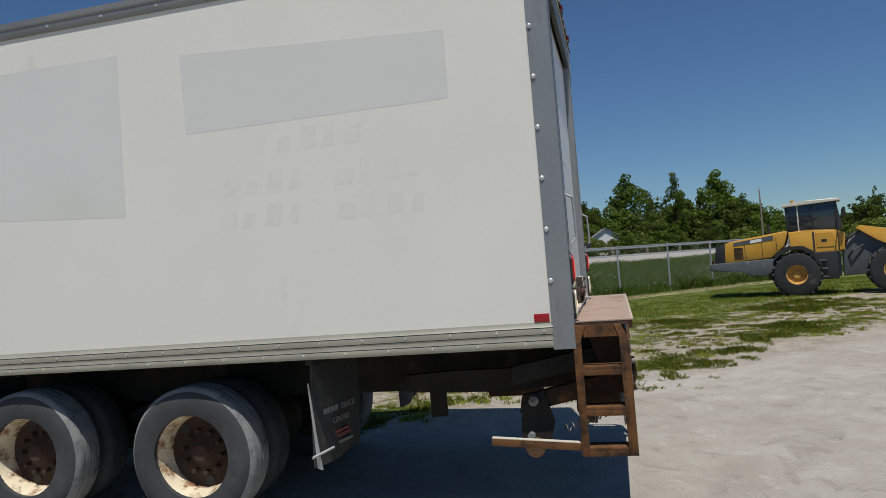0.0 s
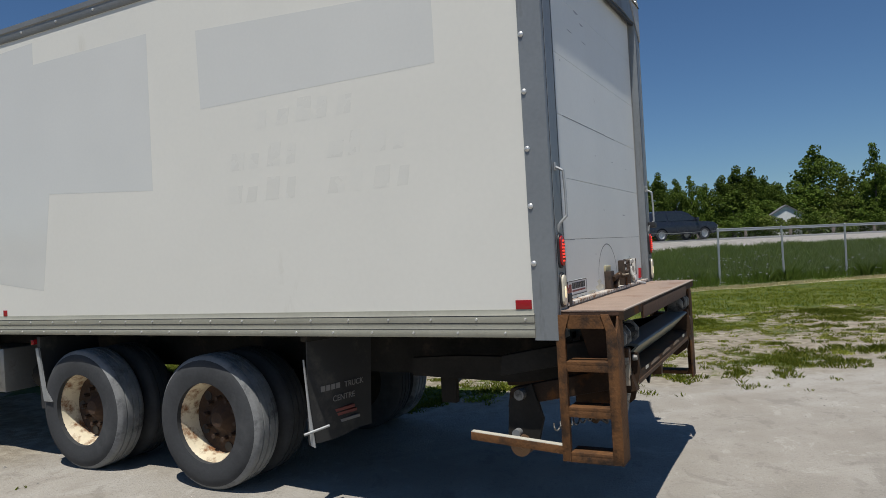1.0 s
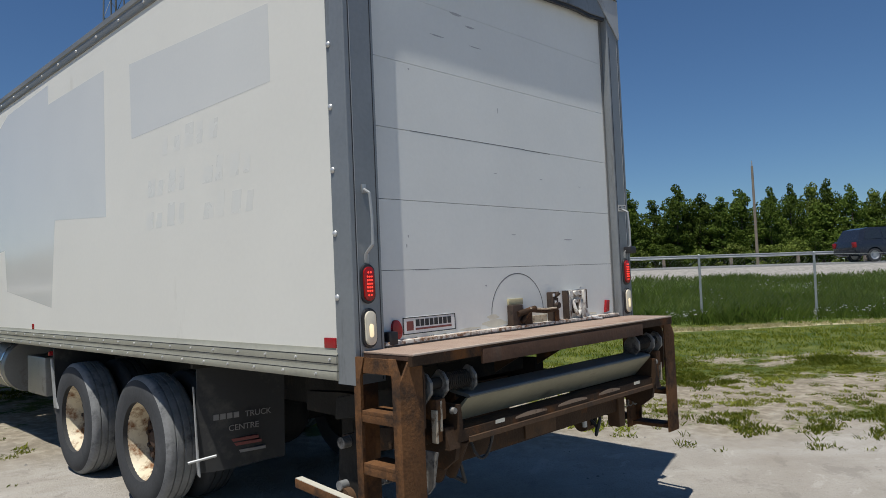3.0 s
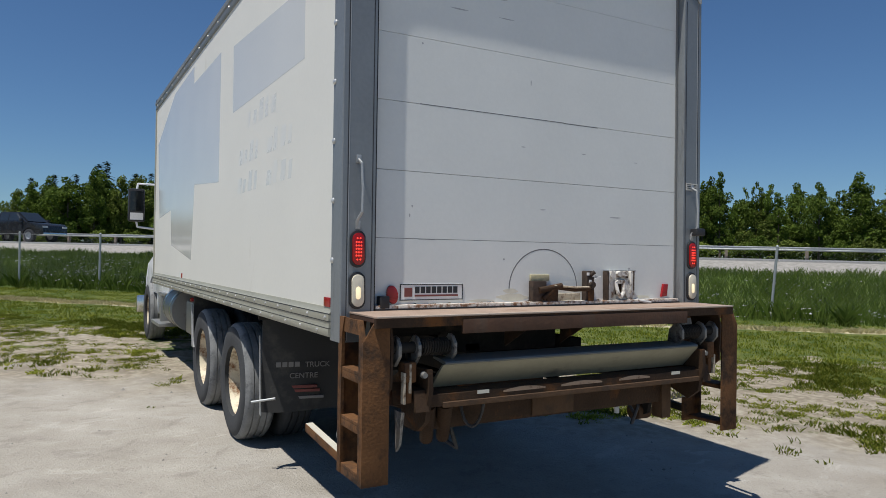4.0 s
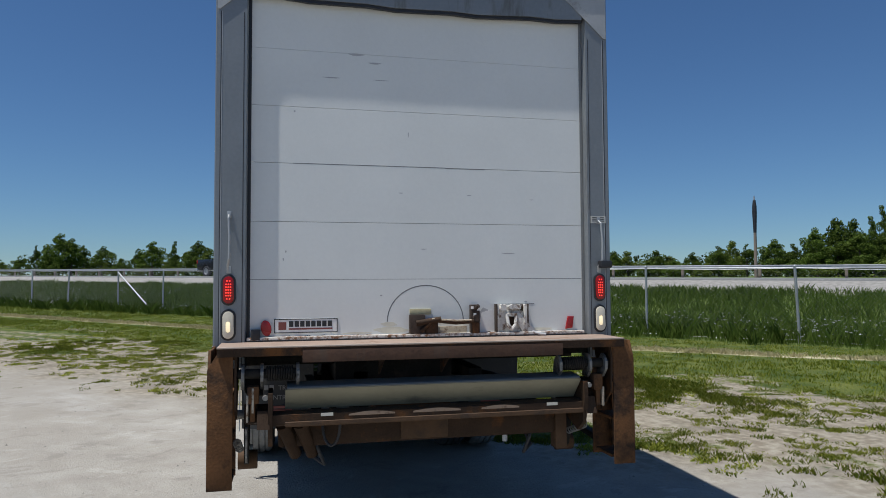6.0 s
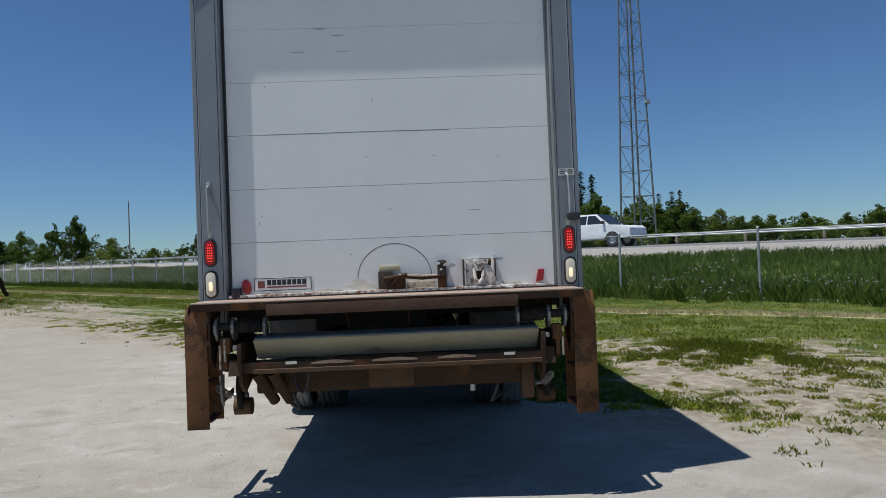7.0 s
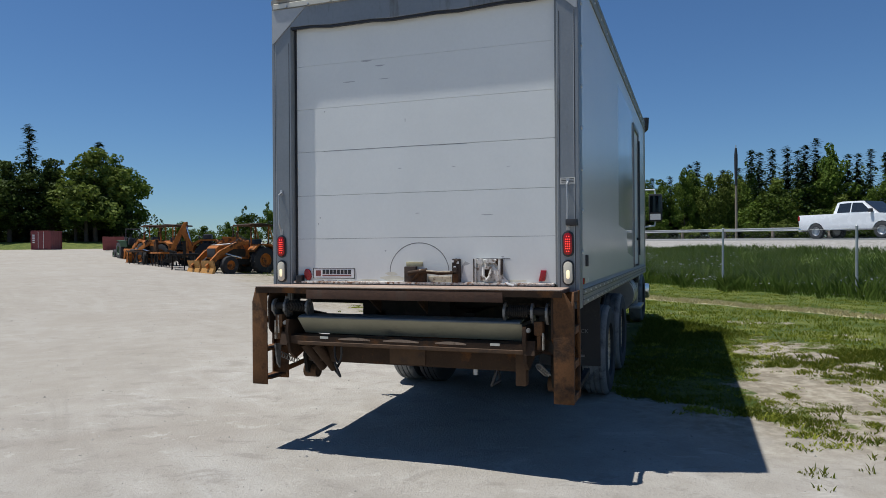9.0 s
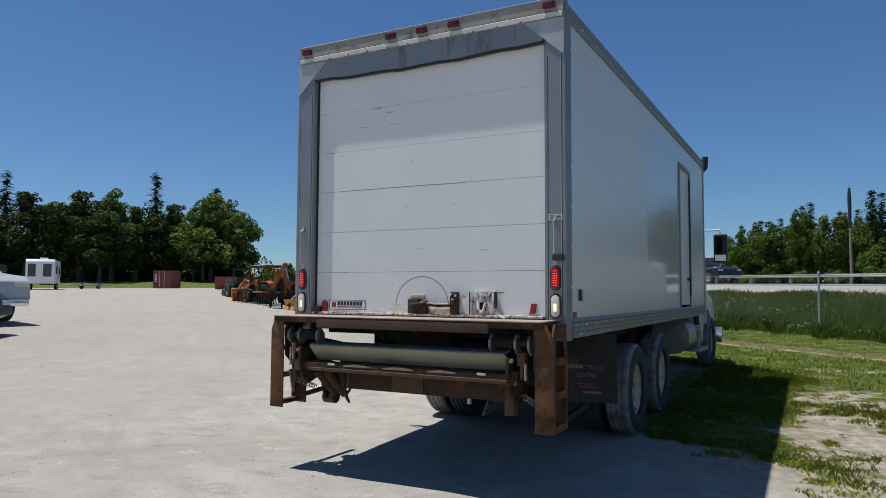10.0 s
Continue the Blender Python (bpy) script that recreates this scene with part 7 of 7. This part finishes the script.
M_CARGLASS = M_GLASS
M_TAIL = mat("car_tail_lamp", (0.30, 0.01, 0.01), 0.25, bump=0.0)
M_HEAD = mat("car_head_lamp", (0.6, 0.6, 0.58), 0.1, bump=0.0)
M_ALLOY = mat("alloy_wheel", (0.45, 0.45, 0.46), 0.35, 0.7, bump=0.0)
CAR_WHEEL = wheel_mesh(0.34, 0.22, 0.22, M_RUBBER, M_ALLOY)
TRUCK_WHEEL = wheel_mesh(0.42, 0.27, 0.24, M_RUBBER, M_ALLOY)


def road_car(name, label, category, m, body_mat, shape):
    """shape: car, suv, pickup. Front towards +x, wheels on z = 0."""
    t = thing(name, label, category, m, "vehicles on the highway")
    if shape == "pickup":
        wb, wz, wm, wr, half = 3.6, 0.42, TRUCK_WHEEL, 0.50, 0.98
        low = [(-2.75, 0.62), (-2.80, 1.02), (-2.78, 1.32), (0.2, 1.32), (1.55, 1.28), (2.75, 1.18), (2.95, 1.05), (3.0, 0.6), (2.8, 0.48), (-2.6, 0.5)]
        top = [(-0.75, 1.31), (-0.62, 1.90), (-0.35, 1.95), (0.75, 1.93), (1.55, 1.28)]
        win = [[(-0.55, 1.36), (-0.48, 1.84), (0.15, 1.86), (0.15, 1.36)], [(0.22, 1.36), (0.22, 1.86), (0.72, 1.84), (1.28, 1.36)]]
        ax = (-1.75, 1.85)
    elif shape == "suv":
        wb, wz, wm, wr, half = 2.9, 0.36, CAR_WHEEL, 0.42, 0.93
        low = [(-2.3, 0.42), (-2.38, 0.75), (-2.32, 1.08), (-1.9, 1.12), (1.0, 1.08), (2.1, 0.98), (2.32, 0.82), (2.36, 0.45), (2.1, 0.33), (-2.1, 0.33)]
        top = [(-2.2, 1.08), (-1.95, 1.62), (-1.5, 1.72), (0.1, 1.70), (0.5, 1.55), (1.15, 1.06)]
        win = [[(-1.85, 1.14), (-1.72, 1.55), (-1.05, 1.62), (-1.0, 1.14)], [(-0.92, 1.14), (-0.95, 1.62), (0.05, 1.60), (0.4, 1.46), (0.82, 1.12)]]
        ax = (-1.4, 1.45)
    else:
        wb, wz, wm, wr, half = 2.7, 0.33, CAR_WHEEL, 0.38, 0.88
        low = [(-2.15, 0.40), (-2.25, 0.70), (-2.15, 0.95), (-1.5, 1.0), (0.8, 0.95), (1.95, 0.82), (2.2, 0.66), (2.25, 0.40), (2.0, 0.26), (-2.0, 0.26)]
        top = [(-1.95, 0.96), (-1.1, 1.36), (-0.7, 1.43), (0.0, 1.42), (0.4, 1.32), (1.15, 0.92)]
        win = [[(-1.4, 1.02), (-0.95, 1.32), (-0.35, 1.36), (-0.3, 1.02)], [(-0.22, 1.02), (-0.25, 1.36), (0.02, 1.35), (0.35, 1.25), (0.82, 0.99)]]
        ax = (-1.3, 1.4)
    # body outline with wheel arches cut from the sill line
    sill = min(z for _, z in low)
    outline = [p for p in low[:-2]]
    under = []
    for c in (ax[1], ax[0]):
        under += [(c + wr * math.cos(a), max(sill, wz + wr * math.sin(a))) for a in [math.pi * k / 8 for k in range(9)]]
    outline = outline + [low[-2]] + under + [low[-1]]
    part("body", prism(B(), outline, "y", -half, half, 0.035), body_mat, t)
    b = B()
    n = len(top)
    vs = []
    for s in (-1, 1):
        vs.append([b.verts.new((x, s * (half - 0.04 - 0.2 * max(0, (z - top[0][1])) / 0.65), z)) for x, z in top])
    b.faces.new(vs[0])
    b.faces.new(vs[1][::-1])
    for i in range(n):
        j = (i + 1) % n
        b.faces.new((vs[0][i], vs[1][i], vs[1][j], vs[0][j]))
    part("cabin", b, body_mat, t)
    for q in win:
        for s in (-1, 1):
            b = B()
            f = [b.verts.new((x, s * (half - 0.026 - 0.2 * max(0, (z - top[0][1])) / 0.65), z)) for x, z in q]
            g = [b.verts.new((x, s * (half - 0.046 - 0.2 * max(0, (z - top[0][1])) / 0.65), z)) for x, z in q]
            b.faces.new(f)
            b.faces.new(g[::-1])
            for i in range(len(q)):
                j = (i + 1) % len(q)
                b.faces.new((f[i], g[i], g[j], f[j]))
            part("side_window", b, M_CARGLASS, t)
    x0, z0, x1, z1 = top[-2][0], top[-2][1], top[-1][0], top[-1][1]
    b = prism(B(), [(x0 + 0.05, z0 - 0.01), (x0 + 0.07, z0 + 0.0), (x1 + 0.0, z1 + 0.06), (x1 - 0.05, z1 + 0.06)], "y", -half + 0.26, half - 0.26)
    part("windscreen", b, M_CARGLASS, t)
    for s in (-1, 1):
        part("head_lamp", box(B(), low[6][0] - 0.12, low[6][0] + 0.04, *sorted((s * (half - 0.4), s * (half - 0.02))), low[6][1] - 0.14, low[6][1] - 0.02, 0.02), M_HEAD, t)
        part("tail_lamp", box(B(), low[1][0] - 0.02, low[1][0] + 0.1, *sorted((s * (half - 0.22), s * (half + 0.005))), low[1][1], low[1][1] + 0.26, 0.02), M_TAIL, t)
        part("door_mirror", box(B(), top[-1][0] - 0.3, top[-1][0] - 0.15, *sorted((s * (half - 0.03), s * (half + 0.16))), top[0][1] + 0.02, top[0][1] + 0.2, 0.03), body_mat if shape != "pickup" else M_BLACK, t)
        for x in ax:
            add_wheel(t, wm, x, s * (half - 0.13), wz, s)
    part("bumper", box(B(), low[7][0] - 0.12, low[7][0] + 0.06, -half + 0.05, half - 0.05, 0.42, 0.62, 0.04), M_BLACK if shape != "pickup" else M_CHROME, t)
    part("bumper", box(B(), low[0][0] - 0.10, low[0][0] + 0.1, -half + 0.05, half - 0.05, 0.42, 0.62, 0.04), M_BLACK if shape != "pickup" else M_CHROME, t)
    return t


def on(x, y, rz, dz=0.0):
    return pose(x, y, ground_z(x, y) + dz, 0, 0, rz)


wheel_loader(on(6.0, 20.45, -15) @ Matrix.Scale(0.85, 4))

backhoe(on(-25.8, -18.2, -18), M_MACHINE_OLD, "faded orange loader with twin plough blades parked at the yard's edge", True, False, True)
backhoe(on(-27.2, -22.0, 118) @ Matrix.Diagonal((1, 1, 1.12, 1)), M_MACHINE_OLD, "old orange backhoe with a folded arm at the yard's edge", False, True)
ploughframe(on(-24.6, -21.6, 40), M_CHASSIS, "dark tined farm implement")
ploughframe(on(-29.0, -28.2, 75), M_RUSTDARK, "rusty tined farm implement")
ploughframe(on(-27.6, -25.3, 60), M_MACHINE_OLD, "rusty orange tined farm implement")
backhoe(on(-30.6, -27.4, -100), M_MACHINE_OLD, "faded orange loader with a flat canopy", True, False)
ploughframe(on(-31.0, -30.4, 60), M_CHASSIS, "dark tined farm implement")
backhoe(on(-34.0, -32.0, -118), M_MACHINE_OLD, "old orange loader far along the row", True, False)
tractor(on(-36.0, -36.0, -120), M_MACHINE_GREEN, "old green tractor at the row's end")

# shipping container, skip and trailers at the far edge of the yard
def container(m, lx, ly, hz, label):
    t = thing("shipping_container", label, "container", m)
    b = B()
    n = int(lx / 0.14)
    pts = []
    for i in range(n + 1):
        x = -lx / 2 + lx * i / n
        pts.append((x, (0.04 if (i // 2) % 2 else 0.0)))
    outline = [(x, -ly / 2 + d) for x, d in pts] + [(x, ly / 2 - d) for x, d in pts[::-1]]
    prism(b, outline, "z", 0.12, hz - 0.05)
    part("corrugated_wall", b, M_CONTAINER, t)
    b = B()
    for x in (-lx / 2, lx / 2):
        for y in (-ly / 2, ly / 2):
            box(b, x - 0.08, x + 0.08, y - 0.08, y + 0.08, 0, hz, 0.01)
    for z in (0.0, hz - 0.14):
        for y in (-ly / 2, ly / 2):
            box(b, -lx / 2, lx / 2, y - 0.06, y + 0.06, z, z + 0.14)
        for x in (-lx / 2, lx / 2):
            box(b, x - 0.06, x + 0.06, -ly / 2, ly / 2, z, z + 0.14)
    part("frame", b, M_CONTAINER, t)
    for y in (-0.35, 0.35):
        part("lock_rod", rod(B(), (lx / 2 + 0.03, y, 0.15), (lx / 2 + 0.03, y, hz - 0.15), 0.025), M_WHITE, t)
    for k in range(5):
        part("letter_bar", box(B(), lx / 2 + 0.03, lx / 2 + 0.045, -ly / 2 + 0.12, -ly / 2 + 0.42, hz * 0.35 + k * 0.25, hz * 0.35 + k * 0.25 + 0.14), M_WHITE, t)
    return t


container(on(-53.4, -64.6, 25) @ Matrix.Scale(0.8, 4), 3.4, 2.44, 2.6, "faded red shipping container on the gravel's far edge")
skip = thing("waste_skip", "rusty red open waste skip", "skip", on(-47.9, -49.4, 40))
part("tub", prism(B(), [(-1.9, 1.35), (-1.5, 0.1), (1.5, 0.1), (1.9, 1.35), (1.8, 1.35), (1.42, 0.2), (-1.42, 0.2), (-1.8, 1.35)], "y", -0.9, 0.9, 0.01), M_CONTAINER, skip)
for y in (-0.9, 0.9):
    part("side_plate", prism(B(), [(-1.9, 1.35), (-1.5, 0.1), (1.5, 0.1), (1.9, 1.35)], "y", y - 0.02, y + 0.02), M_CONTAINER, skip)

trailer = thing("camper_trailer", "white camper trailer with dark end windows", "trailer", on(-36.9, -62.6, 52))
part("body", prism(B(), [(-3.0, 0.55), (-3.1, 1.6), (-2.95, 2.7), (-2.7, 2.85), (2.8, 2.85), (3.0, 2.6), (3.0, 0.55)], "y", -1.2, 1.2, 0.06), M_CABWHITE, trailer)
for x0, x1 in ((-2.0, -1.0), (0.4, 1.6)):
    for y in (-1.21, 1.21):
        part("window", box(B(), x0, x1, y - 0.01, y + 0.01, 1.5, 2.2), M_GLASS, trailer)
for y0, y1 in ((-1.0, -0.35), (0.25, 0.95)):
    part("end_window", box(B(), 2.99, 3.02, y0, y1, 1.2, 2.4), M_GLASS, trailer)
part("roof_vent", box(B(), -0.4, 0.3, -0.35, 0.35, 2.85, 3.1, 0.04), M_CABWHITE, trailer)
for y in (-1.1, 1.1):
    for x in (-0.5, 0.4):
        add_wheel(trailer, CAR_WHEEL, x, y, 0.33, y)
part("drawbar", prism(B(), [(-4.2, -0.05), (-4.2, 0.05), (-3.0, 0.6), (-3.0, -0.6)], "z", 0.45, 0.55), M_CHASSIS, trailer)
flatbed = thing("flat_trailer", "low grey flat trailer lying on grass", "trailer", on(-43.8, -65.3, 30))
part("bed", box(B(), -3, 3, -1.0, 1.0, 0.3, 0.45, 0.02), M_GALV, flatbed)
for y in (-0.9, 0.9):
    add_wheel(flatbed, CAR_WHEEL, 0, y, 0.33, y)

road_car("pickup_truck", "white crew-cab pickup with large tyres", "pickup", on(-33.3, 10.9, 45, 0.05) @ Matrix.Scale(0.92, 4), paint("white_car_paint", (0.80, 0.81, 0.82)), "pickup")
road_car("pickup_truck", "dark pickup passing on the highway", "pickup", on(-50.0, -3.2, 45, 0.05), paint("black_car_paint", (0.018, 0.019, 0.022)), "pickup")
road_car("minivan", "dark navy minivan passing on the highway", "car", on(-5.6, 38.4, 45, 0.05), paint("dark_navy_car_paint", (0.018, 0.022, 0.034)), "suv")
parked = road_car("pickup_truck", "silver pickup parked on the gravel", "pickup", on(-6.6, -19.75, 85) @ Matrix.Scale(1.15, 4), paint("silver_car_paint", (0.44, 0.45, 0.46)), "pickup")
parked["group"] = "vehicles in the yard"
parked = road_car("sport_utility", "black sport utility parked on the gravel", "car", on(-3.8, -15.9, 120), bpy.data.materials["black_car_paint"], "suv")
parked["group"] = "vehicles in the yard"

# lattice tower
tower = thing("radio_tower", "tall steel lattice radio tower beyond the trees", "tower", on(-57.3, 20.9, 20))
HT, B0, B1 = 38.0, 1.78, 0.40
legsxy = [(math.cos(a), math.sin(a)) for a in (0.5, 0.5 + 2.094, 0.5 + 4.189)]


def leg_at(k, z):
    r = B0 + (B1 - B0) * z / HT
    return (legsxy[k][0] * r, legsxy[k][1] * r, z)


M_TOWER = mat("tower_steel", (0.16, 0.165, 0.17), 0.6, 0.4, bump=0.0)
for k in range(3):
    part("leg", rod(B(), leg_at(k, -0.3), leg_at(k, HT), 0.095, 0.05, 8), M_TOWER, tower)
nb = 17
for i in range(nb):
    z0, z1 = HT * i / nb, HT * (i + 1) / nb
    for k in range(3):
        j = (k + 1) % 3
        part("bracing", rod(B(), leg_at(k, z1), leg_at(j, z1), 0.029, seg=5), M_TOWER, tower)
        a, c = (k, j) if i % 2 else (j, k)
        part("bracing", rod(B(), leg_at(a, z0), leg_at(c, z1), 0.026, seg=5), M_TOWER, tower)
part("cable_run", rod(B(), (0.3, 0.2, 0), (0.1, 0.1, HT), 0.085, seg=6), M_TOWER, tower)
for z, a in ((12.7, 0.5), (26.0, 2.0)):
    p = leg_at(0, z)
    part("antenna", rod(B(), p, (p[0] + 0.36, p[1], p[2] + 0.07), 0.18, 0.22, 12), M_GALV, tower)

# utility poles
for x, y, h in ((-13.8, 43.2, 6.3), (-30.3, 26.7, 4.4), (-50.6, 6.4, 6.6), (15.2, 72.5, 5.6), (-97.8, -40.8, 9.0)):
    pl = thing("utility_pole", "weathered wooden utility pole beside the highway", "pole", on(x, y, 45), "utility poles")
    part("shaft", rod(B(), (0, 0, -0.5), (0, 0, h), 0.10, 0.07, 10), M_POLE, pl)
    part("cap", rod(B(), (0, 0, h), (0, 0, h + 0.35), 0.05, 0.03, 6), M_GALV, pl)
    # invented black shell, only there to darken these poles' upper halves
    if x in (-30.3, -50.6):
        part("sleeve", lathe(B(), [(0.085, 0.0), (0.125, 0.25 * h), (0.12, 0.34 * h), (0.075, 0.42 * h)], 10), M_BLACK, pl, "added dark shell round the upper half", m=pose(0, 0, h * 0.60, 90, 0, 0))

# a white house half hidden in the wood
house = thing("house", "small white house half hidden among trees", "house", on(-0.5, 68.0, 8) @ Matrix.Scale(0.8, 4))
part("wall", box(B(), -1.5, 1.5, -2, 2, 0, 2.5), M_HOUSE, house)
part("gable", prism(B(), [(-1.5, 2.5), (0, 3.36), (1.5, 2.5)], "y", -2.0, 2.0), M_HOUSE, house)
part("roof", prism(B(), [(-1.7, 2.4), (0, 3.5), (1.7, 2.4), (1.7, 2.3), (0, 3.38), (-1.7, 2.3)], "y", -2.2, 2.2), M_ROOF, house)
for x in (-0.7, 0.7):
    w = part("window", box(B(), x - 0.3, x + 0.3, -2.03, -1.97, 1.1, 2.0), M_GLASS, house)
    part("frame", box(B(), x - 0.36, x + 0.36, -2.04, -1.98, 1.0, 1.1), M_WHITE, w)

for x, y, k, s in ((-1.6, 64.5, 4, 0.5), (0.2, 64.0, 4, 0.42), (1.4, 65.0, 3, 0.42), (-2.9, 65.5, 3, 0.5)):
    plant(k, x, y, s * 1.3, s)
